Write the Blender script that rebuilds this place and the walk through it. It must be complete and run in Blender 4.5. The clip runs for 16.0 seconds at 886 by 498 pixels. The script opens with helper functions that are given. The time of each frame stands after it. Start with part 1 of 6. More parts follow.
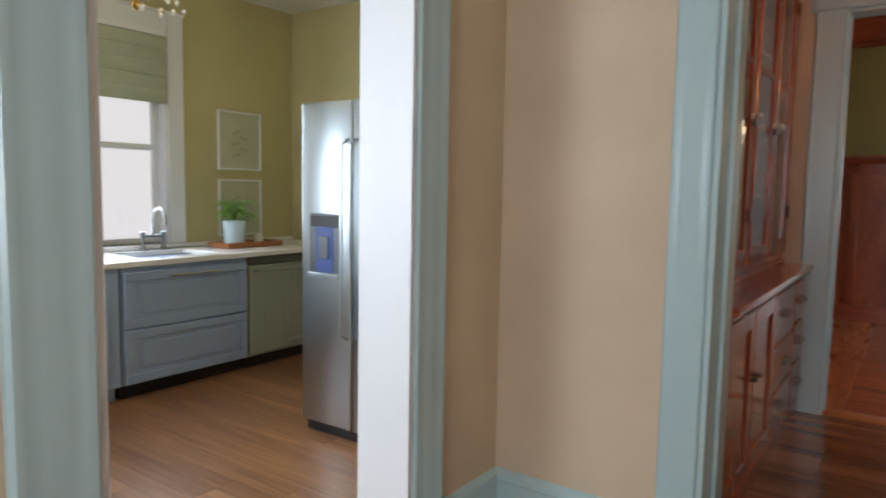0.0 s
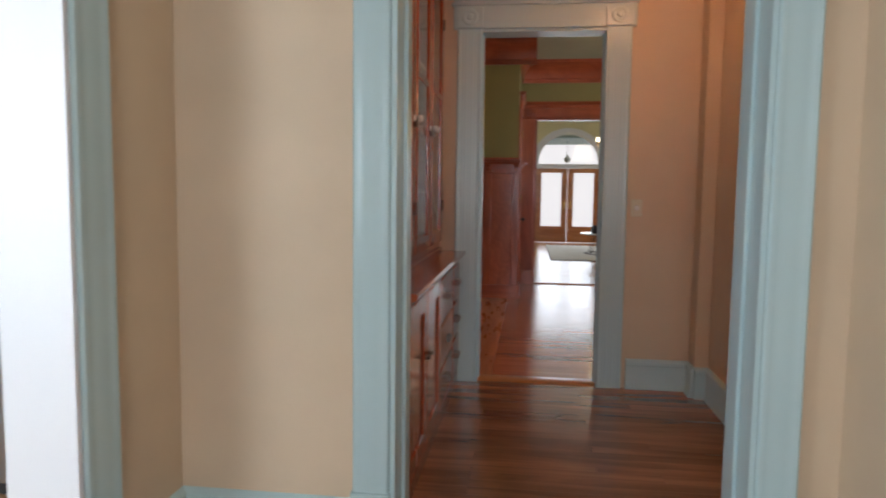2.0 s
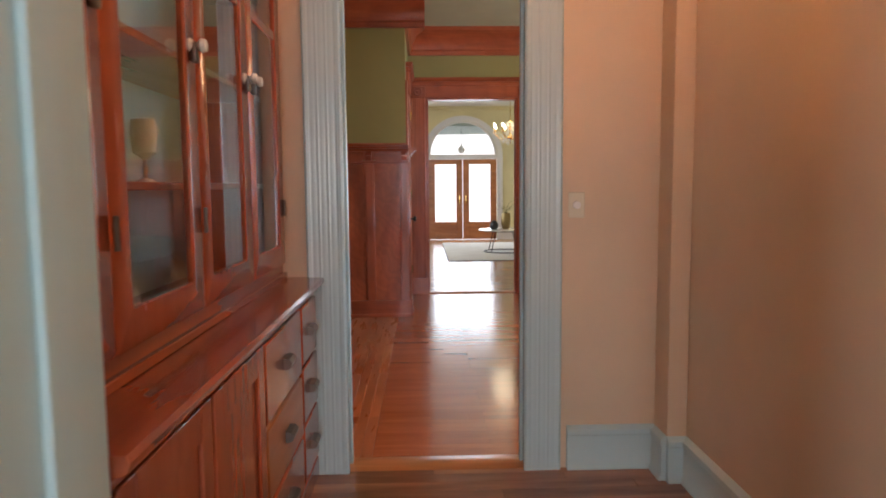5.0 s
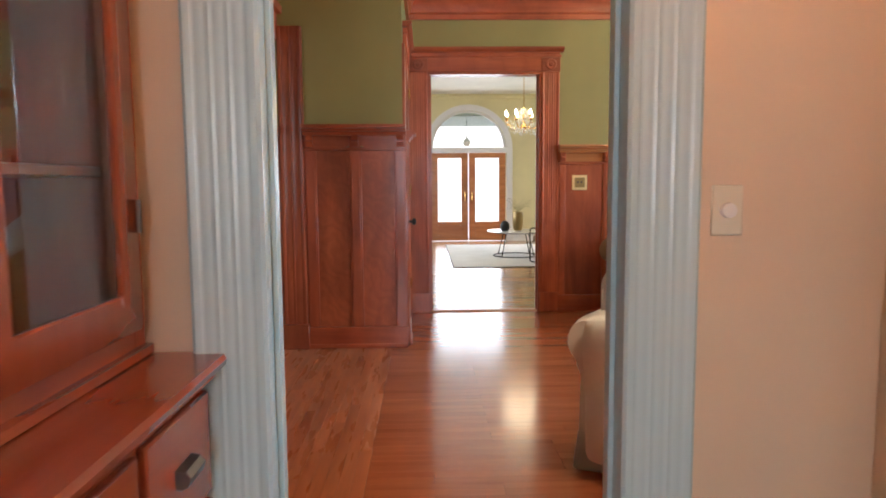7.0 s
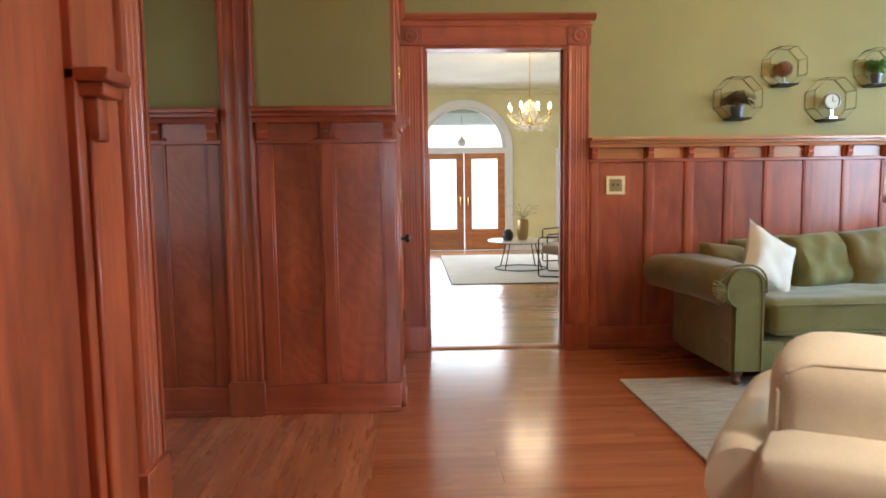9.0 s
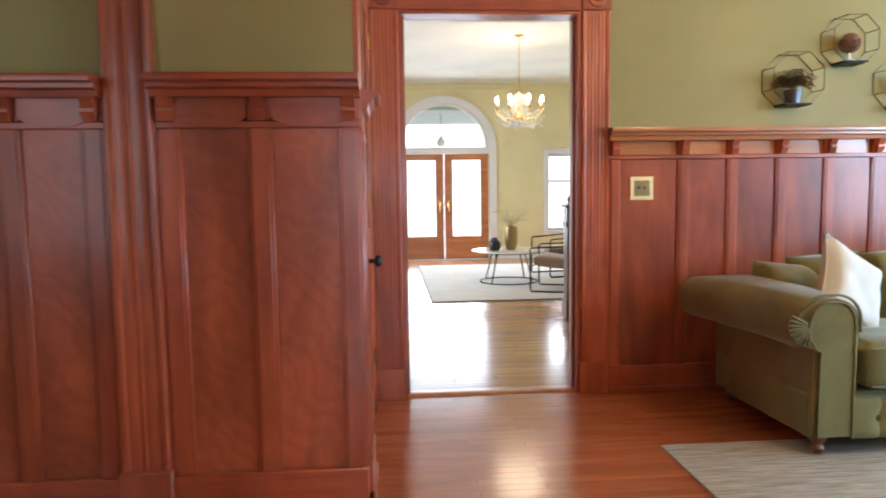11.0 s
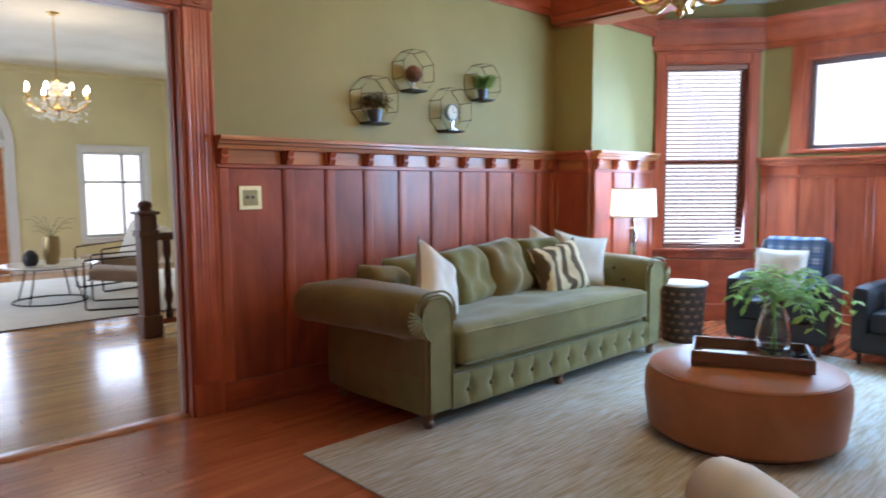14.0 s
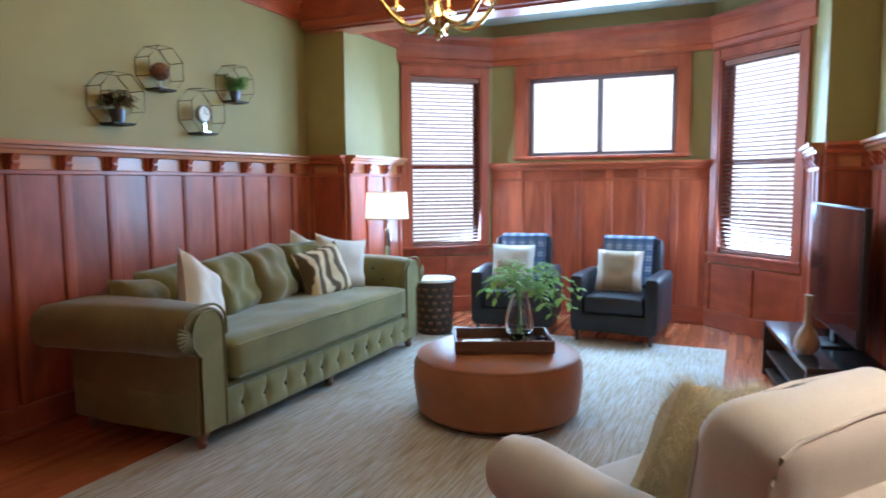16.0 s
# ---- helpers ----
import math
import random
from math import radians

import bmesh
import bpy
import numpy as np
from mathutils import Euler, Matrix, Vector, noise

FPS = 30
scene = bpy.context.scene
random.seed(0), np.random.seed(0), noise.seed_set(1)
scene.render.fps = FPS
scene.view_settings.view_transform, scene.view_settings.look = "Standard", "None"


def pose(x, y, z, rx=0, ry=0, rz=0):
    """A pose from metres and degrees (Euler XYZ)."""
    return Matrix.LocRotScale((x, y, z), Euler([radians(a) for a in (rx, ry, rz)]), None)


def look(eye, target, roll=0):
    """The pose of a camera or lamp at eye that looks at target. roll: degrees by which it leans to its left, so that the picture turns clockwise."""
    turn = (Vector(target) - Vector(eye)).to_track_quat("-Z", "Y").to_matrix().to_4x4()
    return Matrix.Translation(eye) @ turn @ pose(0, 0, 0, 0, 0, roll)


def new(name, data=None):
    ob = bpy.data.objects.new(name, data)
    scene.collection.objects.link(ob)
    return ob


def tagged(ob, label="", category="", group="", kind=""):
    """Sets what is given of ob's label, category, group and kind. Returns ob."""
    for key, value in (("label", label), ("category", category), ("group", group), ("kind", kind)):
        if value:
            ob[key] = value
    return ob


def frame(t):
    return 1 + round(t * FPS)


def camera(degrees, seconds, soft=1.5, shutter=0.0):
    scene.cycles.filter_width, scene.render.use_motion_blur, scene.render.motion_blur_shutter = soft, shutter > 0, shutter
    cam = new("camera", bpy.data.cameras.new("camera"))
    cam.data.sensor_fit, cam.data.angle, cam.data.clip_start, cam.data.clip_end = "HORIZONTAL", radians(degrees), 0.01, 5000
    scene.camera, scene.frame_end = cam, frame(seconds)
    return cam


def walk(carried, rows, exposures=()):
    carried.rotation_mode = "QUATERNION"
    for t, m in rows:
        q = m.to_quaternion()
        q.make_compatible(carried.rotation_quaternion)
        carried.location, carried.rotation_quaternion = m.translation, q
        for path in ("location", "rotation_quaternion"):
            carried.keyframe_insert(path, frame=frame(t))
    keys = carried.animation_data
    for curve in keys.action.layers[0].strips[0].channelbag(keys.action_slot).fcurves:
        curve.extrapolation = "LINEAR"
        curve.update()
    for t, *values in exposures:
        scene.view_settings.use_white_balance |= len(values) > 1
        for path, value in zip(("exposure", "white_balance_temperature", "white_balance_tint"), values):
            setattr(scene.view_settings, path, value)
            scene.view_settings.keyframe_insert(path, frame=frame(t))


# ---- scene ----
cam = camera(67.0, 16.0, 1.8, 0.5)
PATH = [
    (0, (-0.215, -0.225, 1.342), (-1.389, 1.415, 1.159), 1.0),
    (0.5, (-0.205, -0.239, 1.345), (-1.165, 1.494, 1.164), 0.8),
    (1, (-0.23, -0.242, 1.336), (-0.94, 1.621, 1.162), 0.8),
    (1.5, (-0.265, -0.245, 1.334), (-0.753, 1.683, 1.163), 0.8),
    (2, (-0.303, -0.228, 1.326), (-0.555, 1.746, 1.156), 0.7),
    (2.5, (-0.315, -0.163, 1.341), (-0.395, 1.823, 1.171), 0.4),
    (3, (-0.328, -0.006, 1.371), (-0.292, 1.986, 1.198), 0.1),
    (3.5, (-0.328, 0.272, 1.384), (-0.266, 2.263, 1.208), -0.2),
    (3.7, (-0.322, 0.415, 1.375), (-0.261, 2.407, 1.198), -0.3),
    (6, (-0.275, 2.111, 1.309), (-0.218, 4.101, 1.118), -0.5),
    (6.5, (-0.278, 2.488, 1.304), (-0.224, 4.478, 1.112), -0.4),
    (7, (-0.28, 2.876, 1.299), (-0.228, 4.866, 1.105), -0.4),
    (7.5, (-0.288, 3.223, 1.304), (-0.232, 5.213, 1.111), -0.5),
    (8, (-0.314, 3.615, 1.302), (-0.252, 5.606, 1.116), -0.6),
    (8.5, (-0.332, 3.965, 1.304), (-0.256, 5.955, 1.119), -0.7),
    (10.8, (-0.319, 5.353, 1.305), (-0.216, 7.343, 1.131), -0.9),
    (11, (-0.314, 5.439, 1.305), (-0.16, 7.425, 1.131), -0.8),
    (11.5, (-0.305, 5.58, 1.304), (0.025, 7.539, 1.126), -0.6),
    (12, (-0.34, 5.685, 1.311), (0.225, 7.61, 1.131), -0.6),
    (12.5, (-0.421, 5.735, 1.318), (0.378, 7.565, 1.139), -0.5),
    (13, (-0.522, 5.728, 1.326), (0.507, 7.43, 1.146), -0.5),
    (13.5, (-0.635, 5.72, 1.343), (0.566, 7.31, 1.16), -0.4),
    (14, (-0.735, 5.728, 1.374), (0.636, 7.169, 1.184), -0.3),
    (14.5, (-0.81, 5.741, 1.404), (0.702, 7.037, 1.209), -0.3),
    (15, (-0.865, 5.768, 1.422), (0.766, 6.897, 1.225), -0.3),
    (15.5, (-0.893, 5.803, 1.427), (0.839, 6.786, 1.229), -0.3),
    (16, (-0.909, 5.835, 1.423), (0.907, 6.649, 1.224), -0.4),
]
walk(cam, [(t, look(eye, target, roll)) for t, eye, target, roll in PATH], [(0, -0.68, 6500, 11), (2, -0.45, 6500, 11), (3.5, -0.2, 6500, 12), (6, 0.5, 6500, 13), (8, 0.68, 6450, 10), (8.5, 0.66, 6450, 9), (11, 0.9, 6150, 12), (12.5, 0.58, 5900, 12), (14, 0.32, 5700, 14), (16, 0.15, 5600, 14)])

# ---- world and light ----
world = bpy.data.worlds.new("sky")
scene.world = world
world.use_nodes = True
wn = world.node_tree
sky = wn.nodes.new("ShaderNodeTexSky")
sky.sky_type, sky.sun_disc = "NISHITA", False
sky.sun_elevation, sky.sun_rotation = radians(48), radians(120)
wn.links.new(sky.outputs[0], wn.nodes["Background"].inputs[0])
wn.nodes["Background"].inputs[1].default_value = 0.12


def lamp(name, kind, m, energy, color, **kw):
    data = bpy.data.lights.new(name, kind)
    data.energy, data.color = energy, color
    for key in kw:
        if key == "size":
            if kind == "AREA":
                data.shape, data.size, data.size_y = "RECTANGLE", kw[key][0], kw[key][1]
            else:
                data.shadow_soft_size = kw[key]
        if key == "angle":
            data.angle = kw[key]
        if key == "spread":
            data.spread = kw[key]
    ob = new(name, data)
    ob.matrix_world = m
    return ob


DAY, BLUE, WARM = (0.78, 0.89, 1.0), (0.48, 0.75, 1.0), (1.0, 0.62, 0.30)
sun = lamp("sun", "SUN", look((8, -6, 12), (0, 0, 0)), 1.2, (1.0, 0.95, 0.88), angle=radians(10))
# daylight standing in the openings of the windows
lamp("kitchen_window_light", "AREA", look((-4.68, 2.16, 1.6), (-3.4, 2.0, 1.45)), 34, DAY, size=(0.9, 1.25))
# two kitchen windows out of view, assumed so daylight crosses into the hall
lamp("kitchen_unseen_side_light", "AREA", look((-3.0, -1.86, 1.6), (-1.9, 0.8, 1.3)), 50, DAY, size=(1.5, 1.4), spread=radians(110))
lamp("kitchen_unseen_end_light", "AREA", look((-4.68, -0.35, 1.6), (-1.6, 1.0, 1.3)), 36, DAY, size=(0.9, 1.25), spread=radians(100))
# added fill for hall and pantry, set in a window nobody sees
lamp("hall_fill_light", "AREA", look((-0.4, -2.1, 1.6), (-0.4, 0, 1.3)), 64, DAY, size=(0.9, 1.4))
lamp("bay_light_left", "AREA", look((5.69, 8.66, 1.64), (4.4, 7.35, 1.3)), 72, BLUE, size=(0.8, 1.75))
lamp("bay_light_middle", "AREA", look((5.98, 7.22, 2.1), (4.0, 7.22, 1.4)), 72, BLUE, size=(1.5, 0.8))
lamp("bay_light_right", "AREA", look((5.66, 5.8, 1.64), (4.4, 7.05, 1.3)), 72, BLUE, size=(0.8, 1.75))
lamp("front_door_light", "AREA", look((0.7, 17.8, 1.3), (0.7, 14, 0.7)), 29, DAY, size=(1.5, 2.2))
lamp("front_window_light", "AREA", look((3.17, 17.8, 1.3), (2.8, 14, 0.6)), 22, DAY, size=(1.0, 1.4))
# parlour brightened by an added window in its unseen west wall
lamp("parlour_fill_light", "AREA", look((-2.35, 14.2, 1.5), (0.5, 14.2, 0.9)), 48, DAY, size=(2.4, 1.7))
# added to lift the nib panels; its side hall window is never in view
lamp("side_hall_fill_light", "AREA", look((-2.5, 5.75, 1.6), (-1.1, 8.17, 1.1)), 7, DAY, size=(0.9, 1.4))
# lamps of the house
lamp("pantry_bulb", "POINT", pose(0.35, 3.25, 2.68), 15, (1.0, 0.45, 0.19), size=0.09)
lamp("floor_lamp_bulb", "POINT", pose(0.70, 5.3, 1.43), 16, (1.0, 0.80, 0.58), size=0.05)
lamp("table_lamp_bulb", "POINT", pose(4.57, 8.86, 1.2), 3, WARM, size=0.04)
lamp("den_chandelier_bulb", "POINT", pose(2.2, 7.25, 2.59), 38, (1.0, 0.64, 0.33), size=0.16)
lamp("parlour_chandelier_bulb", "POINT", pose(1.37, 14.1, 2.62), 15, (1.0, 0.78, 0.5), size=0.3)
lamp("kitchen_chandelier_bulb", "POINT", pose(-3.11, 1.45, 2.5), 14, (1.0, 0.78, 0.5), size=0.15)


# ---- materials ----
def nodes(name):
    m = bpy.data.materials.new(name)
    m.use_nodes = True
    return m, m.node_tree, m.node_tree.nodes["Principled BSDF"]


def ramp(nt, fac, stops):
    r = nt.nodes.new("ShaderNodeValToRGB")
    el = r.color_ramp.elements
    el[0].position, el[0].color = stops[0][0], (*stops[0][1], 1)
    el[1].position, el[1].color = stops[-1][0], (*stops[-1][1], 1)
    for p, c in stops[1:-1]:
        e = el.new(p)
        e.color = (*c, 1)
    nt.links.new(fac, r.inputs[0])
    return r.outputs[0]


def coords(nt, scale=(1, 1, 1), which="Object", shift=False):
    tc = nt.nodes.new("ShaderNodeTexCoord")
    mp = nt.nodes.new("ShaderNodeMapping")
    mp.inputs["Scale"].default_value = scale
    nt.links.new(tc.outputs[which], mp.inputs["Vector"])
    if shift:
        oi = nt.nodes.new("ShaderNodeObjectInfo")
        mu = nt.nodes.new("ShaderNodeMath")
        mu.operation = "MULTIPLY"
        mu.inputs[1].default_value = 37.0
        nt.links.new(oi.outputs["Random"], mu.inputs[0])
        cb = nt.nodes.new("ShaderNodeCombineXYZ")
        for i in range(3):
            nt.links.new(mu.outputs[0], cb.inputs[i])
        nt.links.new(cb.outputs[0], mp.inputs["Location"])
    return mp.outputs[0]


def noisy(nt, vec, scale, detail=4.0, rough=0.55, distort=0.0):
    n = nt.nodes.new("ShaderNodeTexNoise")
    n.inputs["Scale"].default_value, n.inputs["Detail"].default_value = scale, detail
    n.inputs["Roughness"].default_value, n.inputs["Distortion"].default_value = rough, distort
    nt.links.new(vec, n.inputs["Vector"])
    return n.outputs["Fac"]


def mixed(nt, fac, a, b, mode="MIX"):
    mx = nt.nodes.new("ShaderNodeMix")
    mx.data_type, mx.blend_type = "RGBA", mode
    for sock, v in ((0, fac), (6, a), (7, b)):
        if isinstance(v, (int, float)):
            mx.inputs[sock].default_value = v
        elif isinstance(v, tuple):
            mx.inputs[sock].default_value = (*v, 1)
        else:
            nt.links.new(v, mx.inputs[sock])
    return mx.outputs[2]


def bumped(nt, bs, height, strength, distance=0.002):
    b = nt.nodes.new("ShaderNodeBump")
    b.inputs["Strength"].default_value, b.inputs["Distance"].default_value = strength, distance
    nt.links.new(height, b.inputs["Height"])
    nt.links.new(b.outputs[0], bs.inputs["Normal"])


def shade(c, f):
    return tuple(min(1, v * f) for v in c)


def paint(name, c, rough=0.55, grain=220, relief=0.12, vary=0.10, spec=0.4, patch=0.08):
    m, nt, bs = nodes(name)
    v = coords(nt)
    big, fine = noisy(nt, v, 1.3, 3), noisy(nt, v, grain, 2)
    base = ramp(nt, big, [(0.3, shade(c, 1 - vary)), (0.7, shade(c, 1 + vary * 0.5))])
    nt.links.new(base, bs.inputs["Base Color"])
    nt.links.new(ramp(nt, noisy(nt, v, 9, 4), [(0.3, (rough - patch,) * 3), (0.7, (rough + patch,) * 3)]), bs.inputs["Roughness"])
    bs.inputs["Specular IOR Level"].default_value = spec
    bumped(nt, bs, fine, relief, 0.0012)
    return m


def wood(name, dark, light, axis=2, rough=0.28, size=1.0, coat=0.3, relief=0.12, shift=True, streak=0.7, tone=0.8, stain=0.0, ribbon=0.0):
    """Grain along one axis; stain: large dark blotches of old varnish; ribbon: slanting figure across the grain."""
    m, nt, bs = nodes(name)
    st = [26 * size] * 3
    st[axis] = 1.6 * size
    v = coords(nt, tuple(st), shift=shift)
    st2 = [4.5 * size] * 3
    st2[axis] = 0.7 * size
    v2 = coords(nt, tuple(st2), shift=shift)
    grain = noisy(nt, v, 1.0, 6, 0.62, 0.6)
    wide = noisy(nt, v2, 1.0, 4, 0.55, 1.2)
    base = ramp(nt, wide, [(0.28, dark), (0.5, tuple((a + b) / 2 for a, b in zip(dark, light))), (0.75, light)])
    fine = ramp(nt, grain, [(0.3, (0.7, 0.66, 0.64)), (0.6, (1, 1, 1))])
    col = mixed(nt, streak, base, fine, "MULTIPLY")
    if stain:
        blot = noisy(nt, coords(nt, (2.6, 2.6, 1.3), shift=shift), 1.0, 5, 0.6, 0.8)
        col = mixed(nt, stain, col, ramp(nt, blot, [(0.34, (0.42, 0.36, 0.34)), (0.58, (1, 1, 1))]), "MULTIPLY")
    if ribbon:
        wv = nt.nodes.new("ShaderNodeTexWave")
        wv.bands_direction = "DIAGONAL"
        wv.inputs["Scale"].default_value, wv.inputs["Distortion"].default_value = 5.0, 16.0
        wv.inputs["Detail"].default_value = 3.0
        nt.links.new(coords(nt, (1, 1, -1), shift=shift), wv.inputs["Vector"])
        col = mixed(nt, ribbon, col, ramp(nt, wv.outputs["Fac"], [(0.2, (0.72, 0.66, 0.62)), (0.8, (1.1, 1.1, 1.1))]), "MULTIPLY")
    oi = nt.nodes.new("ShaderNodeObjectInfo")
    shift_tone = ramp(nt, oi.outputs["Random"], [(0, (0.78, 0.76, 0.74)), (1, (1.12, 1.1, 1.08))])
    col = mixed(nt, tone, col, shift_tone, "MULTIPLY")
    nt.links.new(col, bs.inputs["Base Color"])
    nt.links.new(ramp(nt, noisy(nt, v2, 3.0, 3), [(0.3, (rough - 0.03,) * 3), (0.75, (rough + 0.05,) * 3)]), bs.inputs["Roughness"])
    bs.inputs["Coat Weight"].default_value, bs.inputs["Coat Roughness"].default_value = coat, 0.12
    bumped(nt, bs, grain, relief, 0.001)
    return m


def cloth(name, c, c2=None, rough=0.9, weave=420, sheen=0.3, blotch=4.0):
    m, nt, bs = nodes(name)
    v = coords(nt)
    c2 = c2 or shade(c, 0.72)
    base = ramp(nt, noisy(nt, v, blotch, 5, 0.6, 0.5), [(0.3, c2), (0.7, c)])
    fine = noisy(nt, v, weave, 2, 0.7)
    col = mixed(nt, 0.45, base, ramp(nt, fine, [(0.3, (0.6, 0.6, 0.6)), (0.7, (1, 1, 1))]), "MULTIPLY")
    nt.links.new(col, bs.inputs["Base Color"])
    bs.inputs["Roughness"].default_value = rough
    bs.inputs["Sheen Weight"].default_value, bs.inputs["Sheen Roughness"].default_value = sheen, 0.4
    bs.inputs["Specular IOR Level"].default_value = 0.2
    bumped(nt, bs, fine, 0.3, 0.0012)
    return m


def metal(name, c, rough=0.3, brushed=None, low=0.82, spread=0.07):
    m, nt, bs = nodes(name)
    v = coords(nt, brushed or (12, 12, 12))
    n = noisy(nt, v, 1.0 if brushed else 3.0, 4)
    nt.links.new(ramp(nt, n, [(0.3, shade(c, low)), (0.7, c)]), bs.inputs["Base Color"])
    nt.links.new(ramp(nt, n, [(0.3, (rough - spread,) * 3), (0.7, (rough + spread,) * 3)]), bs.inputs["Roughness"])
    bs.inputs["Metallic"].default_value = 1.0
    return m


def plain(name, c, rough=0.5, glow=0.0, glow_color=None, trans=0.0):
    m, nt, bs = nodes(name)
    bs.inputs["Base Color"].default_value = (*c, 1)
    bs.inputs["Roughness"].default_value = rough
    if glow:
        bs.inputs["Emission Color"].default_value = (*(glow_color or c), 1)
        bs.inputs["Emission Strength"].default_value = glow
    if trans:
        bs.inputs["Transmission Weight"].default_value = trans
    return m


def stripes(name, ca, cb, axis, scale, rough=0.85, distort=3.0, edge=0.5):
    m, nt, bs = nodes(name)
    v = coords(nt)
    w = nt.nodes.new("ShaderNodeTexWave")
    w.bands_direction = "XYZ"[axis]
    w.inputs["Scale"].default_value, w.inputs["Distortion"].default_value = scale, distort
    w.inputs["Detail"].default_value, w.inputs["Detail Scale"].default_value = 2, 1.5
    nt.links.new(v, w.inputs["Vector"])
    nt.links.new(ramp(nt, w.outputs["Fac"], [(edge - 0.06, ca), (edge + 0.06, cb)]), bs.inputs["Base Color"])
    bs.inputs["Roughness"].default_value = rough
    bumped(nt, bs, noisy(nt, v, 400, 2), 0.3, 0.001)
    return m


def rug_material(name, tones, run):
    m, nt, bs = nodes(name)
    st = [75, 75, 75]
    st[run] = 4
    v = coords(nt, tuple(st))
    n = noisy(nt, v, 1.0, 5, 0.7)
    col = ramp(nt, n, [(0.25, tones[0]), (0.45, tones[1]), (0.6, tones[2]), (0.78, tones[3])])
    v2 = coords(nt)
    col = mixed(nt, 0.5, col, ramp(nt, noisy(nt, v2, 2.2, 4), [(0.3, (0.78, 0.76, 0.72)), (0.7, (1, 1, 1))]), "MULTIPLY")
    nt.links.new(col, bs.inputs["Base Color"])
    bs.inputs["Roughness"].default_value = 0.95
    bs.inputs["Specular IOR Level"].default_value = 0.1
    bumped(nt, bs, n, 0.45, 0.003)
    return m


RED_D, RED_L = (0.34, 0.066, 0.028), (0.62, 0.15, 0.058)
M = {}
M["redwood"] = wood("varnished redwood", RED_D, RED_L, 2, 0.36, 1.0, 0.15, streak=0.5, stain=0.5)
M["redwood_x"] = wood("varnished redwood, long grain", RED_D, RED_L, 0, 0.36, 1.0, 0.15, streak=0.5, stain=0.5)
M["redwood_y"] = wood("varnished redwood, cross grain", RED_D, RED_L, 1, 0.36, 1.0, 0.15, streak=0.5, stain=0.5)
M["figured"] = wood("figured redwood panel", (0.44, 0.095, 0.04), (0.66, 0.175, 0.07), 2, 0.38, 0.55, 0.12, streak=0.35, stain=0.6, ribbon=0.3)
# rail highlight and lamplit amber of the frieze are put into this colour
M["cap"] = wood("lighter redwood with rail highlight", (0.42, 0.14, 0.045), (0.68, 0.28, 0.10), 0, 0.3, 1.0, 0.3)
M["cabinet"] = wood("old fir cabinet", (0.33, 0.064, 0.025), (0.42, 0.09, 0.034), 2, 0.24, 0.9, 0.5, 0.05, streak=0.3, tone=0.5)
M["cabinet_y"] = wood("old fir cabinet, long grain", (0.33, 0.064, 0.025), (0.42, 0.09, 0.034), 1, 0.22, 0.9, 0.5, 0.05, streak=0.3, tone=0.5)
M["drawer_light"] = wood("amber fir drawer", (0.34, 0.11, 0.035), (0.6, 0.24, 0.08), 1, 0.3, 0.9, 0.3)
M["den_floor"] = wood("red oiled floor board", (0.40, 0.105, 0.04), (0.60, 0.19, 0.075), 0, 0.2, 1.0, 0.5, 0.06, streak=0.45, tone=0.5)
M["pantry_floor"] = wood("dark oiled floor board", (0.19, 0.08, 0.042), (0.44, 0.21, 0.115), 0, 0.2, 1.0, 0.4, 0.08)
M["dark_gap"] = paint("dark underfloor", (0.03, 0.014, 0.008), 0.8)
M["peach"] = paint("peach wall paint", (0.675, 0.525, 0.37), 0.6, 260, 0.1)
M["olive"] = paint("olive green wall paint", (0.355, 0.295, 0.105), 0.6, 240, 0.14)
M["kitchen_wall"] = paint("mustard green wall paint", (0.54, 0.48, 0.25), 0.6)
M["cream_wall"] = paint("pale yellow wall paint", (0.74, 0.67, 0.40), 0.6)
M["ceiling"] = paint("off-white ceiling paint", (0.80, 0.78, 0.70), 0.7)
M["den_ceiling"] = paint("pale green ceiling paint", (0.56, 0.58, 0.38), 0.7)
M["bay_ceiling"] = paint("pale sea green paint", (0.55, 0.64, 0.55), 0.7)
M["trim"] = paint("pale blue-white trim paint", (0.49, 0.64, 0.66), 0.24, 40, 0.0, 0.015, 0.5, 0.01)
M["trim_white"] = paint("white gloss trim paint", (0.76, 0.76, 0.77), 0.35, 60, 0.0, 0.03, 0.5, 0.02)
M["blue_cab"] = paint("blue-grey cabinet paint", (0.34, 0.43, 0.62), 0.4, 90, 0.04, 0.05)
M["grey_cab"] = paint("sage grey cabinet paint", (0.38, 0.41, 0.34), 0.42, 90, 0.04, 0.05)
M["counter"] = paint("white quartz", (0.86, 0.85, 0.82), 0.18, 30, 0.02, 0.05)
M["steel"] = metal("brushed stainless steel", (0.50, 0.56, 0.60), 0.3, (1, 1, 70), 0.99, 0.005)
M["steel_dark"] = metal("dark steel edge", (0.16, 0.17, 0.19), 0.4)
M["chrome"] = metal("chrome", (0.8, 0.8, 0.8), 0.1)
M["nickel"] = metal("brushed nickel", (0.30, 0.30, 0.29), 0.42)
M["brass"] = metal("polished brass", (0.80, 0.56, 0.22), 0.2)
M["bright_brass"] = metal("bright satin brass", (0.92, 0.74, 0.40), 0.5)
M["pewter"] = metal("dark pewter", (0.18, 0.15, 0.13), 0.38)
M["iron"] = metal("blackened iron", (0.05, 0.045, 0.04), 0.45)
M["clock_rim"] = metal("dull silver", (0.46, 0.47, 0.48), 0.4)
M["wire"] = metal("dull bronze wire", (0.20, 0.15, 0.08), 0.4)
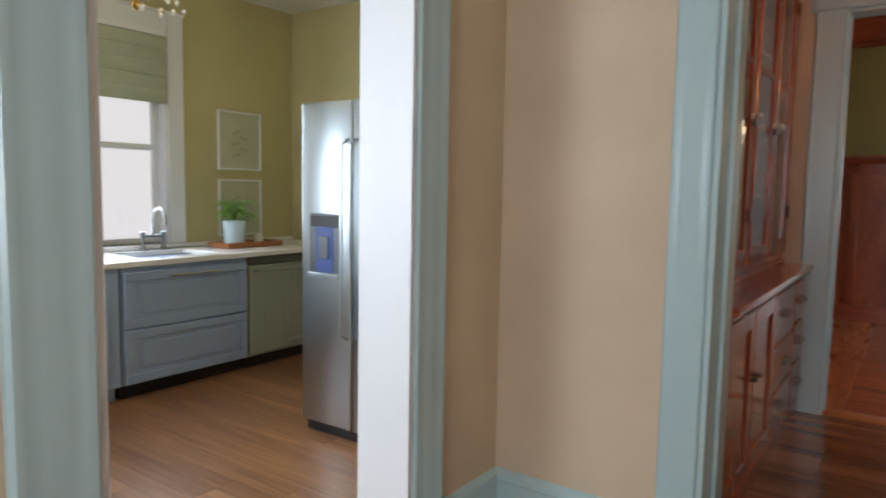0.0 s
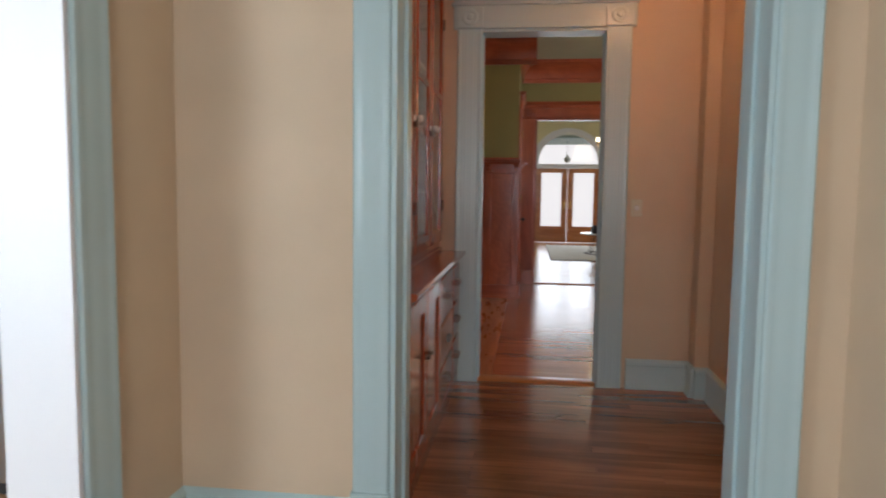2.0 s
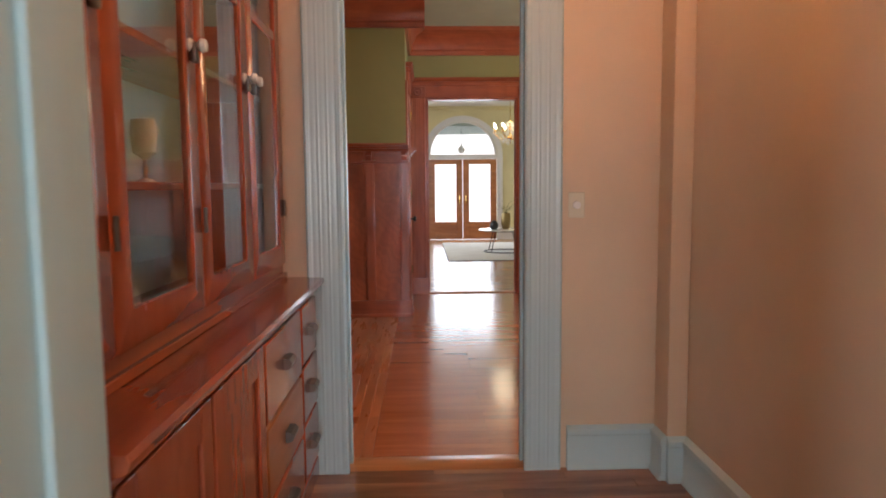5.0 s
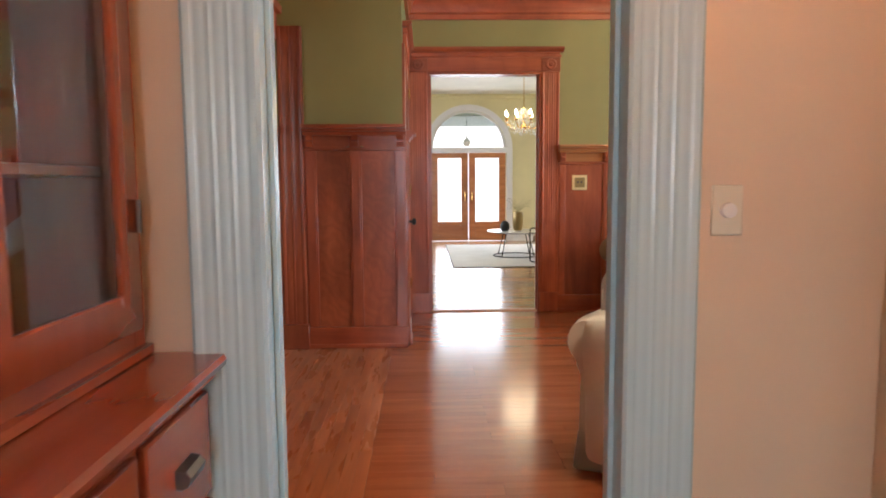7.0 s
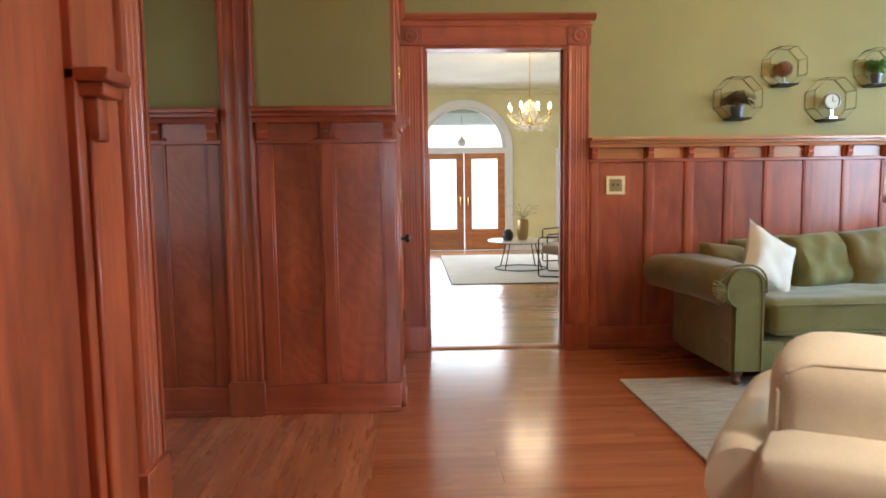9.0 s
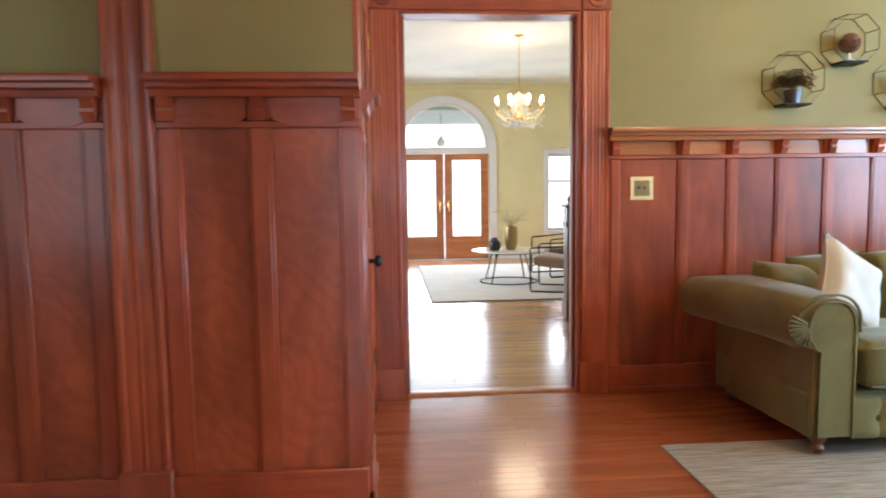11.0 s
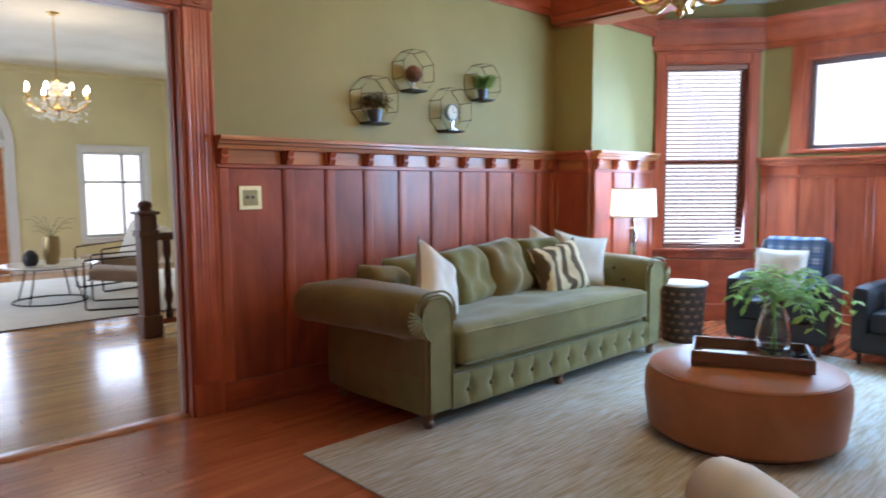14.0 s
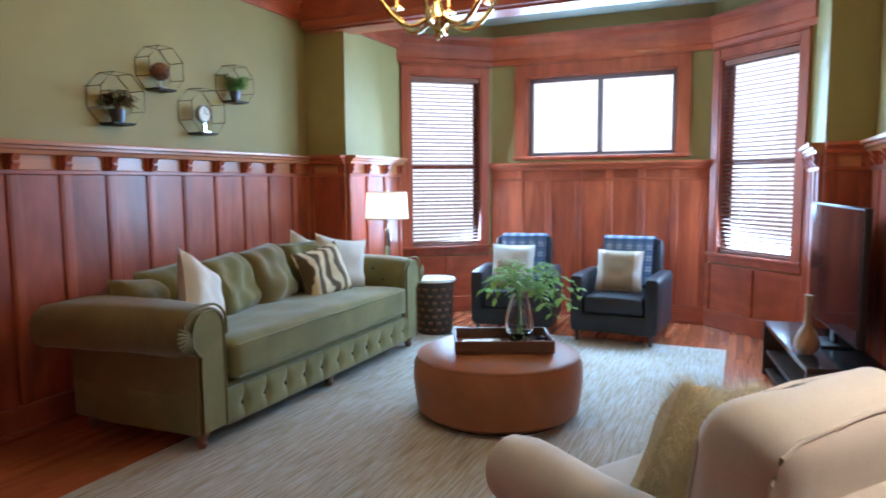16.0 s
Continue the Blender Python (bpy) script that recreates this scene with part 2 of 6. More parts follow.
M["velvet"] = cloth("green velvet", (0.275, 0.245, 0.095), (0.175, 0.155, 0.058), 0.75, 300, 0.35, 2.5)
M["velvet_brown"] = cloth("green-brown velvet, warm light in it", (0.27, 0.215, 0.09), (0.175, 0.135, 0.054), 0.75, 300, 0.35, 2.5)
M["velvet_dark"] = cloth("shadowed olive velvet", (0.12, 0.105, 0.04), (0.08, 0.07, 0.028), 0.75, 300, 0.3, 2.5)
M["dark_wood"] = wood("dark stained oak", (0.075, 0.026, 0.02), (0.17, 0.062, 0.044), 2, 0.3, 1.0, 0.3)
M["linen"] = cloth("cream slipcover linen", (0.77, 0.73, 0.67), (0.69, 0.65, 0.58), 0.85, 350, 0.2)
M["white_cloth"] = cloth("white pillow cotton", (0.82, 0.79, 0.72), (0.74, 0.7, 0.62), 0.9, 300)
M["beige_cloth"] = cloth("beige pillow linen", (0.50, 0.42, 0.30), (0.42, 0.35, 0.25), 0.9, 300)
M["tiger"] = stripes("brown and cream animal stripe", (0.11, 0.07, 0.035), (0.70, 0.58, 0.36), 0, 2.7, 0.85, 7.0)


def plaid(name, blue, white, deep):
    """Woven check: bands across and along, crossing darker."""
    m, nt, bs = nodes(name)
    v = coords(nt)
    col = white
    for axis, scale, share in ((0, 3.4, 0.75), (2, 3.1, 0.75), (0, 11.0, 0.35), (2, 10.0, 0.35)):
        w = nt.nodes.new("ShaderNodeTexWave")
        w.bands_direction = "XYZ"[axis]
        w.inputs["Scale"].default_value, w.inputs["Distortion"].default_value = scale, 0.6
        nt.links.new(v, w.inputs["Vector"])
        band = ramp(nt, w.outputs["Fac"], [(0.45, (0, 0, 0)), (0.6, (share,) * 3)])
        col = mixed(nt, band, col, blue if scale < 5 else deep)
    nt.links.new(col, bs.inputs["Base Color"])
    bs.inputs["Roughness"].default_value = 0.9
    bumped(nt, bs, noisy(nt, v, 380, 2), 0.3, 0.001)
    return m


def bordered(name, middle, edge, half):
    """Cloth with a plain field and a paler band down each side."""
    m, nt, bs = nodes(name)
    tc, sp, ab = nt.nodes.new("ShaderNodeTexCoord"), nt.nodes.new("ShaderNodeSeparateXYZ"), nt.nodes.new("ShaderNodeMath")
    ab.operation = "ABSOLUTE"
    nt.links.new(tc.outputs["Object"], sp.inputs[0])
    nt.links.new(sp.outputs["X"], ab.inputs[0])
    field = ramp(nt, ab.outputs[0], [(half - 0.004, middle), (half + 0.004, edge)])
    fine = noisy(nt, tc.outputs["Object"], 320, 2, 0.7)
    nt.links.new(mixed(nt, 0.4, field, ramp(nt, fine, [(0.3, (0.65, 0.65, 0.65)), (0.7, (1, 1, 1))]), "MULTIPLY"), bs.inputs["Base Color"])
    bs.inputs["Roughness"].default_value = 0.9
    bumped(nt, bs, fine, 0.3, 0.001)
    return m


M["plaid"] = plaid("blue and white woven throw", (0.16, 0.27, 0.46), (0.72, 0.77, 0.83), (0.08, 0.13, 0.25))
M["bordered"] = bordered("tan linen with white side bands", (0.50, 0.42, 0.30), (0.80, 0.77, 0.70), 0.135)
M["leather"] = cloth("cognac leather", (0.47, 0.19, 0.085), (0.37, 0.14, 0.06), 0.4, 160, 0.0, 3.0)
M["dark_leather"] = cloth("charcoal leather", (0.045, 0.048, 0.056), (0.028, 0.030, 0.036), 0.38, 160, 0.0, 3.0)
M["fur"] = cloth("shaggy tan fur", (0.88, 0.80, 0.55), (0.72, 0.60, 0.36), 0.95, 120, 0.6, 14)
M["rug"] = rug_material("woven grey-gold rug", [(0.18, 0.18, 0.17), (0.48, 0.41, 0.30), (0.56, 0.60, 0.62), (0.80, 0.76, 0.66)], 0)
M["rug_pale"] = rug_material("pale wool rug", [(0.62, 0.60, 0.57), (0.74, 0.72, 0.69), (0.79, 0.77, 0.74), (0.84, 0.82, 0.79)], 0)
M["tray"] = wood("brown wooden tray", (0.13, 0.055, 0.025), (0.27, 0.13, 0.065), 0, 0.45, 1.5, 0.0)
M["basket"] = wood("dark carved wood", (0.03, 0.018, 0.012), (0.085, 0.048, 0.03), 2, 0.5, 2.0, 0.0)
M["leaf"] = cloth("green leaf", (0.42, 0.66, 0.20), (0.24, 0.46, 0.12), 0.5, 90, 0.0, 12)
M["dry_leaf"] = cloth("olive leaf", (0.15, 0.17, 0.07), (0.09, 0.1, 0.04), 0.6, 90, 0.0, 12)
M["russet_leaf"] = cloth("russet green leaf", (0.30, 0.22, 0.08), (0.20, 0.12, 0.05), 0.55, 90, 0.0, 12)
M["pale_leaf"] = cloth("pale printed leaf green", (0.48, 0.49, 0.34), (0.42, 0.44, 0.30), 0.7, 90, 0.0, 12)


def thin(key, share):
    """Lets part of the light through, as thin leaves and hairs do."""
    nt = M[key].node_tree
    bs = nt.nodes["Principled BSDF"]
    tr, mx = nt.nodes.new("ShaderNodeBsdfTranslucent"), nt.nodes.new("ShaderNodeMixShader")
    nt.links.new(bs.inputs["Base Color"].links[0].from_socket, tr.inputs["Color"])
    mx.inputs[0].default_value = share
    nt.links.new(bs.outputs[0], mx.inputs[1])
    nt.links.new(tr.outputs[0], mx.inputs[2])
    nt.links.new(mx.outputs[0], nt.nodes["Material Output"].inputs["Surface"])


for key in ("leaf", "dry_leaf", "fur"):
    thin(key, 0.45)
M["ceramic"] = plain("white ceramic", (0.8, 0.8, 0.77), 0.25)
M["ceramic_blue"] = plain("pale blue glass jar", (0.55, 0.68, 0.74), 0.15)
M["black"] = plain("black enamel", (0.015, 0.015, 0.017), 0.35)
M["gloss_black"] = plain("black lacquer", (0.02, 0.021, 0.024), 0.16)
M["pale_wood"] = wood("pale turned wood", (0.46, 0.28, 0.15), (0.66, 0.44, 0.26), 2, 0.4, 1.5, 0.1)
M["screen"] = plain("dark glossy screen", (0.006, 0.006, 0.008), 0.06)
M["glass"] = plain("clear glass", (1, 1, 1), 0.0, trans=1.0)
M["shade"] = plain("lit linen lampshade", (0.80, 0.79, 0.76), 0.8, 0.12, (1.0, 0.92, 0.84))
M["shade_bright"] = plain("bright lit lampshade", (0.86, 0.82, 0.74), 0.8, 1.1, (1.0, 0.94, 0.84))


def lit_shade(key, share):
    """Cloth that lets the lamp's own light through."""
    nt = M[key].node_tree
    bs = nt.nodes["Principled BSDF"]
    tr, mx = nt.nodes.new("ShaderNodeBsdfTranslucent"), nt.nodes.new("ShaderNodeMixShader")
    tr.inputs["Color"].default_value = bs.inputs["Base Color"].default_value
    mx.inputs[0].default_value = share
    nt.links.new(bs.outputs[0], mx.inputs[1])
    nt.links.new(tr.outputs[0], mx.inputs[2])
    nt.links.new(mx.outputs[0], nt.nodes["Material Output"].inputs["Surface"])


lit_shade("shade", 0.5)
lit_shade("shade_bright", 0.5)
M["shade_trim"] = cloth("tan shade trim", (0.55, 0.36, 0.18))
M["bulb"] = plain("glowing bulb", (1, 0.9, 0.7), 0.4, 14.0, (1.0, 0.84, 0.58))
M["dim_bulb"] = plain("glowing frosted bulb", (1, 0.9, 0.7), 0.4, 6.0, (1.0, 0.78, 0.45))
M["outdoors"] = plain("bright overcast daylight", (0, 0, 0), 1.0, 1.3, (1.0, 0.98, 1.0))
# window bloom over the bars is put into their grey-brown colour
M["sash_bloomed"] = paint("dark sash greyed by window bloom", (0.20, 0.165, 0.165), 0.45)
M["porch"] = paint("grey-green porch paint", (0.30, 0.38, 0.34), 0.6)
M["blind"] = wood("stained blind slat", (0.26, 0.12, 0.08), (0.42, 0.22, 0.16), 0, 0.4, 1.0, 0.2)
M["roman"] = cloth("pale green fabric blind", (0.50, 0.53, 0.40), (0.44, 0.48, 0.36))
M["paper"] = paint("botanical print paper", (0.60, 0.60, 0.44), 0.7, 8, 0.0, 0.25)
M["plate"] = plain("ivory switch plate", (0.66, 0.62, 0.48), 0.4)
M["knob_glass"] = plain("glass knob", (0.85, 0.85, 0.82), 0.08)
M["blue_glow"] = plain("blue dispenser light", (0.04, 0.07, 0.22), 0.3, 0.3, (0.12, 0.20, 0.60))
M["book"] = paint("grey book cover", (0.62, 0.64, 0.62), 0.5)
M["ochre"] = metal("aged brass vase", (0.42, 0.31, 0.15), 0.4)
M["marble"] = paint("white marble", (0.8, 0.78, 0.74), 0.15, 12, 0.0, 0.12)
M["sand"] = cloth("tan seat fabric", (0.42, 0.30, 0.22))


# ---- mesh helpers ----
def box(bm, x0, x1, y0, y1, z0, z1, bev=0.0, seg=2, m=None):
    vs = [bm.verts.new((x, y, z)) for z in (z0, z1) for x, y in ((x0, y0), (x1, y0), (x1, y1), (x0, y1))]
    fs = [bm.faces.new([vs[i] for i in f]) for f in ((3, 2, 1, 0), (4, 5, 6, 7), (0, 1, 5, 4), (1, 2, 6, 5), (2, 3, 7, 6), (3, 0, 4, 7))]
    out = vs
    if bev:
        b = min(bev, 0.49 * min(abs(x1 - x0), abs(y1 - y0), abs(z1 - z0)))
        r = bmesh.ops.bevel(bm, geom=list({e for f in fs for e in f.edges}), offset=b, segments=seg, profile=0.5, affect="EDGES")
        out = list({v for f in r["faces"] for v in f.verts} | {v for v in vs if v.is_valid})
    if m is not None:
        bmesh.ops.transform(bm, matrix=m, verts=[v for v in out if v.is_valid])
    return bm


def solid(*boxes, bev=0.004, seg=1):
    bm = bmesh.new()
    for b in boxes:
        box(bm, *b, bev=bev, seg=seg)
    return bm


def prism(pts, length, m=None, bm=None):
    """A profile of (u, v) points in the local y-z plane, drawn out along x."""
    bm = bm or bmesh.new()
    a = [bm.verts.new((0, u, v)) for u, v in pts]
    b = [bm.verts.new((length, u, v)) for u, v in pts]
    n = len(pts)
    fs = [bm.faces.new(a[::-1]), bm.faces.new(b)]
    for i in range(n):
        fs.append(bm.faces.new((a[i], a[(i + 1) % n], b[(i + 1) % n], b[i])))
    if m is not None:
        bmesh.ops.transform(bm, matrix=m, verts=a + b)
    bmesh.ops.recalc_face_normals(bm, faces=fs)
    return bm


def lathe(prof, n=24, m=None, bm=None):
    bm = bm or bmesh.new()
    rings = []
    for r, z in prof:
        if r < 1e-5:
            rings.append([bm.verts.new((0, 0, z))])
        else:
            rings.append([bm.verts.new((r * math.cos(2 * math.pi * i / n), r * math.sin(2 * math.pi * i / n), z)) for i in range(n)])
    for a, b in zip(rings, rings[1:]):
        for i in range(n):
            j = (i + 1) % n
            q = [a[i % len(a)], a[j % len(a)], b[j % len(b)], b[i % len(b)]]
            q = list(dict.fromkeys(q))
            if len(q) > 2:
                bm.faces.new(q)
    if m is not None:
        bmesh.ops.transform(bm, matrix=m, verts=[v for r in rings for v in r])
    return bm


def tube(pts, r, n=8, bm=None, closed=False):
    bm = bm or bmesh.new()
    pts = [Vector(p) for p in pts]
    rings = []
    for i, p in enumerate(pts):
        a = pts[i - 1] if i or closed else p
        b = pts[(i + 1) % len(pts)] if i < len(pts) - 1 or closed else p
        d = (b - a).normalized()
        up = Vector((0, 0, 1)) if abs(d.z) < 0.9 else Vector((1, 0, 0))
        s = d.cross(up).normalized()
        t = s.cross(d)
        rr = r[i] if isinstance(r, (list, tuple)) else r
        rings.append([bm.verts.new(p + rr * (s * math.cos(2 * math.pi * k / n) + t * math.sin(2 * math.pi * k / n))) for k in range(n)])
    pairs = list(zip(rings, rings[1:]))
    if closed:
        pairs.append((rings[-1], rings[0]))
    for a, b in pairs:
        for k in range(n):
            bm.faces.new((a[k], a[(k + 1) % n], b[(k + 1) % n], b[k]))
    if not closed:
        bm.faces.new(rings[0][::-1])
        bm.faces.new(rings[-1])
    return bm


def arc(cx, cy, r, a0, a1, n):
    return [(cx + r * math.cos(radians(a0 + (a1 - a0) * i / n)), cy + r * math.sin(radians(a0 + (a1 - a0) * i / n))) for i in range(n + 1)]


def puff(w, h, t, n=14, pinch=0.06, lump=0.0, m=None, bm=None, seed=0):
    """A pillow standing in the local x-z plane, w wide, h high, t thick, with drawn-out corners."""
    bm = bm or bmesh.new()
    made = []
    grid = {}
    for side in (-1, 1):
        for i in range(n + 1):
            for j in range(n + 1):
                u, v = 2 * i / n - 1, 2 * j / n - 1
                edge = i in (0, n) or j in (0, n)
                if edge and (0, i, j) in grid:
                    grid[(side, i, j)] = grid[(0, i, j)]
                    continue
                k = max(0, (1 - u ** 4) * (1 - v ** 4)) ** 0.55
                pu = 1 - pinch * (1 - v * v) * 1.0
                pv = 1 - pinch * (1 - u * u) * 1.0
                d = lump * noise.noise(Vector((u * 1.7 + seed, v * 1.7, side * 3.0 + seed)))
                vert = bm.verts.new((u * w / 2 * pu, side * (t / 2) * k + d * k, v * h / 2 * pv))
                made.append(vert)
                grid[(side, i, j)] = vert
                if edge:
                    grid[(0, i, j)] = vert
    for side in (-1, 1):
        for i in range(n):
            for j in range(n):
                q = [grid[(side, i, j)], grid[(side, i + 1, j)], grid[(side, i + 1, j + 1)], grid[(side, i, j + 1)]]
                bm.faces.new(q if side < 0 else q[::-1])
    if m is not None:
        bmesh.ops.transform(bm, matrix=m, verts=made)
    return bm


def soft_box(w, d, h, r=0.05, lump=0.01, n=10, seed=0, m=None):
    """A padded block on z = 0, centred in x and y, with round edges and a slightly uneven skin."""
    bm = bmesh.new()
    box(bm, -w / 2, w / 2, -d / 2, d / 2, 0, h)
    bmesh.ops.subdivide_edges(bm, edges=bm.edges[:], cuts=n, use_grid_fill=True)
    for v in bm.verts:
        c = Vector((max(-w / 2 + r, min(w / 2 - r, v.co.x)), max(-d / 2 + r, min(d / 2 - r, v.co.y)), max(r, min(h - r, v.co.z))))
        o = v.co - c
        if o.length > 1e-6:
            v.co = c + o.normalized() * r
        crown = max(0, 1 - (2 * v.co.x / w) ** 2) * max(0, 1 - (2 * v.co.y / d) ** 2)
        if v.co.z > h * 0.5:
            v.co.z += 0.25 * r * crown
        v.co += Vector((1, 1, 1)) * lump * noise.noise(v.co * 4.0 + Vector((seed, seed, 0)))
    if m is not None:
        bmesh.ops.transform(bm, matrix=m, verts=bm.verts[:])
    return bm


def finish(name, bm, mat, smooth=True):
    me = bpy.data.meshes.new(name)
    bm.to_mesh(me)
    bm.free()
    me.materials.append(mat)
    if smooth:
        me.shade_smooth()
        me.set_sharp_from_angle(angle=radians(38))
    return me


def part(name, bm, mat, parent, label="", m=None):
    ob = new(name, finish(name, bm, M[mat]))
    ob.parent = parent
    if m is not None:
        ob.matrix_basis = m
    if label:
        ob["label"] = label
    return ob


def piece(name, mesh, parent, m):
    ob = new(name, mesh)
    ob.parent = parent
    ob.matrix_basis = m
    return ob


def thing(name, m, label, category, group="", kind=""):
    ob = new(name)
    ob.empty_display_size = 0.1
    ob.matrix_basis = m
    return tagged(ob, label, category, group, kind)


def built(name, bm, mat, label, category, kind="structure", m=None, group=""):
    ob = new(name, finish(name, bm, M[mat]))
    if m is not None:
        ob.matrix_basis = m
    return tagged(ob, label, category, group, kind)


def along(p0, p1, z=0.0):
    """Local x runs from p0 to p1; the room lies to its left, along local y."""
    a = math.degrees(math.atan2(p1[1] - p0[1], p1[0] - p0[0]))
    return pose(p0[0], p0[1], z, 0, 0, a), math.hypot(p1[0] - p0[0], p1[1] - p0[1])


# ---- structure ----
def wall(name, p0, p1, t, z1, mat, label, holes=(), z0=0.0):
    m, ln = along(p0, p1)
    cuts = sorted(holes)
    bm = bmesh.new()
    x = 0.0
    for s0, s1, a, b in cuts:
        if s0 > x:
            box(bm, x, s0, -t, 0, z0, z1)
        if a > z0:
            box(bm, s0, s1, -t, 0, z0, a)
        if b < z1:
            box(bm, s0, s1, -t, 0, b, z1)
        x = s1
    if x < ln:
        box(bm, x, ln, -t, 0, z0, z1)
    return built(name, bm, mat, label, "wall", "structure", m)


def baseboard(p0, p1, h=0.205, mat="trim"):
    m, ln = along(p0, p1)
    pr = [(0.0, 0), (0.034, 0), (0.034, 0.012), (0.022, 0.028), (0.022, h - 0.045), (0.028, h - 0.04), (0.026, h - 0.018), (0.010, h - 0.004), (0.0, h)]
    return built("baseboard", prism(pr, ln), mat, "tall moulded painted baseboard along the wall", "baseboard", "structure", m)


def flutes(w, d, n=4):
    """Profile of a moulded casing, w wide and d thick, lying against y = 0."""
    pts = [(0, 0), (0, d * 0.7), (w * 0.05, d), (w * 0.13, d)]
    span = w * 0.74 / n
    for i in range(n):
        a = w * 0.13 + i * span
        pts += [(a + span * 0.06, d * 0.97), (a + span * 0.14, d * 0.9), (a + span * 0.3, d * 0.93), (a + span * 0.5, d * 0.96), (a + span * 0.7, d * 0.93), (a + span * 0.86, d * 0.9), (a + span * 0.94, d * 0.97)]
    pts += [(w * 0.87, d), (w * 0.95, d), (w, d * 0.7), (w, 0)]
    return pts


def casing(p0, p1, s0, s1, h, t, mat, label, w=0.17, d=0.028, head=0.2, cap=0.045, rosette=True, plinth=0.0, back_mat=None, n=4, name="trim", reveal=True, sides=(1, 1), stop=True, lap=0.0):
    m, ln = along(p0, p1)
    ob = thing(name, m, label, "door casing", kind="structure")
    up = Matrix(((0, 1, 0, 0), (0, 0, 1, 0), (1, 0, 0, 0), (0, 0, 0, 1)))
    zs = h if head else h + w
    for k, (side, x) in enumerate(((-1, s0 - w + lap), (1, s1 - lap))):
        if not sides[k]:
            continue
        pm = Matrix.Translation((x, 0.001, plinth)) @ up
        part("jamb_casing", prism([(u, v) for u, v in flutes(w, d, n)], zs - plinth, pm), mat, ob)
        if plinth:
            part("plinth_block", solid((x - 0.006, x + w + 0.006, 0.001, d + 0.012, 0, plinth), bev=0.004), mat, ob)
    if head:
        hx = mat + "_x" if mat + "_x" in M else mat
        part("head_casing", solid((s0 - w, s1 + w, 0.001, d + 0.006, h, h + head), (s0 - w - 0.012, s1 + w + 0.012, 0.001, d + 0.018, h + head - 0.05, h + head - 0.028), bev=0.004), hx, ob)
        part("head_cap", prism([(0, h + head), (d + 0.02, h + head), (d + cap, h + head + 0.03), (d + cap, h + head + 0.045), (0, h + head + 0.045)], s1 - s0 + 2 * w + 0.07, Matrix.Translation((s0 - w - 0.035, 0.001, 0))), hx, ob)
        if rosette:
            for x in (s0 - w / 2 + lap, s1 + w / 2 - lap):
                part("corner_block", solid((x - w / 2 - 0.003, x + w / 2 + 0.003, d + 0.006, d + 0.016, h + 0.004, h + head - 0.055), bev=0.004), hx, ob)
                part("rosette", lathe([(0, 0.012), (0.016, 0.012), (0.024, 0.004), (0.036, 0.01), (0.05, 0.008), (0.055, 0.0)], 20, pose(x, d + 0.016, h + head * 0.38, -90)), hx, ob)
    if reveal:
        rm = back_mat or mat
        for x in (s0, s1):
            sg = 1 if x == s0 else -1
            part("jamb", solid((min(x, x + sg * 0.02), max(x, x + sg * 0.02), -t, d * 0.6, 0, h), bev=0.002), rm, ob)
            if not stop:
                continue
            part("door_stop", solid((min(x + sg * 0.02, x + sg * 0.034), max(x + sg * 0.02, x + sg * 0.034), -t * 0.66, -t * 0.4, 0, h - 0.02), bev=0.002), rm, ob)
        part("head_jamb", solid((s0 + 0.02, s1 - 0.02, -t, d * 0.6, h - 0.02, h), bev=0.002), rm, ob)
    return ob


def crown(p0, p1, z0, z1, d, mat, label, trim0=0.0):
    m, ln = along(p0, p1)
    h = z1 - z0
    pr = [(0, z0), (0.03, z0), (0.035, z0 + h * 0.16), (0.055, z0 + h * 0.2), (0.06, z0 + h * 0.42), (d * 0.55, z0 + h * 0.7), (d * 0.9, z0 + h * 0.82), (d, z0 + h * 0.86), (d, z1), (0, z1)]
    return built("trim", prism(pr, ln - trim0), mat, label, "crown moulding", "structure", m)


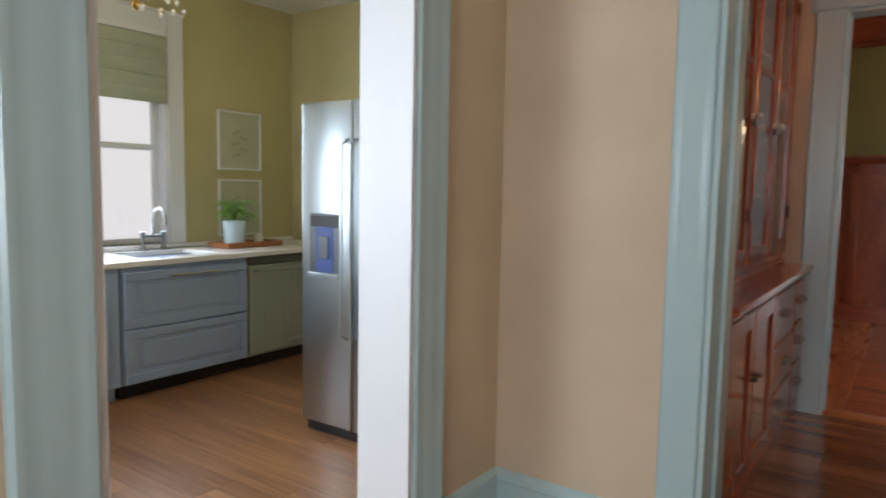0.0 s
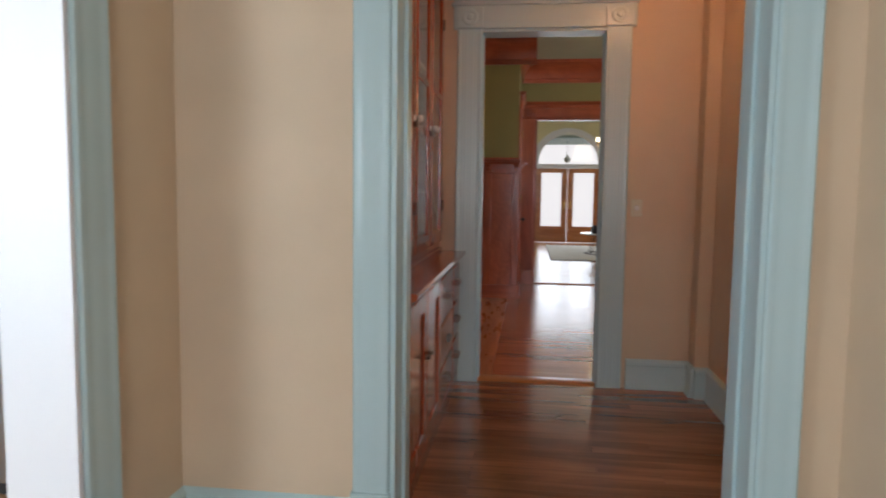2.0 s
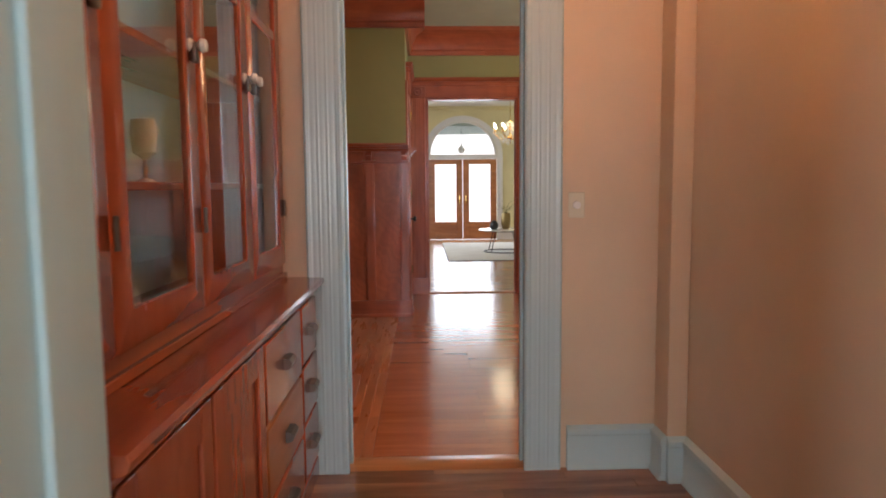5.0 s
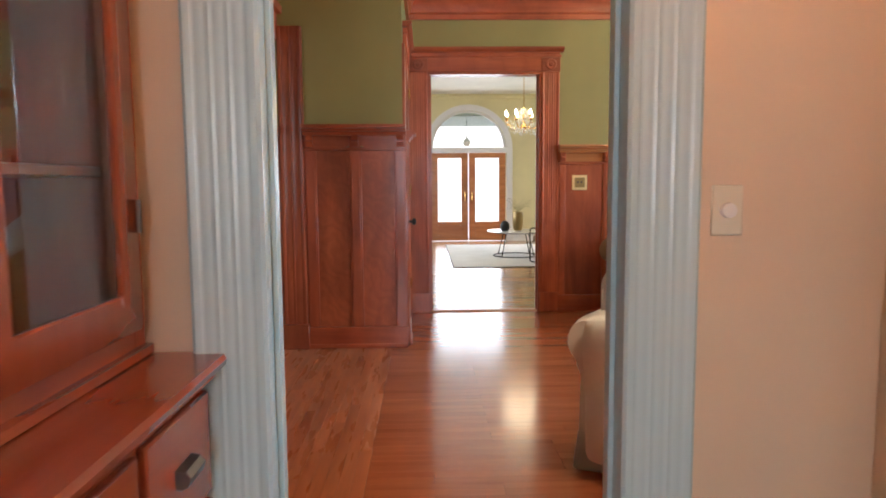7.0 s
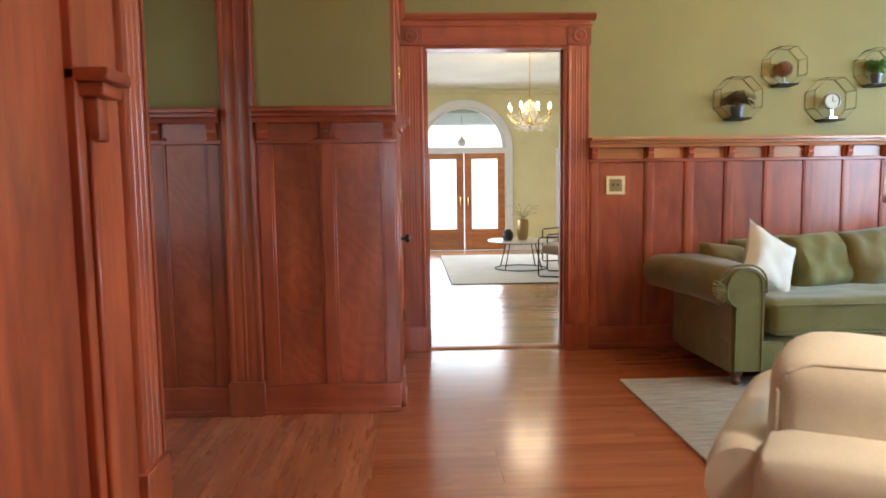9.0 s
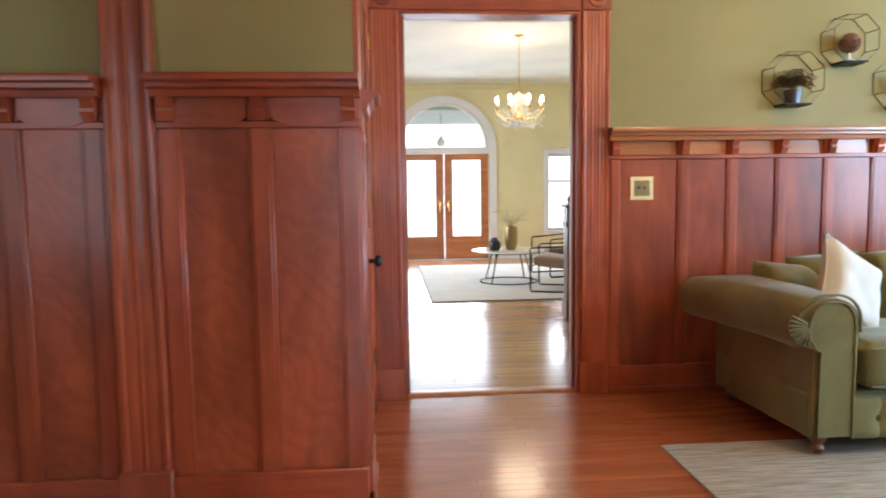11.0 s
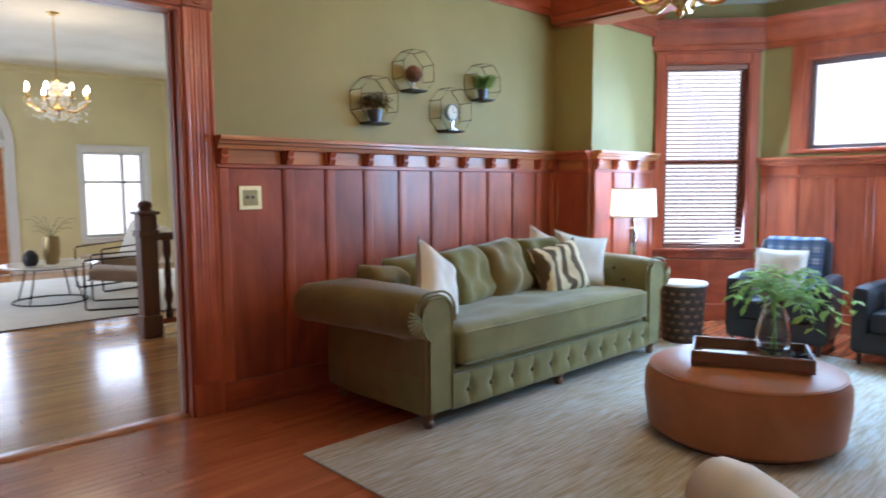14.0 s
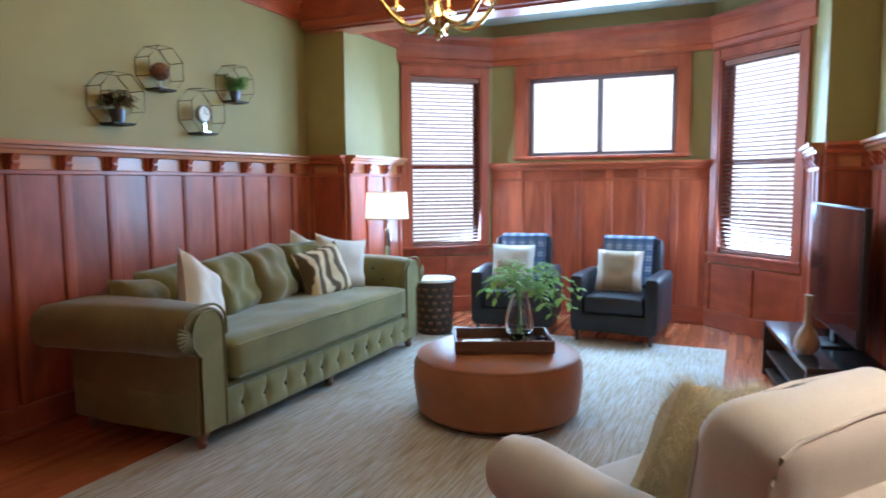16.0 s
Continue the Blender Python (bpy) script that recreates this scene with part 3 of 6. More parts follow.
def wainscot(p0, p1, n, ztop=1.675, label="redwood board wainscot with a plate rail", d=0.02, capd=0.1, cap_mat="cap", base=0.17, ends=(True, True), brackets=True, first=None, arched=False, frieze="cap"):
    """Boards between battens under a plate rail. first: width of a narrower first panel; arched: curved valances in place of frieze panels."""
    m, ln = along(p0, p1)
    ob = thing("trim", m, label, "wainscot", kind="structure")
    zf = ztop - 0.165
    zr = ztop - 0.077
    step = ln / n if first is None else (ln - first) / (n - 0.5)
    xs = [i * step for i in range(n + 1)] if first is None else [0.0] + [first + i * step for i in range(n)]
    if first is not None:
        xs[-1] = ln
    bw = min(0.075, step * 0.3) * (1.25 if arched else 1.0)
    part("bottom_rail", solid((0, ln, 0.001, d + 0.024, 0, base), (0, ln, 0.001, d + 0.034, 0, 0.035), bev=0.004), "redwood_x", ob)
    part("frieze_rail", solid((0, ln, 0.001, d + 0.014, zf - 0.028, zf), (0, ln, 0.001, d + 0.012, zr - 0.002, zr + 0.006), bev=0.004), "redwood_x", ob)
    made = {}
    for a, b in zip(xs, xs[1:]):
        w = round(b - a, 3)
        if w not in made:
            pm = finish("panel", solid((bw / 2, w - bw / 2, 0.001, d * 0.9, base, zf - 0.028), bev=0.002), M["figured" if arched else "redwood"])
            if arched:
                u0, u1 = bw * 0.5, w - bw * 0.5
                curve = [(u0 + (u1 - u0) * k / 10, zf + 0.012 - 0.036 * math.sin(math.pi * k / 10) ** 0.6) for k in range(11)]
                fm = finish("valance", prism(curve + [(u1, zr), (u0, zr)], d + 0.022, Matrix(((0, 1, 0, 0), (1, 0, 0, 0.001), (0, 0, 1, 0), (0, 0, 0, 1)))), M["redwood_x"])
            else:
                fm = finish("frieze_panel", solid((bw / 2, w - bw / 2, 0.001, d * 0.6, zf, zr), bev=0.002), M[frieze])
            made[w] = pm, fm
        pm, fm = made[w]
        piece("panel", pm, ob, pose(a, 0, 0))
        piece("valance" if arched else "frieze_panel", fm, ob, pose(a, 0, 0))
    bmh = finish("batten", solid((-bw / 2, bw / 2, 0.001, d + 0.010, base, zf - 0.028), (-bw / 2 + 0.014, bw / 2 - 0.014, d + 0.010, d + 0.015, base, zf - 0.028), (-bw / 2, bw / 2, 0.001, d + 0.012, zf, zr), bev=0.004), M["redwood"])
    k = [(0.001, zf), (d + 0.03, zf), (d + 0.034, zf + 0.014), (d + 0.05, zf + 0.034), (d + 0.05, zf + 0.046), (d + 0.038, zf + 0.052), (d + 0.06, zr), (0.001, zr)]
    km = finish("bracket", prism(k, bw * 0.56, pose(-bw * 0.28, 0, 0)), M["redwood"])
    for i, x in enumerate(xs):
        x = min(max(x, bw / 2), ln - bw / 2)
        if (i == 0 and not ends[0]) or (i == len(xs) - 1 and not ends[1]):
            continue
        piece("batten", bmh, ob, pose(x, 0, 0))
        if brackets:
            piece("bracket", km, ob, pose(x, 0, 0))
    pr = [(0.001, zr), (capd * 0.5, zr), (capd * 0.55, zr + 0.024), (capd * 0.72, zr + 0.03), (capd * 0.74, ztop - 0.03), (capd * 0.98, ztop - 0.026), (capd, ztop - 0.012), (capd * 0.97, ztop), (0.001, ztop)]
    part("plate_rail", prism(pr, ln), cap_mat, ob)
    return ob


def window(p0, p1, s0, s1, z0, z1, t, mat, label, casing_w=0.09, rails=(0.5,), mullions=(), blind=0, apron=True, frame_mat="trim_white", group=""):
    m, ln = along(p0, p1)
    ob = thing("window", m, label, "window", group, "structure")
    w = casing_w
    part("window_frame", solid((s0 - w, s0, 0.001, 0.03, z0 - 0.02, z1 + w), (s1, s1 + w, 0.001, 0.03, z0 - 0.02, z1 + w), (s0, s1, 0.001, 0.028, z1, z1 + w),
                               (s0 - w * 1.05, s1 + w * 1.05, 0.001, 0.042, z1 + w, z1 + w + 0.02), bev=0.004), mat, ob)
    part("jamb", solid((s0, s0 + 0.018, -t, 0.02, z0, z1), (s1 - 0.018, s1, -t, 0.02, z0, z1), (s0 + 0.018, s1 - 0.018, -t, 0.02, z1 - 0.018, z1), bev=0.002), mat, ob)
    part("window_sill", solid((s0 - w * 1.1, s1 + w * 1.1, -t * 0.5, 0.055, z0 - 0.03, z0), (s0 - w, s1 + w, 0.001, 0.022, z0 - 0.1 if apron else z0 - 0.04, z0 - 0.03), bev=0.004), mat, ob)
    f = 0.04
    y0, y1 = -t * 0.75, -t * 0.75 + 0.035
    a, b = s0 + 0.02, s1 - 0.02
    zs = [z0] + [z0 + (z1 - z0) * r for r in rails] + [z1 - 0.018]
    part("sash", solid((a, a + f, y0, y1, z0, z1 - 0.018), (b - f, b, y0, y1, z0, z1 - 0.018), (a + f, b - f, y0, y1, z0, z0 + f), (a + f, b - f, y0, y1, z1 - 0.018 - f, z1 - 0.018), bev=0.003), frame_mat, ob)
    for r in rails:
        z = z0 + (z1 - z0) * r
        part("meeting_rail", solid((a + f, b - f, y0 - 0.004, y1 + 0.006, z - 0.022, z + 0.022), bev=0.003), frame_mat, ob)
    for r in mullions:
        x = a + (b - a) * r
        part("mullion", solid((x - 0.025, x + 0.025, y0 - 0.004, y1 + 0.006, z0 + f, z1 - 0.018 - f), bev=0.003), frame_mat, ob)
    for za, zb in zip(zs, zs[1:]):
        pane = part("pane", solid((a + f * 0.5, b - f * 0.5, y0 + 0.012, y0 + 0.018, za + 0.01, zb - 0.01), bev=0), "glass", ob)
        pane.visible_shadow = False
    if blind:
        bl = thing("window_blind", m, "stained wooden slat blind let down in the bay window", "blind", "bay window blinds")
        yb = -0.035
        part("head_rail", solid((s0 + 0.022, s1 - 0.022, yb - 0.03, yb + 0.03, z1 - 0.07, z1 - 0.02), bev=0.004), "blind", bl)
        part("bottom_rail", solid((s0 + 0.025, s1 - 0.025, yb - 0.024, yb + 0.024, z0 + 0.006, z0 + 0.026), bev=0.004), "blind", bl)
        sm = finish("slat", solid((s0 + 0.025, s1 - 0.025, -0.024, 0.024, -0.0016, 0.0016), bev=0), M["blind"])
        for i in range(blind):
            piece("slat", sm, bl, pose(0, yb, z0 + 0.05 + (z1 - z0 - 0.13) * i / (blind - 1), -17))
        for x in (s0 + 0.15, s1 - 0.15):
            part("cord", tube([(x, yb + 0.026, z0 + 0.02), (x, yb + 0.026, z1 - 0.05)], 0.0016, 5), "blind", bl)
    return ob


# hall at the kitchen door
wall("wall_kitchen", (-1.58, 2.36), (-1.58, -2.2), 0.13, 2.9, "peach", "peach painted wall with the kitchen doorway", [(0.86, 1.905, 0, 2.42)])
wall("wall_kitchen_inner", (-1.795, -2.2), (-1.795, 3.97), 0.085, 2.9, "kitchen_wall", "mustard green painted kitchen wall", [(2.655, 3.70, 0, 2.42)])
casing((-1.58, 2.36), (-1.58, -2.2), 0.86, 1.905, 2.42, 0.215, "trim", "pale painted moulded casing round the kitchen doorway", plinth=0.24, n=1, back_mat="trim_white", stop=False)
wall("wall_pantry_front", (0.86, 2.08), (-1.58, 2.08), 0.14, 2.95, "peach", "peach painted wall with a wide cased opening", [(0.39, 1.64, 0, 2.42)])
wall("wall_pantry_inner", (-1.45, 2.36), (1.0, 2.36), 0.14, 2.95, "peach", "peach painted inner face of the pantry wall", [(0.67, 1.92, 0, 2.42)])
casing((0.86, 2.08), (-1.58, 2.08), 0.39, 1.64, 2.42, 0.28, "trim", "pale painted moulded casing of the pantry opening", w=0.135, plinth=0.24, n=1)
wall("wall_hall_east", (0.74, -2.2), (0.74, 2.08), 0.12, 2.9, "peach", "peach painted hall wall")
wall("wall_hall_south", (-1.58, -2.2), (0.74, -2.2), 0.15, 2.9, "peach", "peach painted hall wall with an unseen added window", [(0.73, 1.63, 0.9, 2.3)])
window((-1.58, -2.2), (0.74, -2.2), 0.73, 1.63, 0.9, 2.3, 0.15, "trim", "unseen white painted sash window added to the hall")
baseboard((-0.92, 2.08), (-1.58, 2.08))
baseboard((-1.58, 2.08), (-1.58, 1.67))
baseboard((-1.58, 0.285), (-1.58, -2.2))
baseboard((0.74, -2.2), (0.74, 2.08))
built("ceiling", solid((-1.72, 0.9, -2.35, 2.22, 2.9, 3.0), bev=0), "ceiling", "off-white plaster ceiling of the hall", "ceiling")

# kitchen
wall("wall_kitchen_west", (-4.78, 3.97), (-4.78, -2.0), 0.16, 2.82, "kitchen_wall", "mustard green kitchen wall with a window", [(1.34, 2.27, 0.90, 2.43), (3.85, 4.78, 0.90, 2.43)])
wall("wall_kitchen_north", (-1.795, 3.84), (-4.78, 3.84), 0.13, 2.82, "kitchen_wall", "mustard green kitchen wall behind the refrigerator")
wall("wall_kitchen_south", (-4.94, -2.0), (-1.71, -2.0), 0.15, 2.82, "kitchen_wall", "mustard green kitchen wall with an unseen wide window", [(0.7, 2.3, 0.85, 2.35)])
window((-4.78, 3.97), (-4.78, -2.0), 1.34, 2.27, 0.90, 2.43, 0.16, "trim_white", "white sash window over the kitchen sink", 0.13, rails=(0.46,))
# this end window and the south one are unseen, there for their light
window((-4.78, 3.97), (-4.78, -2.0), 3.85, 4.78, 0.90, 2.43, 0.16, "trim_white", "unseen white sash window assumed at the end of the kitchen", 0.13, rails=(0.46,))
window((-4.94, -2.0), (-1.71, -2.0), 0.7, 2.3, 0.85, 2.35, 0.15, "trim_white", "unseen white kitchen window assumed in the south wall", mullions=(0.5,))
built("ceiling", solid((-4.98, -1.72, -2.2, 4.0, 2.82, 2.92), bev=0), "ceiling", "off-white plaster kitchen ceiling", "ceiling")

# butler's pantry
wall("wall_pantry_west", (-1.33, 4.4), (-1.33, 2.36), 0.14, 2.95, "peach", "peach painted wall behind the built-in cabinet")
wall("wall_pantry_east", (0.88, 2.36), (0.88, 4.4), 0.12, 2.95, "peach", "peach painted pantry wall")
wall("wall_pantry_north", (0.88, 4.4), (-1.33, 4.4), 0.075, 2.95, "peach", "peach painted wall with the door to the living room", [(0.68, 1.545, 0, 2.42)])
casing((0.88, 4.4), (-1.33, 4.4), 0.68, 1.545, 2.42, 0.16, "trim", "pale painted fluted casing with rosette corner blocks", plinth=0.0, n=3, lap=0.026)
built("trim", solid((0.79, 0.88, 4.235, 4.4, 0, 2.95), bev=0.004), "peach", "boxed pipe chase painted like the wall", "pipe chase")
baseboard((0.79, 4.4), (0.375, 4.4))
baseboard((0.79, 4.235), (0.79, 4.4 - 0.03)).matrix_basis = pose(0.79, 4.37, 0, 0, 0, -90) @ Matrix.Scale(-1, 4, (0, 1, 0))
baseboard((0.88, 4.235), (0.79, 4.235))
baseboard((0.88, 2.36), (0.88, 4.235))
built("ceiling", solid((-1.5, 1.0, 2.2, 4.47, 2.95, 3.05), bev=0), "ceiling", "off-white plaster ceiling of the pantry", "ceiling")

# den
wall("wall_den_south", (-1.57, 4.55), (4.5, 4.55), 0.075, 3.32, "olive", "olive painted wall with the pantry door", [(0.905, 1.77, 0, 2.42)])
wall("wall_den_west", (-1.45, 7.08), (-1.45, 4.55), 0.12, 3.32, "olive", "olive painted wall beside a cased opening")
built("wall_den_west_header", solid((-1.57, -1.45, 7.08, 8.17, 2.5, 3.32), bev=0), "olive", "olive painted wall over the cased opening", "wall")
wall("wall_nib", (-0.45, 8.17), (-3.2, 8.17), 0.1, 3.32, "olive", "olive painted wall above redwood wainscot")
wall("wall_closet", (-0.45, 9.74), (-0.45, 8.27), 0.1, 3.32, "olive", "olive painted wall with a closet door")
wall("wall_side_hall_west", (-3.2, 8.17), (-3.2, 5.6), 0.1, 3.32, "olive", "olive painted wall of the side hall")
wall("wall_side_hall_south", (-3.2, 5.6), (-1.57, 5.6), 0.1, 3.32, "olive", "olive painted wall of the side hall with an unseen added window", [(0.2, 1.1, 0.85, 2.3)])
window((-3.2, 5.6), (-1.57, 5.6), 0.2, 1.1, 0.85, 2.3, 0.1, "redwood", "unseen redwood framed sash window added to the side hall", frame_mat="redwood")
wall("wall_den_north", (5.55, 9.58), (-0.55, 9.58), 0.08, 3.32, "olive", "olive green painted wall above redwood wainscot", [(4.67, 5.795, 0, 2.385)])
wall("wall_pillar_north", (5.42, 9.16), (4.36, 9.16), 0.42, 3.1, "olive", "olive green painted return of the bay")
wall("wall_bay_left", (6.12, 8.38), (5.42, 9.16), 0.16, 3.1, "olive", "olive painted angled bay wall", [(0.13, 0.95, 0.73, 2.555)])
wall("wall_bay_middle", (6.12, 6.14), (6.12, 8.38), 0.16, 3.1, "olive", "olive painted bay wall with a high window", [(0.31, 1.86, 1.69, 2.53)])
wall("wall_bay_right", (5.38, 5.34), (6.12, 6.14), 0.16, 3.1, "olive", "olive painted angled bay wall", [(0.12, 0.98, 0.73, 2.555)])
wall("wall_pillar_south", (4.36, 5.34), (5.38, 5.34), 0.29, 3.1, "olive", "olive green painted return of the bay")
wall("wall_chimney", (2.9, 5.05), (4.36, 5.05), 0.5, 3.32, "olive", "olive painted chimney wall")
built("ceiling", solid((-3.3, 4.5, 4.48, 9.66, 3.18, 3.28), bev=0), "den_ceiling", "pale green plaster ceiling", "ceiling")
built("ceiling", solid((4.42, 6.5, 5.0, 9.6, 3.1, 3.2), bev=0), "bay_ceiling", "pale sea green plaster ceiling of the bay", "ceiling")
LC = "deep varnished redwood crown moulding"
crown((4.36, 9.58), (-0.45, 9.58), 2.885, 3.18, 0.22, "redwood_x", LC)
crown((-0.45, 9.58), (-0.45, 8.17), 2.885, 3.18, 0.2, "redwood_x", LC)
crown((-0.25, 8.17), (-3.2, 8.17), 2.885, 3.18, 0.2, "redwood_x", LC)
crown((-1.45, 8.17), (-1.45, 4.55), 2.885, 3.18, 0.2, "redwood_x", LC)
crown((-1.45, 4.55), (4.36, 4.55), 2.885, 3.18, 0.2, "redwood_x", LC)
crown((2.9, 5.05), (4.36, 5.05), 2.885, 3.18, 0.2, "redwood_x", LC)
crown((5.52, 9.16), (4.36, 9.16), 2.80, 3.1, 0.12, "redwood_x", LC)
crown((6.17, 8.32), (5.40, 9.18), 2.665, 2.95, 0.1, "redwood_x", LC)
crown((6.12, 6.14), (6.12, 8.38), 2.665, 2.95, 0.1, "redwood_x", LC)
crown((5.36, 5.32), (6.17, 6.19), 2.665, 2.95, 0.1, "redwood_x", LC)
beam = thing("trim", pose(0, 0, 0), "boxed redwood beam across the mouth of the bay", "ceiling beam", kind="structure")
part("beam_box", solid((4.22, 4.52, 4.6, 9.54, 2.86, 3.178), bev=0.006), "redwood_y", beam)
part("beam_soffit", solid((4.19, 4.55, 5.05, 9.5, 2.79, 2.858), (4.25, 4.49, 5.06, 9.49, 2.772, 2.79), bev=0.006), "redwood_y", beam)
wainscot((4.36, 9.58), (1.05, 9.58), 10, first=0.256)
wainscot((4.36, 9.16), (4.36, 9.58), 1, brackets=False, cap_mat="redwood_x")
wainscot((5.40, 9.16), (4.36, 9.16), 3)
wainscot((6.12, 6.14), (6.12, 8.38), 7, 1.62, d=0.005, cap_mat="redwood_x", brackets=False, frieze="redwood_x")
wainscot((4.36, 5.34), (5.36, 5.34), 3)
wainscot((4.36, 5.05), (4.36, 5.34), 1, cap_mat="redwood_x", brackets=False)
wainscot((2.9, 5.05), (4.36, 5.05), 4)
wainscot((-0.425, 8.17), (-1.215, 8.17), 2, 1.752, capd=0.17, cap_mat="redwood_x", arched=True)
wainscot((-1.405, 8.17), (-3.2, 8.17), 5, 1.752, capd=0.15, cap_mat="redwood_x", arched=True)
wainscot((-1.45, 5.55), (-1.45, 4.56), 3, 1.715, capd=0.12, cap_mat="redwood_x")
wainscot((0.42, 4.55), (2.9, 4.55), 7)
wainscot((-0.45, 8.52), (-0.45, 8.2), 1, 1.715, cap_mat="redwood_x", ends=(False, True), brackets=False)
for q0, q1, ln in (((6.12, 8.38), (5.42, 9.16), 1.045), ((5.38, 5.34), (6.12, 6.14), 1.09)):
    wb = thing("trim", along(q0, q1)[0], "redwood panel below the bay window", "wainscot", kind="structure")
    part("panel", solid((0.06, ln - 0.06, 0.001, 0.018, 0.17, 0.62), (0, ln, 0.001, 0.036, 0, 0.17), (0, 0.06, 0.001, 0.034, 0.17, 0.62), (ln - 0.06, ln, 0.001, 0.034, 0.17, 0.62), (ln * 0.5 - 0.03, ln * 0.5 + 0.03, 0.018, 0.034, 0.17, 0.62), bev=0.004), "redwood_x", wb)
casing((4.36, 9.58), (-0.45, 9.58), 3.485, 4.605, 2.385, 0.125, "redwood", "redwood fluted door casing with a capped head", w=0.18, d=0.03, head=0.19, plinth=0.2, n=3)
built("trim", solid((0.852, 0.875, 9.706, 9.744, 0, 2.365), (-0.245, -0.222, 9.706, 9.744, 0, 2.365), (-0.245, 0.875, 9.706, 9.744, 2.365, 2.385), bev=0.002), "trim_white", "white painted edge of the doorway on the parlour side", "door casing")
casing((-0.45, 9.42), (-0.45, 8.17), 0.10, 0.90, 2.385, 0.1, "redwood", "redwood casing of the closet door", w=0.1, d=0.03, head=0.17, rosette=False, reveal=False, n=2)
built("trim_corner", solid((-0.462, -0.428, 8.172, 8.418, 0, 2.385), bev=0.004), "redwood", "redwood corner board beside the closet door", "trim")
closet = thing("door_closet", along((-0.45, 9.42), (-0.45, 8.17))[0], "closed redwood panelled closet door", "door", kind="structure")
part("door_leaf", solid((0.1, 0.9, 0.001, 0.008, 0.01, 2.385), (0.1, 0.2, 0.008, 0.02, 0.01, 2.385), (0.8, 0.9, 0.008, 0.02, 0.01, 2.385), (0.2, 0.8, 0.008, 0.02, 0.01, 0.22), (0.2, 0.8, 0.008, 0.02, 0.95, 1.1), (0.2, 0.8, 0.008, 0.02, 2.25, 2.385), bev=0.003), "redwood", closet)
part("door_knob", lathe([(0, 0.0), (0.028, 0), (0.028, 0.006), (0.01, 0.012), (0.01, 0.035), (0.027, 0.045), (0.03, 0.058), (0.02, 0.07), (0, 0.073)], 16, pose(0.84, 0.02, 0.98, -90)), "iron", closet)
for z in (0.3, 1.2, 2.1):
    part("hinge", tube([(0.1, 0.026, z), (0.1, 0.026, z + 0.09)], 0.008, 8), "brass", closet)
# post and casing of the cased opening in the west wall
post = thing("trim", pose(0, 0, 0), "full-height redwood post between two wainscot panels", "door casing", kind="structure")
up = Matrix(((0, 1, 0, 0), (0, 0, 1, 0), (1, 0, 0, 0), (0, 0, 0, 1)))
part("post_face", prism(flutes(0.19, 0.05, 2), 2.5, pose(-1.215, 8.169, 0, 0, 0, 180) @ up), "redwood", post)
part("plinth_block", solid((-1.415, -1.205, 8.10, 8.17, 0, 0.2), bev=0.005), "redwood", post)
part("head_casing", solid((-1.6, -1.40, 7.08, 8.17, 2.4, 2.6), (-1.62, -1.36, 6.6, 8.17, 2.6, 2.66), bev=0.005), "redwood_y", post)
jamb = thing("trim", pose(0, 0, 0), "moulded redwood casing at the corner of the west wall", "door casing", kind="structure")
part("jamb_casing", prism(flutes(0.2, 0.045, 3), 2.6, along((-1.45, 7.08), (-1.45, 6.88))[0] @ up), "redwood", jamb)
part("jamb_end", solid((-1.6, -1.4, 7.08, 7.105, 0, 2.4), bev=0.003), "redwood", jamb)
part("stile", solid((-1.45, -1.405, 5.95, 6.2, 0, 2.6), (-1.45, -1.425, 6.2, 6.5, 0, 2.6), (-1.45, -1.395, 6.5, 6.66, 0, 2.6), (-1.45, -1.425, 6.66, 6.88, 0, 2.6), (-1.395, -1.375, 6.55, 6.61, 0.2, 1.5), bev=0.006), "redwood", jamb)
part("plinth_block", solid((-1.45, -1.385, 6.87, 7.11, 0, 0.2), (-1.45, -1.385, 5.94, 6.67, 0, 0.18), bev=0.005), "redwood", jamb)
part("rail_end", solid((-1.45, -1.29, 6.5, 6.68, 1.655, 1.70), (-1.45, -1.315, 6.52, 6.66, 1.61, 1.655), (-1.45, -1.35, 6.55, 6.63, 1.47, 1.61), bev=0.01, seg=2), "redwood_y", jamb)
built("trim", prism([(0.0, 0), (0.14, 0), (0.12, 0.012), (0.02, 0.012)], 1.1, pose(0.865, 9.6, 0, 0, 0, 180) @ pose(0, -0.12, 0)), "cap", "worn wooden threshold strip in the doorway", "threshold")
built("trim", prism([(0.0, 0), (0.16, 0), (0.14, 0.01), (0.02, 0.01)], 0.825, pose(-0.645, 4.4, 0)), "cap", "worn wooden threshold strip in the doorway", "threshold")

BW = "bay windows"
window((6.12, 8.38), (5.42, 9.16), 0.13, 0.95, 0.73, 2.555, 0.16, "redwood", "redwood framed sash window with slat blind", 0.085, (0.47,), blind=44, frame_mat="redwood", group=BW)
window((6.12, 6.14), (6.12, 8.38), 0.31, 1.86, 1.69, 2.53, 0.16, "redwood", "wide high redwood framed bay window", 0.12, (), (0.5,), frame_mat="sash_bloomed", apron=False, group=BW)
window((5.38, 5.34), (6.12, 6.14), 0.12, 0.98, 0.73, 2.555, 0.16, "redwood", "redwood framed sash window with slat blind", 0.085, (0.47,), blind=44, frame_mat="redwood", group=BW)

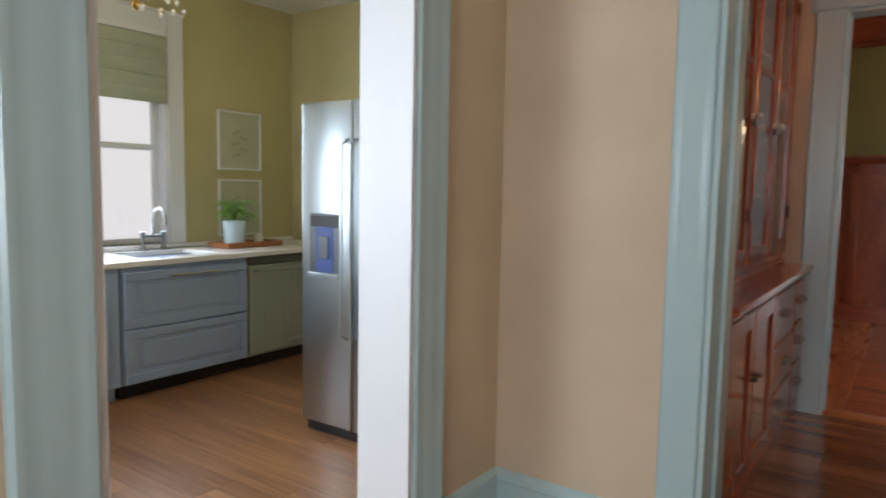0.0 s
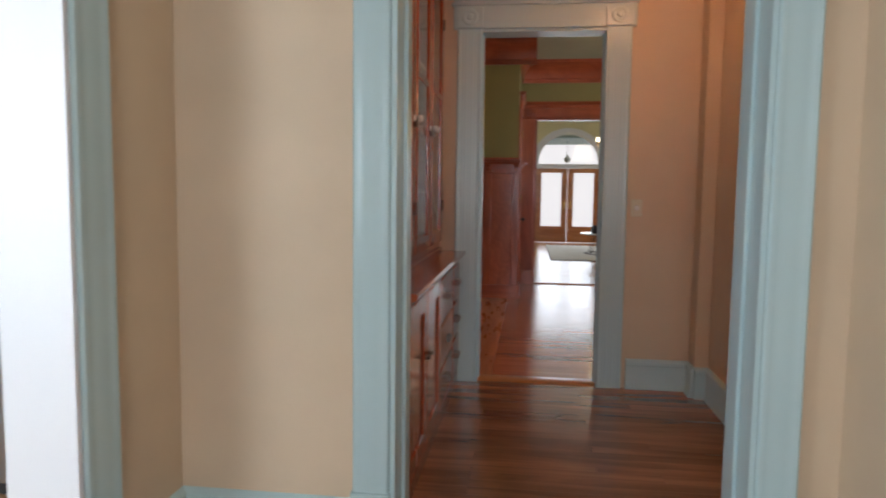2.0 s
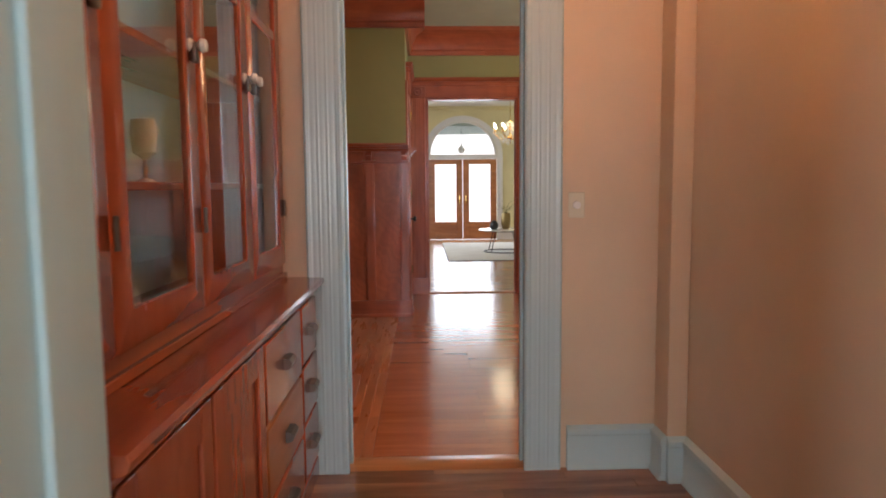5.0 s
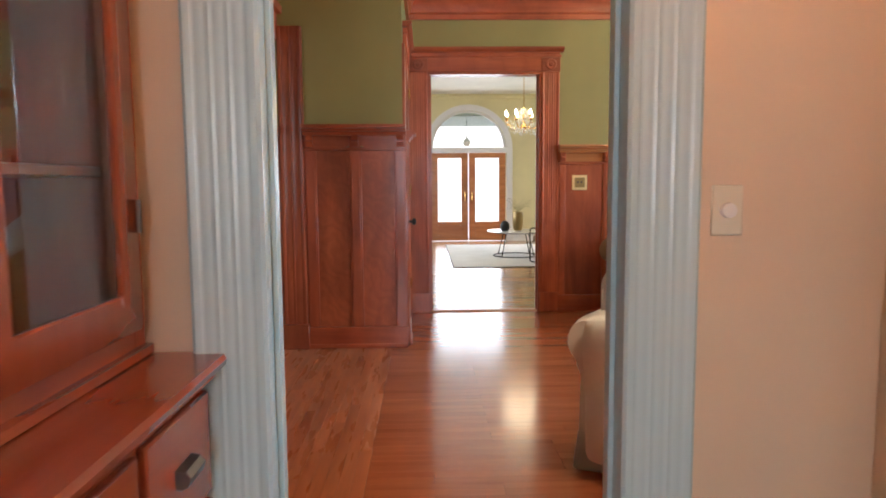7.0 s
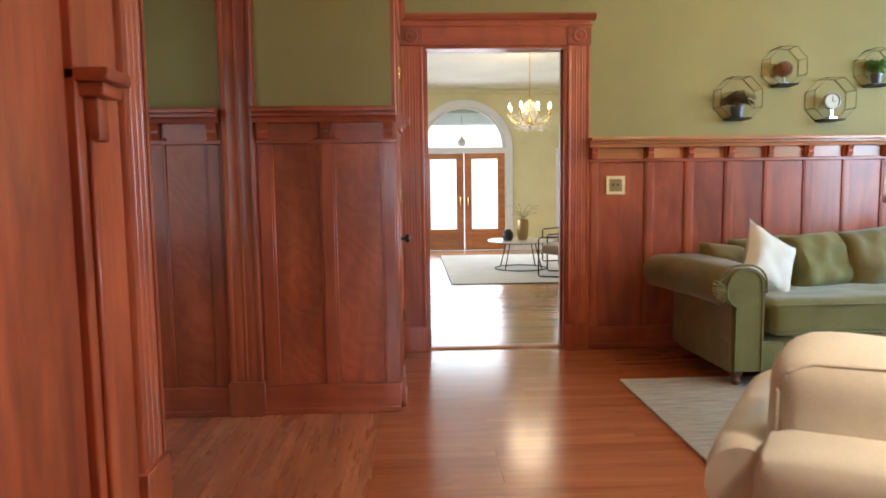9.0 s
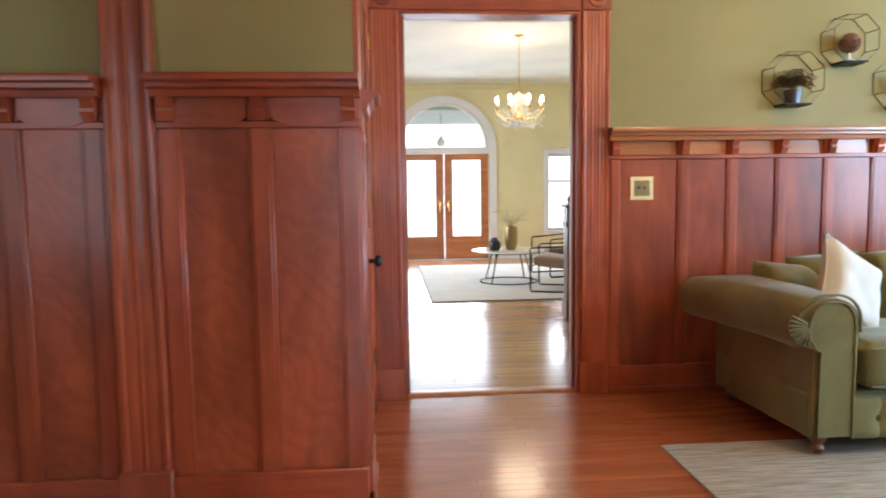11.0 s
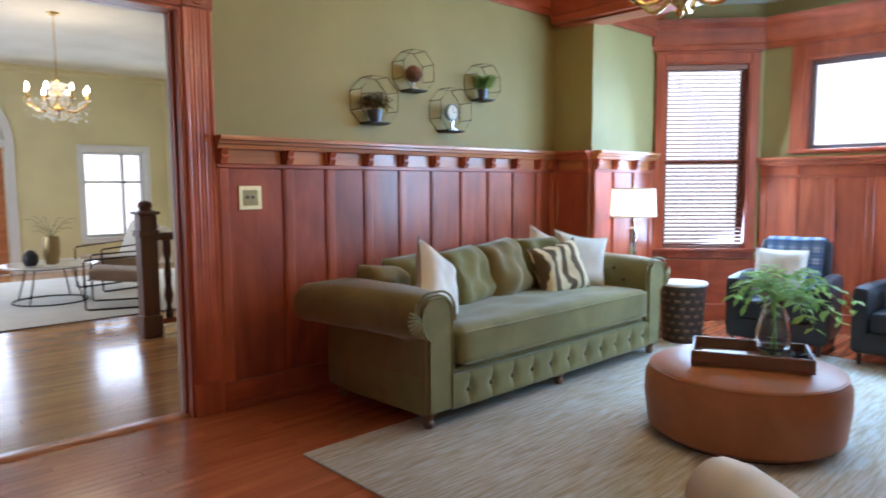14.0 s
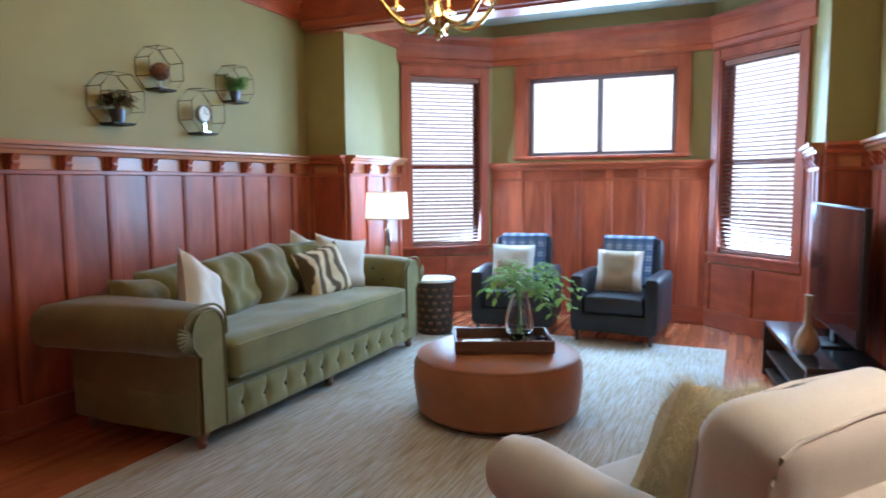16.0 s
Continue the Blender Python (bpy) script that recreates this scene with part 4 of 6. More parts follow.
# front parlour
wall("wall_parlour_south", (-2.5, 9.74), (6.0, 9.74), 0.08, 3.27, "cream_wall", "pale yellow painted wall with a doorway", [(2.255, 3.375, 0, 2.385)])
casing((-2.5, 9.74), (6.0, 9.74), 2.255, 3.375, 2.385, 0.0, "trim_white", "white painted door casing on the parlour side", w=0.14, head=0.16, rosette=False, reveal=False, plinth=0.2)
wall("wall_parlour_west", (-2.5, 18.0), (-2.5, 9.74), 0.15, 3.27, "cream_wall", "pale yellow painted wall with an unseen added window", [(2.6, 5.0, 0.6, 2.4)])
window((-2.5, 18.0), (-2.5, 9.74), 2.6, 5.0, 0.6, 2.4, 0.15, "trim_white", "unseen white painted window added to the parlour", mullions=(0.33, 0.67))
wall("wall_parlour_east", (4.05, 9.74), (4.05, 18.0), 0.15, 3.27, "cream_wall", "pale yellow painted parlour wall")
built("ceiling", solid((-2.7, 6.1, 9.66, 18.2, 3.27, 3.37), bev=0), "ceiling", "white plaster parlour ceiling", "ceiling")
# front wall with the arched doorway
FY, CX, R = 18.0, 0.70, 0.86
for a, b, c, d in ((-2.6, CX - R, 0, 3.27), (CX + R, 2.66, 0, 3.27), (3.68, 4.2, 0, 3.27), (2.66, 3.68, 0, 0.52), (2.66, 3.68, 1.98, 3.27)):
    built("wall_parlour_north", solid((a, b, FY, FY + 0.2, c, d), bev=0), "cream_wall", "pale yellow front wall beside the arched doorway", "wall")
fw = bmesh.new()
top = arc(CX, 2.06, R, 180, 0, 24)
prism([(x, z) for x, z in top] + [(CX + R, 3.27), (CX - R, 3.27)], 0.2, Matrix(((0, 1, 0, 0), (1, 0, 0, FY), (0, 0, 1, 0), (0, 0, 0, 1))), fw)
built("wall_parlour_north", fw, "cream_wall", "pale yellow front wall over the arched doorway", "wall")
entry = thing("door_entry", pose(0, FY, 0), "closed wooden double door with glass lights under an arched fanlight", "door", kind="structure")
ring = [(CX + (R + 0.13) * math.cos(radians(a)), 2.06 + (R + 0.13) * math.sin(radians(a))) for a in range(0, 181, 6)] + [(CX + R * math.cos(radians(a)), 2.06 + R * math.sin(radians(a))) for a in range(180, -1, -6)]
flip = Matrix(((0, 1, 0, 0), (1, 0, 0, 0), (0, 0, 1, 0), (0, 0, 0, 1)))
part("arch_casing", prism(ring, 0.05, Matrix.Translation((0, -0.05, 0)) @ flip), "trim_white", entry)
part("side_casing", solid((CX - R - 0.13, CX - R, -0.05, -0.001, 0, 2.06), (CX + R, CX + R + 0.13, -0.05, -0.001, 0, 2.06), bev=0.005), "trim_white", entry)
part("transom_bar", solid((CX - R, CX + R, -0.06, 0.1, 1.99, 2.08), (CX - R - 0.02, CX + R + 0.02, -0.075, 0.0, 2.065, 2.1), bev=0.005), "trim_white", entry)
sash = [(CX + R * math.cos(radians(a)), 2.08 + (R - 0.02) * math.sin(radians(a))) for a in range(0, 181, 6)] + [(CX + (R - 0.07) * math.cos(radians(a)), 2.12 + (R - 0.1) * math.sin(radians(a))) for a in range(180, -1, -6)]
part("fanlight_frame", prism(sash, 0.05, Matrix.Translation((0, 0.05, 0)) @ flip), "trim_white", entry)
g = part("pane", prism([(x, z) for x, z in arc(CX, 2.1, R - 0.06, 0, 180, 20)], 0.006, Matrix.Translation((0, 0.07, 0)) @ flip), "glass", entry)
g.visible_shadow = False
for sg in (-1, 1):
    x0, x1 = sorted((CX + sg * 0.008, CX + sg * (R - 0.02)))
    leaf = part("door_leaf", solid((x0, x0 + 0.15, 0.03, 0.08, 0.01, 1.985), (x1 - 0.15, x1, 0.03, 0.08, 0.01, 1.985), (x0 + 0.15, x1 - 0.15, 0.03, 0.08, 1.87, 1.985), (x0 + 0.15, x1 - 0.15, 0.03, 0.08, 0.36, 0.44), (x0 + 0.15, x1 - 0.15, 0.03, 0.08, 0.01, 0.14), (x0 + 0.15, x1 - 0.15, 0.04, 0.065, 0.14, 0.36), bev=0.004), "cap", entry)
    g = part("pane", solid((x0 + 0.14, x1 - 0.14, 0.052, 0.058, 0.43, 1.88), bev=0), "glass", leaf)
    g.visible_shadow = False
    part("handle", tube([(CX + sg * 0.08, 0.0, 0.9), (CX + sg * 0.08, -0.01, 1.0), (CX + sg * 0.08, 0.0, 1.1)], 0.012, 8), "brass", leaf)
window((4.05, 18.0), (2.0, 18.0), 0.37, 1.39, 0.52, 1.98, 0.2, "trim_white", "white painted window beside the front door", 0.08, (0.64,), (0.34,))
baseboard((2.5, 18.0), (1.7, 18.0), 0.2, "trim_white")
baseboard((4.05, 18.0), (2.5, 18.0), 0.2, "trim_white")
baseboard((-0.3, 18.0), (-2.5, 18.0), 0.2, "trim_white")
crown((4.05, 18.0), (-2.5, 18.0), 3.17, 3.27, 0.1, "cream_wall", "small plaster cove under the parlour ceiling")
built("backdrop", solid((-4, 8, 21.5, 21.6, -0.5, 5), bev=0), "outdoors", "bright overcast daylight outside the front door", "backdrop")
built("backdrop", solid((8.6, 8.7, 1, 13, -0.5, 6), bev=0), "outdoors", "bright overcast daylight outside the bay", "backdrop")
built("backdrop", solid((-8.0, -7.9, -4, 6, -0.5, 5), bev=0), "outdoors", "bright overcast daylight outside the kitchen", "backdrop")
# glowing sheets behind the unseen south and parlour windows
built("backdrop", solid((-7, 3, -5.1, -5.0, -0.5, 5), bev=0), "outdoors", "bright overcast daylight outside the hall", "backdrop")
built("backdrop", solid((-5.6, -5.5, 10, 18, -0.5, 5), bev=0), "outdoors", "bright overcast daylight outside the parlour", "backdrop")
built("porch_ceiling", solid((-2.5, 5, 18.25, 21.0, 2.82, 2.9), bev=0), "porch", "grey-green boarded porch ceiling", "ceiling")
lan = thing("porch_lantern", pose(CX + 0.02, 18.9, 2.18), "white hanging lantern on the porch", "lantern")
part("lantern_body", lathe([(0, 0), (0.05, 0.0), (0.09, 0.06), (0.09, 0.12), (0.03, 0.18), (0.012, 0.24), (0, 0.24)], 12), "ceramic", lan)
part("chain", tube([(0, 0, 0.23), (0, 0, 0.645)], 0.006, 6), "iron", lan)
built("ground", solid((-60, 60, -60, 80, -0.35, -0.3), bev=0), "porch", "plain ground outside the house", "ground")

# ---- floors ----
def island_wood(name, dark, light, axis, rough, coat):
    m, nt, bs = nodes(name)
    st = [26] * 3
    st[axis] = 1.4
    tc = nt.nodes.new("ShaderNodeTexCoord")
    ge = nt.nodes.new("ShaderNodeNewGeometry")
    ad = nt.nodes.new("ShaderNodeVectorMath")
    ad.operation = "MULTIPLY_ADD"
    ad.inputs[1].default_value = st
    nt.links.new(tc.outputs["Object"], ad.inputs[0])
    mu = nt.nodes.new("ShaderNodeMath")
    mu.operation, mu.inputs[1].default_value = "MULTIPLY", 60
    nt.links.new(ge.outputs["Random Per Island"], mu.inputs[0])
    nt.links.new(mu.outputs[0], ad.inputs[2])
    grain = noisy(nt, ad.outputs[0], 1.0, 6, 0.62, 0.6)
    col = ramp(nt, grain, [(0.28, dark), (0.72, light)])
    col = mixed(nt, 0.85, col, ramp(nt, ge.outputs["Random Per Island"], [(0, (0.72, 0.70, 0.68)), (1, (1.12, 1.1, 1.08))]), "MULTIPLY")
    nt.links.new(col, bs.inputs["Base Color"])
    nt.links.new(ramp(nt, grain, [(0.3, (rough - 0.05,) * 3), (0.75, (rough + 0.1,) * 3)]), bs.inputs["Roughness"])
    bs.inputs["Coat Weight"].default_value, bs.inputs["Coat Roughness"].default_value = coat, 0.1
    bumped(nt, bs, grain, 0.08, 0.001)
    return m


M["den_floor_far"] = island_wood("red oiled floor boards", (0.38, 0.10, 0.038), (0.60, 0.19, 0.075), 0, 0.2, 0.5)
M["den_floor_y"] = wood("red oiled border board", (0.40, 0.12, 0.05), (0.70, 0.26, 0.12), 0, 0.28, 1.0, 0.3, 0.05, streak=0.5, tone=0.5)
M["parlour_boards"] = island_wood("amber floor boards", (0.36, 0.15, 0.05), (0.60, 0.29, 0.105), 0, 0.2, 0.3)
M["kitchen_boards"] = island_wood("worn pine boards", (0.19, 0.075, 0.032), (0.48, 0.24, 0.115), 0, 0.34, 0.15)
M["pantry_boards"] = island_wood("dark oiled floor boards", (0.19, 0.08, 0.042), (0.44, 0.21, 0.115), 0, 0.22, 0.4)

floor = built("floor", solid((-4.95, 6.6, -2.4, 18.2, -0.2, -0.014), bev=0), "dark_gap", "old hardwood strip floor", "floor")
PLANK = {}


def plank_mesh(ln, w, mat):
    key = (ln, w, mat)
    if key not in PLANK:
        bm = bmesh.new()
        g, c = 0.0005, 0.0002
        x0, x1, y0, y1 = g, ln - g, g, w - g
        lo = [bm.verts.new(p) for p in ((x0, y0, -0.013), (x1, y0, -0.013), (x1, y1, -0.013), (x0, y1, -0.013))]
        mi = [bm.verts.new(p) for p in ((x0, y0, -c), (x1, y0, -c), (x1, y1, -c), (x0, y1, -c))]
        hi = [bm.verts.new(p) for p in ((x0 + c, y0 + c, 0), (x1 - c, y0 + c, 0), (x1 - c, y1 - c, 0), (x0 + c, y1 - c, 0))]
        for a, b in ((lo, mi), (mi, hi)):
            for i in range(4):
                bm.faces.new((a[i], a[(i + 1) % 4], b[(i + 1) % 4], b[i]))
        bm.faces.new(hi)
        PLANK[key] = finish("plank", bm, M[mat], False)
    return PLANK[key]


def lay(x0, x1, y0, y1, w, turn, mat, seed, lengths=(0.9, 1.2, 1.5, 1.8), joined="", name="plank"):
    """Boards in rows; turn 0 runs along x, 90 along y. joined: material of one joined sheet instead of single boards."""
    rnd = random.Random(seed)
    a0, a1, b0, b1 = (x0, x1, y0, y1) if turn == 0 else (y0, y1, x0, x1)
    verts, faces = [], []
    for r in range(int(math.ceil((b1 - b0) / w - 1e-6))):
        b = b0 + r * w
        a = a0
        first = True
        while a < a1 - 0.02:
            ln = rnd.choice(lengths)
            if first:
                ln, first = rnd.choice((0.3, 0.6, 0.9)), False
            ln = round(min(ln, a1 - a), 3)
            if a1 - a - ln < 0.15:
                ln = round(a1 - a, 3)
            if joined:
                g, c = 0.0006, 0.0012
                k = len(verts)
                wv = min(w, b1 - b)
                for z, e in ((-0.006, g), (-c, g), (0, g + c)):
                    for p, q in ((a + e, b + e), (a + ln - e, b + e), (a + ln - e, b + wv - e), (a + e, b + wv - e)):
                        verts.append((p, q, z) if turn == 0 else (q, p, z))
                for i in range(4):
                    j = (i + 1) % 4
                    for o in (0, 4):
                        f = (k + o + i, k + o + j, k + o + 4 + j, k + o + 4 + i)
                        faces.append(f if turn == 0 else f[::-1])
                f = (k + 8, k + 9, k + 10, k + 11)
                faces.append(f if turn == 0 else f[::-1])
            else:
                mesh = plank_mesh(ln, w, mat)
                piece(name, mesh, floor, pose(a, b, 0) if turn == 0 else pose(b + w, a, 0, 0, 0, 90))
            a += ln
    if joined:
        me = bpy.data.meshes.new("boards")
        me.from_pydata(verts, [], faces)
        me.materials.append(M[joined])
        ob = new("boards", me)
        ob.parent = floor
        tagged(ob, kind="stuff")


# ---- kitchen things ----
def kitchen_cabinet():
    K = pose(-0.38, 0.35, 0) @ Matrix.Diagonal((1, 1, 0.95, 1))
    c = thing("kitchen_cabinet", K @ pose(-3.75, 1.55, 0), "blue-grey painted base cabinet with two deep drawers", "cabinet")
    part("body", solid((-0.6, 0, 0, 0.92, 0.1, 0.87), bev=0.003), "blue_cab", c)
    part("toe_kick", solid((-0.6, -0.06, 0.01, 0.91, 0, 0.1), bev=0.003), "black", c)
    for z0, z1 in ((0.11, 0.46), (0.47, 0.84)):
        d = part("drawer", solid((0.001, 0.02, 0.01, 0.91, z0, z1), bev=0.003), "blue_cab", c)
        f = 0.06
        part("raised_frame", solid((0.02, 0.03, 0.01, 0.91, z0, z0 + f), (0.02, 0.03, 0.01, 0.91, z1 - f, z1), (0.02, 0.03, 0.01, 0.01 + f, z0 + f, z1 - f), (0.02, 0.03, 0.91 - f, 0.91, z0 + f, z1 - f), (0.02, 0.027, 0.12, 0.80, z0 + 0.09, z1 - 0.09), bev=0.004), "blue_cab", d)
    part("handle", tube([(0.03, 0.30, 0.80), (0.055, 0.30, 0.80), (0.055, 0.68, 0.80), (0.03, 0.68, 0.80)], 0.006, 8), "chrome", c)
    d = thing("dishwasher", K @ pose(-3.75, 2.48, 0), "sage grey panelled dishwasher with a bar handle", "dishwasher")
    part("body", solid((-0.58, 0, 0, 0.6, 0.1, 0.87), bev=0.003), "grey_cab", d)
    part("toe_kick", solid((-0.55, -0.06, 0.01, 0.59, 0, 0.1), bev=0.003), "black", d)
    part("door", solid((0.001, 0.022, 0.006, 0.594, 0.12, 0.80), bev=0.004), "grey_cab", d)
    for i in range(6):
        part("bead", solid((0.022, 0.025, 0.06 + i * 0.085, 0.064 + i * 0.085, 0.2, 0.74), bev=0.001), "grey_cab", d)
    part("control_strip", solid((0.001, 0.015, 0.006, 0.594, 0.81, 0.868), bev=0.003), "steel_dark", d)
    part("handle", tube([(0.02, 0.05, 0.765), (0.055, 0.05, 0.765), (0.055, 0.55, 0.765), (0.02, 0.55, 0.765)], 0.009, 8), "steel", d)
    part("badge", solid((0.022, 0.027, 0.36, 0.5, 0.17, 0.19), bev=0.001), "steel", d)
    w = thing("worktop", K, "white quartz worktop with an undermount sink", "worktop")
    part("slab", solid((-4.398, -3.715, 0.3, 1.78, 0.872, 0.91), (-4.398, -3.715, 2.32, 3.485, 0.872, 0.91), (-4.398, -4.28, 1.78, 2.32, 0.872, 0.91), (-3.84, -3.715, 1.78, 2.32, 0.872, 0.91), bev=0.004), "counter", w)
    part("sink", solid((-4.28, -4.27, 1.78, 2.32, 0.7, 0.872), (-3.85, -3.84, 1.78, 2.32, 0.7, 0.872), (-4.27, -3.85, 1.78, 1.79, 0.7, 0.872), (-4.27, -3.85, 2.31, 2.32, 0.7, 0.872), (-4.27, -3.85, 1.79, 2.31, 0.7, 0.71), bev=0.002), "steel", w)
    part("back_splash", solid((-4.398, -4.378, 0.3, 3.485, 0.912, 0.945), bev=0.003), "counter", w)
    s = thing("faucet", pose(-4.70, 2.46, 0.866), "brushed nickel bridge faucet behind the sink", "faucet")
    for y in (-0.08, 0.08):
        part("valve", lathe([(0, 0), (0.025, 0), (0.02, 0.02), (0.012, 0.03), (0.012, 0.1), (0.02, 0.11), (0.02, 0.13), (0, 0.135)], 14, pose(0, y, 0)), "nickel", s)
    part("spout", tube([(0, -0.08, 0.1), (0, 0.08, 0.1)], 0.011, 10), "nickel", s)
    part("gooseneck", tube([(0, 0, 0.1), (0, 0, 0.22)] + [(0.08 - 0.08 * math.cos(radians(a)), 0, 0.22 + 0.08 * math.sin(radians(a))) for a in range(20, 181, 20)] + [(0.16, 0, 0.18)], 0.01, 10), "nickel", s)
    other = thing("kitchen_cabinet", K @ pose(-3.75, 0.32, 0), "blue-grey painted base cabinet with a panelled door", "cabinet")
    part("body", solid((-0.6, 0, 0, 1.22, 0.1, 0.87), (-0.6, -0.06, 0.01, 1.21, 0, 0.1), bev=0.003), "blue_cab", other)
    for y0 in (0.01, 0.615):
        part("door", solid((0.001, 0.02, y0, y0 + 0.595, 0.11, 0.84), (0.02, 0.028, y0 + 0.07, y0 + 0.525, 0.18, 0.77), bev=0.004), "blue_cab", other)


kitchen_cabinet()

fr = thing("refrigerator", pose(-2.95, 2.27, 0), "stainless side-by-side refrigerator with an ice and water dispenser", "refrigerator")
part("cabinet", solid((0, 0.91, 0.065, 0.75, 0.04, 1.76), bev=0.006), "steel_dark", fr)
for x0, x1 in ((0.004, 0.372), (0.38, 0.906)):
    d = part("door", solid((x0, x1, 0, 0.06, 0.06, 1.78), bev=0.012, seg=3), "steel", fr)
    xh = 0.345 if x0 < 0.1 else 0.405
    part("handle", tube([(xh, 0, 0.55), (xh, -0.045, 0.58), (xh, -0.045, 1.55), (xh, 0, 1.58)], 0.009, 8), "steel", d)
part("kick_plate", solid((0.02, 0.89, 0.03, 0.1, 0, 0.055), bev=0.003), "black", fr)
dsp = part("dispenser", solid((0.075, 0.30, -0.006, 0.0, 0.86, 1.20), bev=0.002), "steel_dark", fr)
part("control_panel", solid((0.085, 0.29, -0.012, -0.006, 1.13, 1.19), bev=0.002), "black", dsp)
part("recess_light", solid((0.125, 0.25, -0.009, -0.006, 0.89, 1.13), bev=0.001), "blue_glow", dsp)
part("paddle", solid((0.15, 0.225, -0.02, -0.009, 0.96, 1.08), bev=0.004), "steel_dark", dsp)
part("drip_tray", solid((0.075, 0.30, -0.03, -0.006, 0.86, 0.885), bev=0.003), "steel", dsp)

for z0, z1 in ((1.46, 1.93), (0.93, 1.385)):
    p = thing("picture_frame", pose(-4.779, 3.065, 0), "thin white framed botanical print", "picture", "kitchen prints")
    part("frame", solid((0, 0.02, 0, 0.42, z0, z0 + 0.015), (0, 0.02, 0, 0.42, z1 - 0.015, z1), (0, 0.02, 0, 0.015, z0 + 0.015, z1 - 0.015), (0, 0.02, 0.405, 0.42, z0 + 0.015, z1 - 0.015), bev=0.002), "trim_white", p)
    part("print", solid((0.001, 0.008, 0.015, 0.405, z0 + 0.015, z1 - 0.015), bev=0), "paper", p)
    for k in range(5):
        zz = z0 + 0.12 + k * 0.045
        part("drawn_leaf", puff(0.10, 0.028, 0.004, 4, 0.3, 0, pose(0.011, 0.21 + (0.035 if k % 2 else -0.035), zz, 0, 0, 90) @ pose(0, 0, 0, 0, 20 if k % 2 else -20)), "pale_leaf", p)


def leaves(n, r, h, size, droop, seed, up=0.6, bm=None, centre=(0, 0, 0)):
    """Blades on arching stems from one point."""
    rnd = random.Random(seed)
    bm = bm or bmesh.new()
    c = Vector(centre)
    for i in range(n):
        a = rnd.uniform(0, 2 * math.pi)
        rr = r * rnd.uniform(0.35, 1.0)
        hh = h * rnd.uniform(0.45, 1.0)
        pts = []
        for k in range(7):
            t = k / 6
            pts.append(c + Vector((math.cos(a) * rr * t, math.sin(a) * rr * t, hh * math.sin(min(1, t * up + 0.05) * math.pi / 2 / up * 0.9) - droop * t * t)))
        tube(pts, 0.0018, 4, bm)
        side = Vector((-math.sin(a), math.cos(a), 0))
        for k in range(2, 7):
            for sg in (-1, 1):
                p = pts[k]
                d = (pts[k] - pts[k - 1]).normalized()
                out = (side * sg + d * 0.5 + Vector((0, 0, rnd.uniform(-0.3, 0.3)))).normalized()
                s = size * rnd.uniform(0.7, 1.2) * (1.1 - 0.5 * k / 6)
                wv = out.cross(Vector((0, 0, 1))).normalized() * s * 0.22
                q = [bm.verts.new(p), bm.verts.new(p + out * s * 0.5 + wv), bm.verts.new(p + out * s + Vector((0, 0, -s * 0.2))), bm.verts.new(p + out * s * 0.5 - wv)]
                bm.faces.new(q)
    return bm


tr = thing("serving_tray", pose(-4.5, 3.12, 0.866, 0, 0, 90), "long orange-brown wooden tray on the worktop", "tray")
part("base", solid((-0.26, 0.26, -0.12, 0.12, 0, 0.012), bev=0.003), "drawer_light", tr)
part("rim", solid((-0.26, 0.26, -0.12, -0.108, 0.012, 0.04), (-0.26, 0.26, 0.108, 0.12, 0.012, 0.04), (-0.26, -0.248, -0.108, 0.108, 0.012, 0.04), (0.248, 0.26, -0.108, 0.108, 0.012, 0.04), bev=0.003), "drawer_light", tr)
pl = thing("potted_plant", pose(-4.5, 3.01, 0.879), "bright green plant in a pale blue ribbed pot", "plant")
part("pot", lathe([(0, 0), (0.075, 0), (0.085, 0.1), (0.092, 0.19), (0.08, 0.19), (0.075, 0.17), (0, 0.17)], 20), "ceramic_blue", pl)
part("foliage", leaves(46, 0.2, 0.27, 0.05, 0.12, 4, centre=(0, 0, 0.17)), "leaf", pl)
jar = thing("glass_jar", pose(-4.5, 3.24, 0.879), "small clear glass jar on the tray", "jar")
part("jar", lathe([(0, 0), (0.035, 0), (0.035, 0.06), (0.028, 0.075), (0.03, 0.085), (0, 0.085)], 14), "ceramic", jar)

rb = thing("roman_blind", pose(-4.775, 2.165, 0.1), "pale green fabric blind half raised over the sink window", "blind")
for i in range(5):
    part("fold", box(bmesh.new(), 0.034 + 0.004 * (i % 2), 0.046 + 0.004 * (i % 2), -0.445, 0.445, 2.29 - (i + 1) * 0.095, 2.29 - i * 0.095, 0.006), "roman", rb)
part("head_rail", solid((0.034, 0.06, -0.44, 0.44, 2.29, 2.33), bev=0.003), "trim_white", rb)


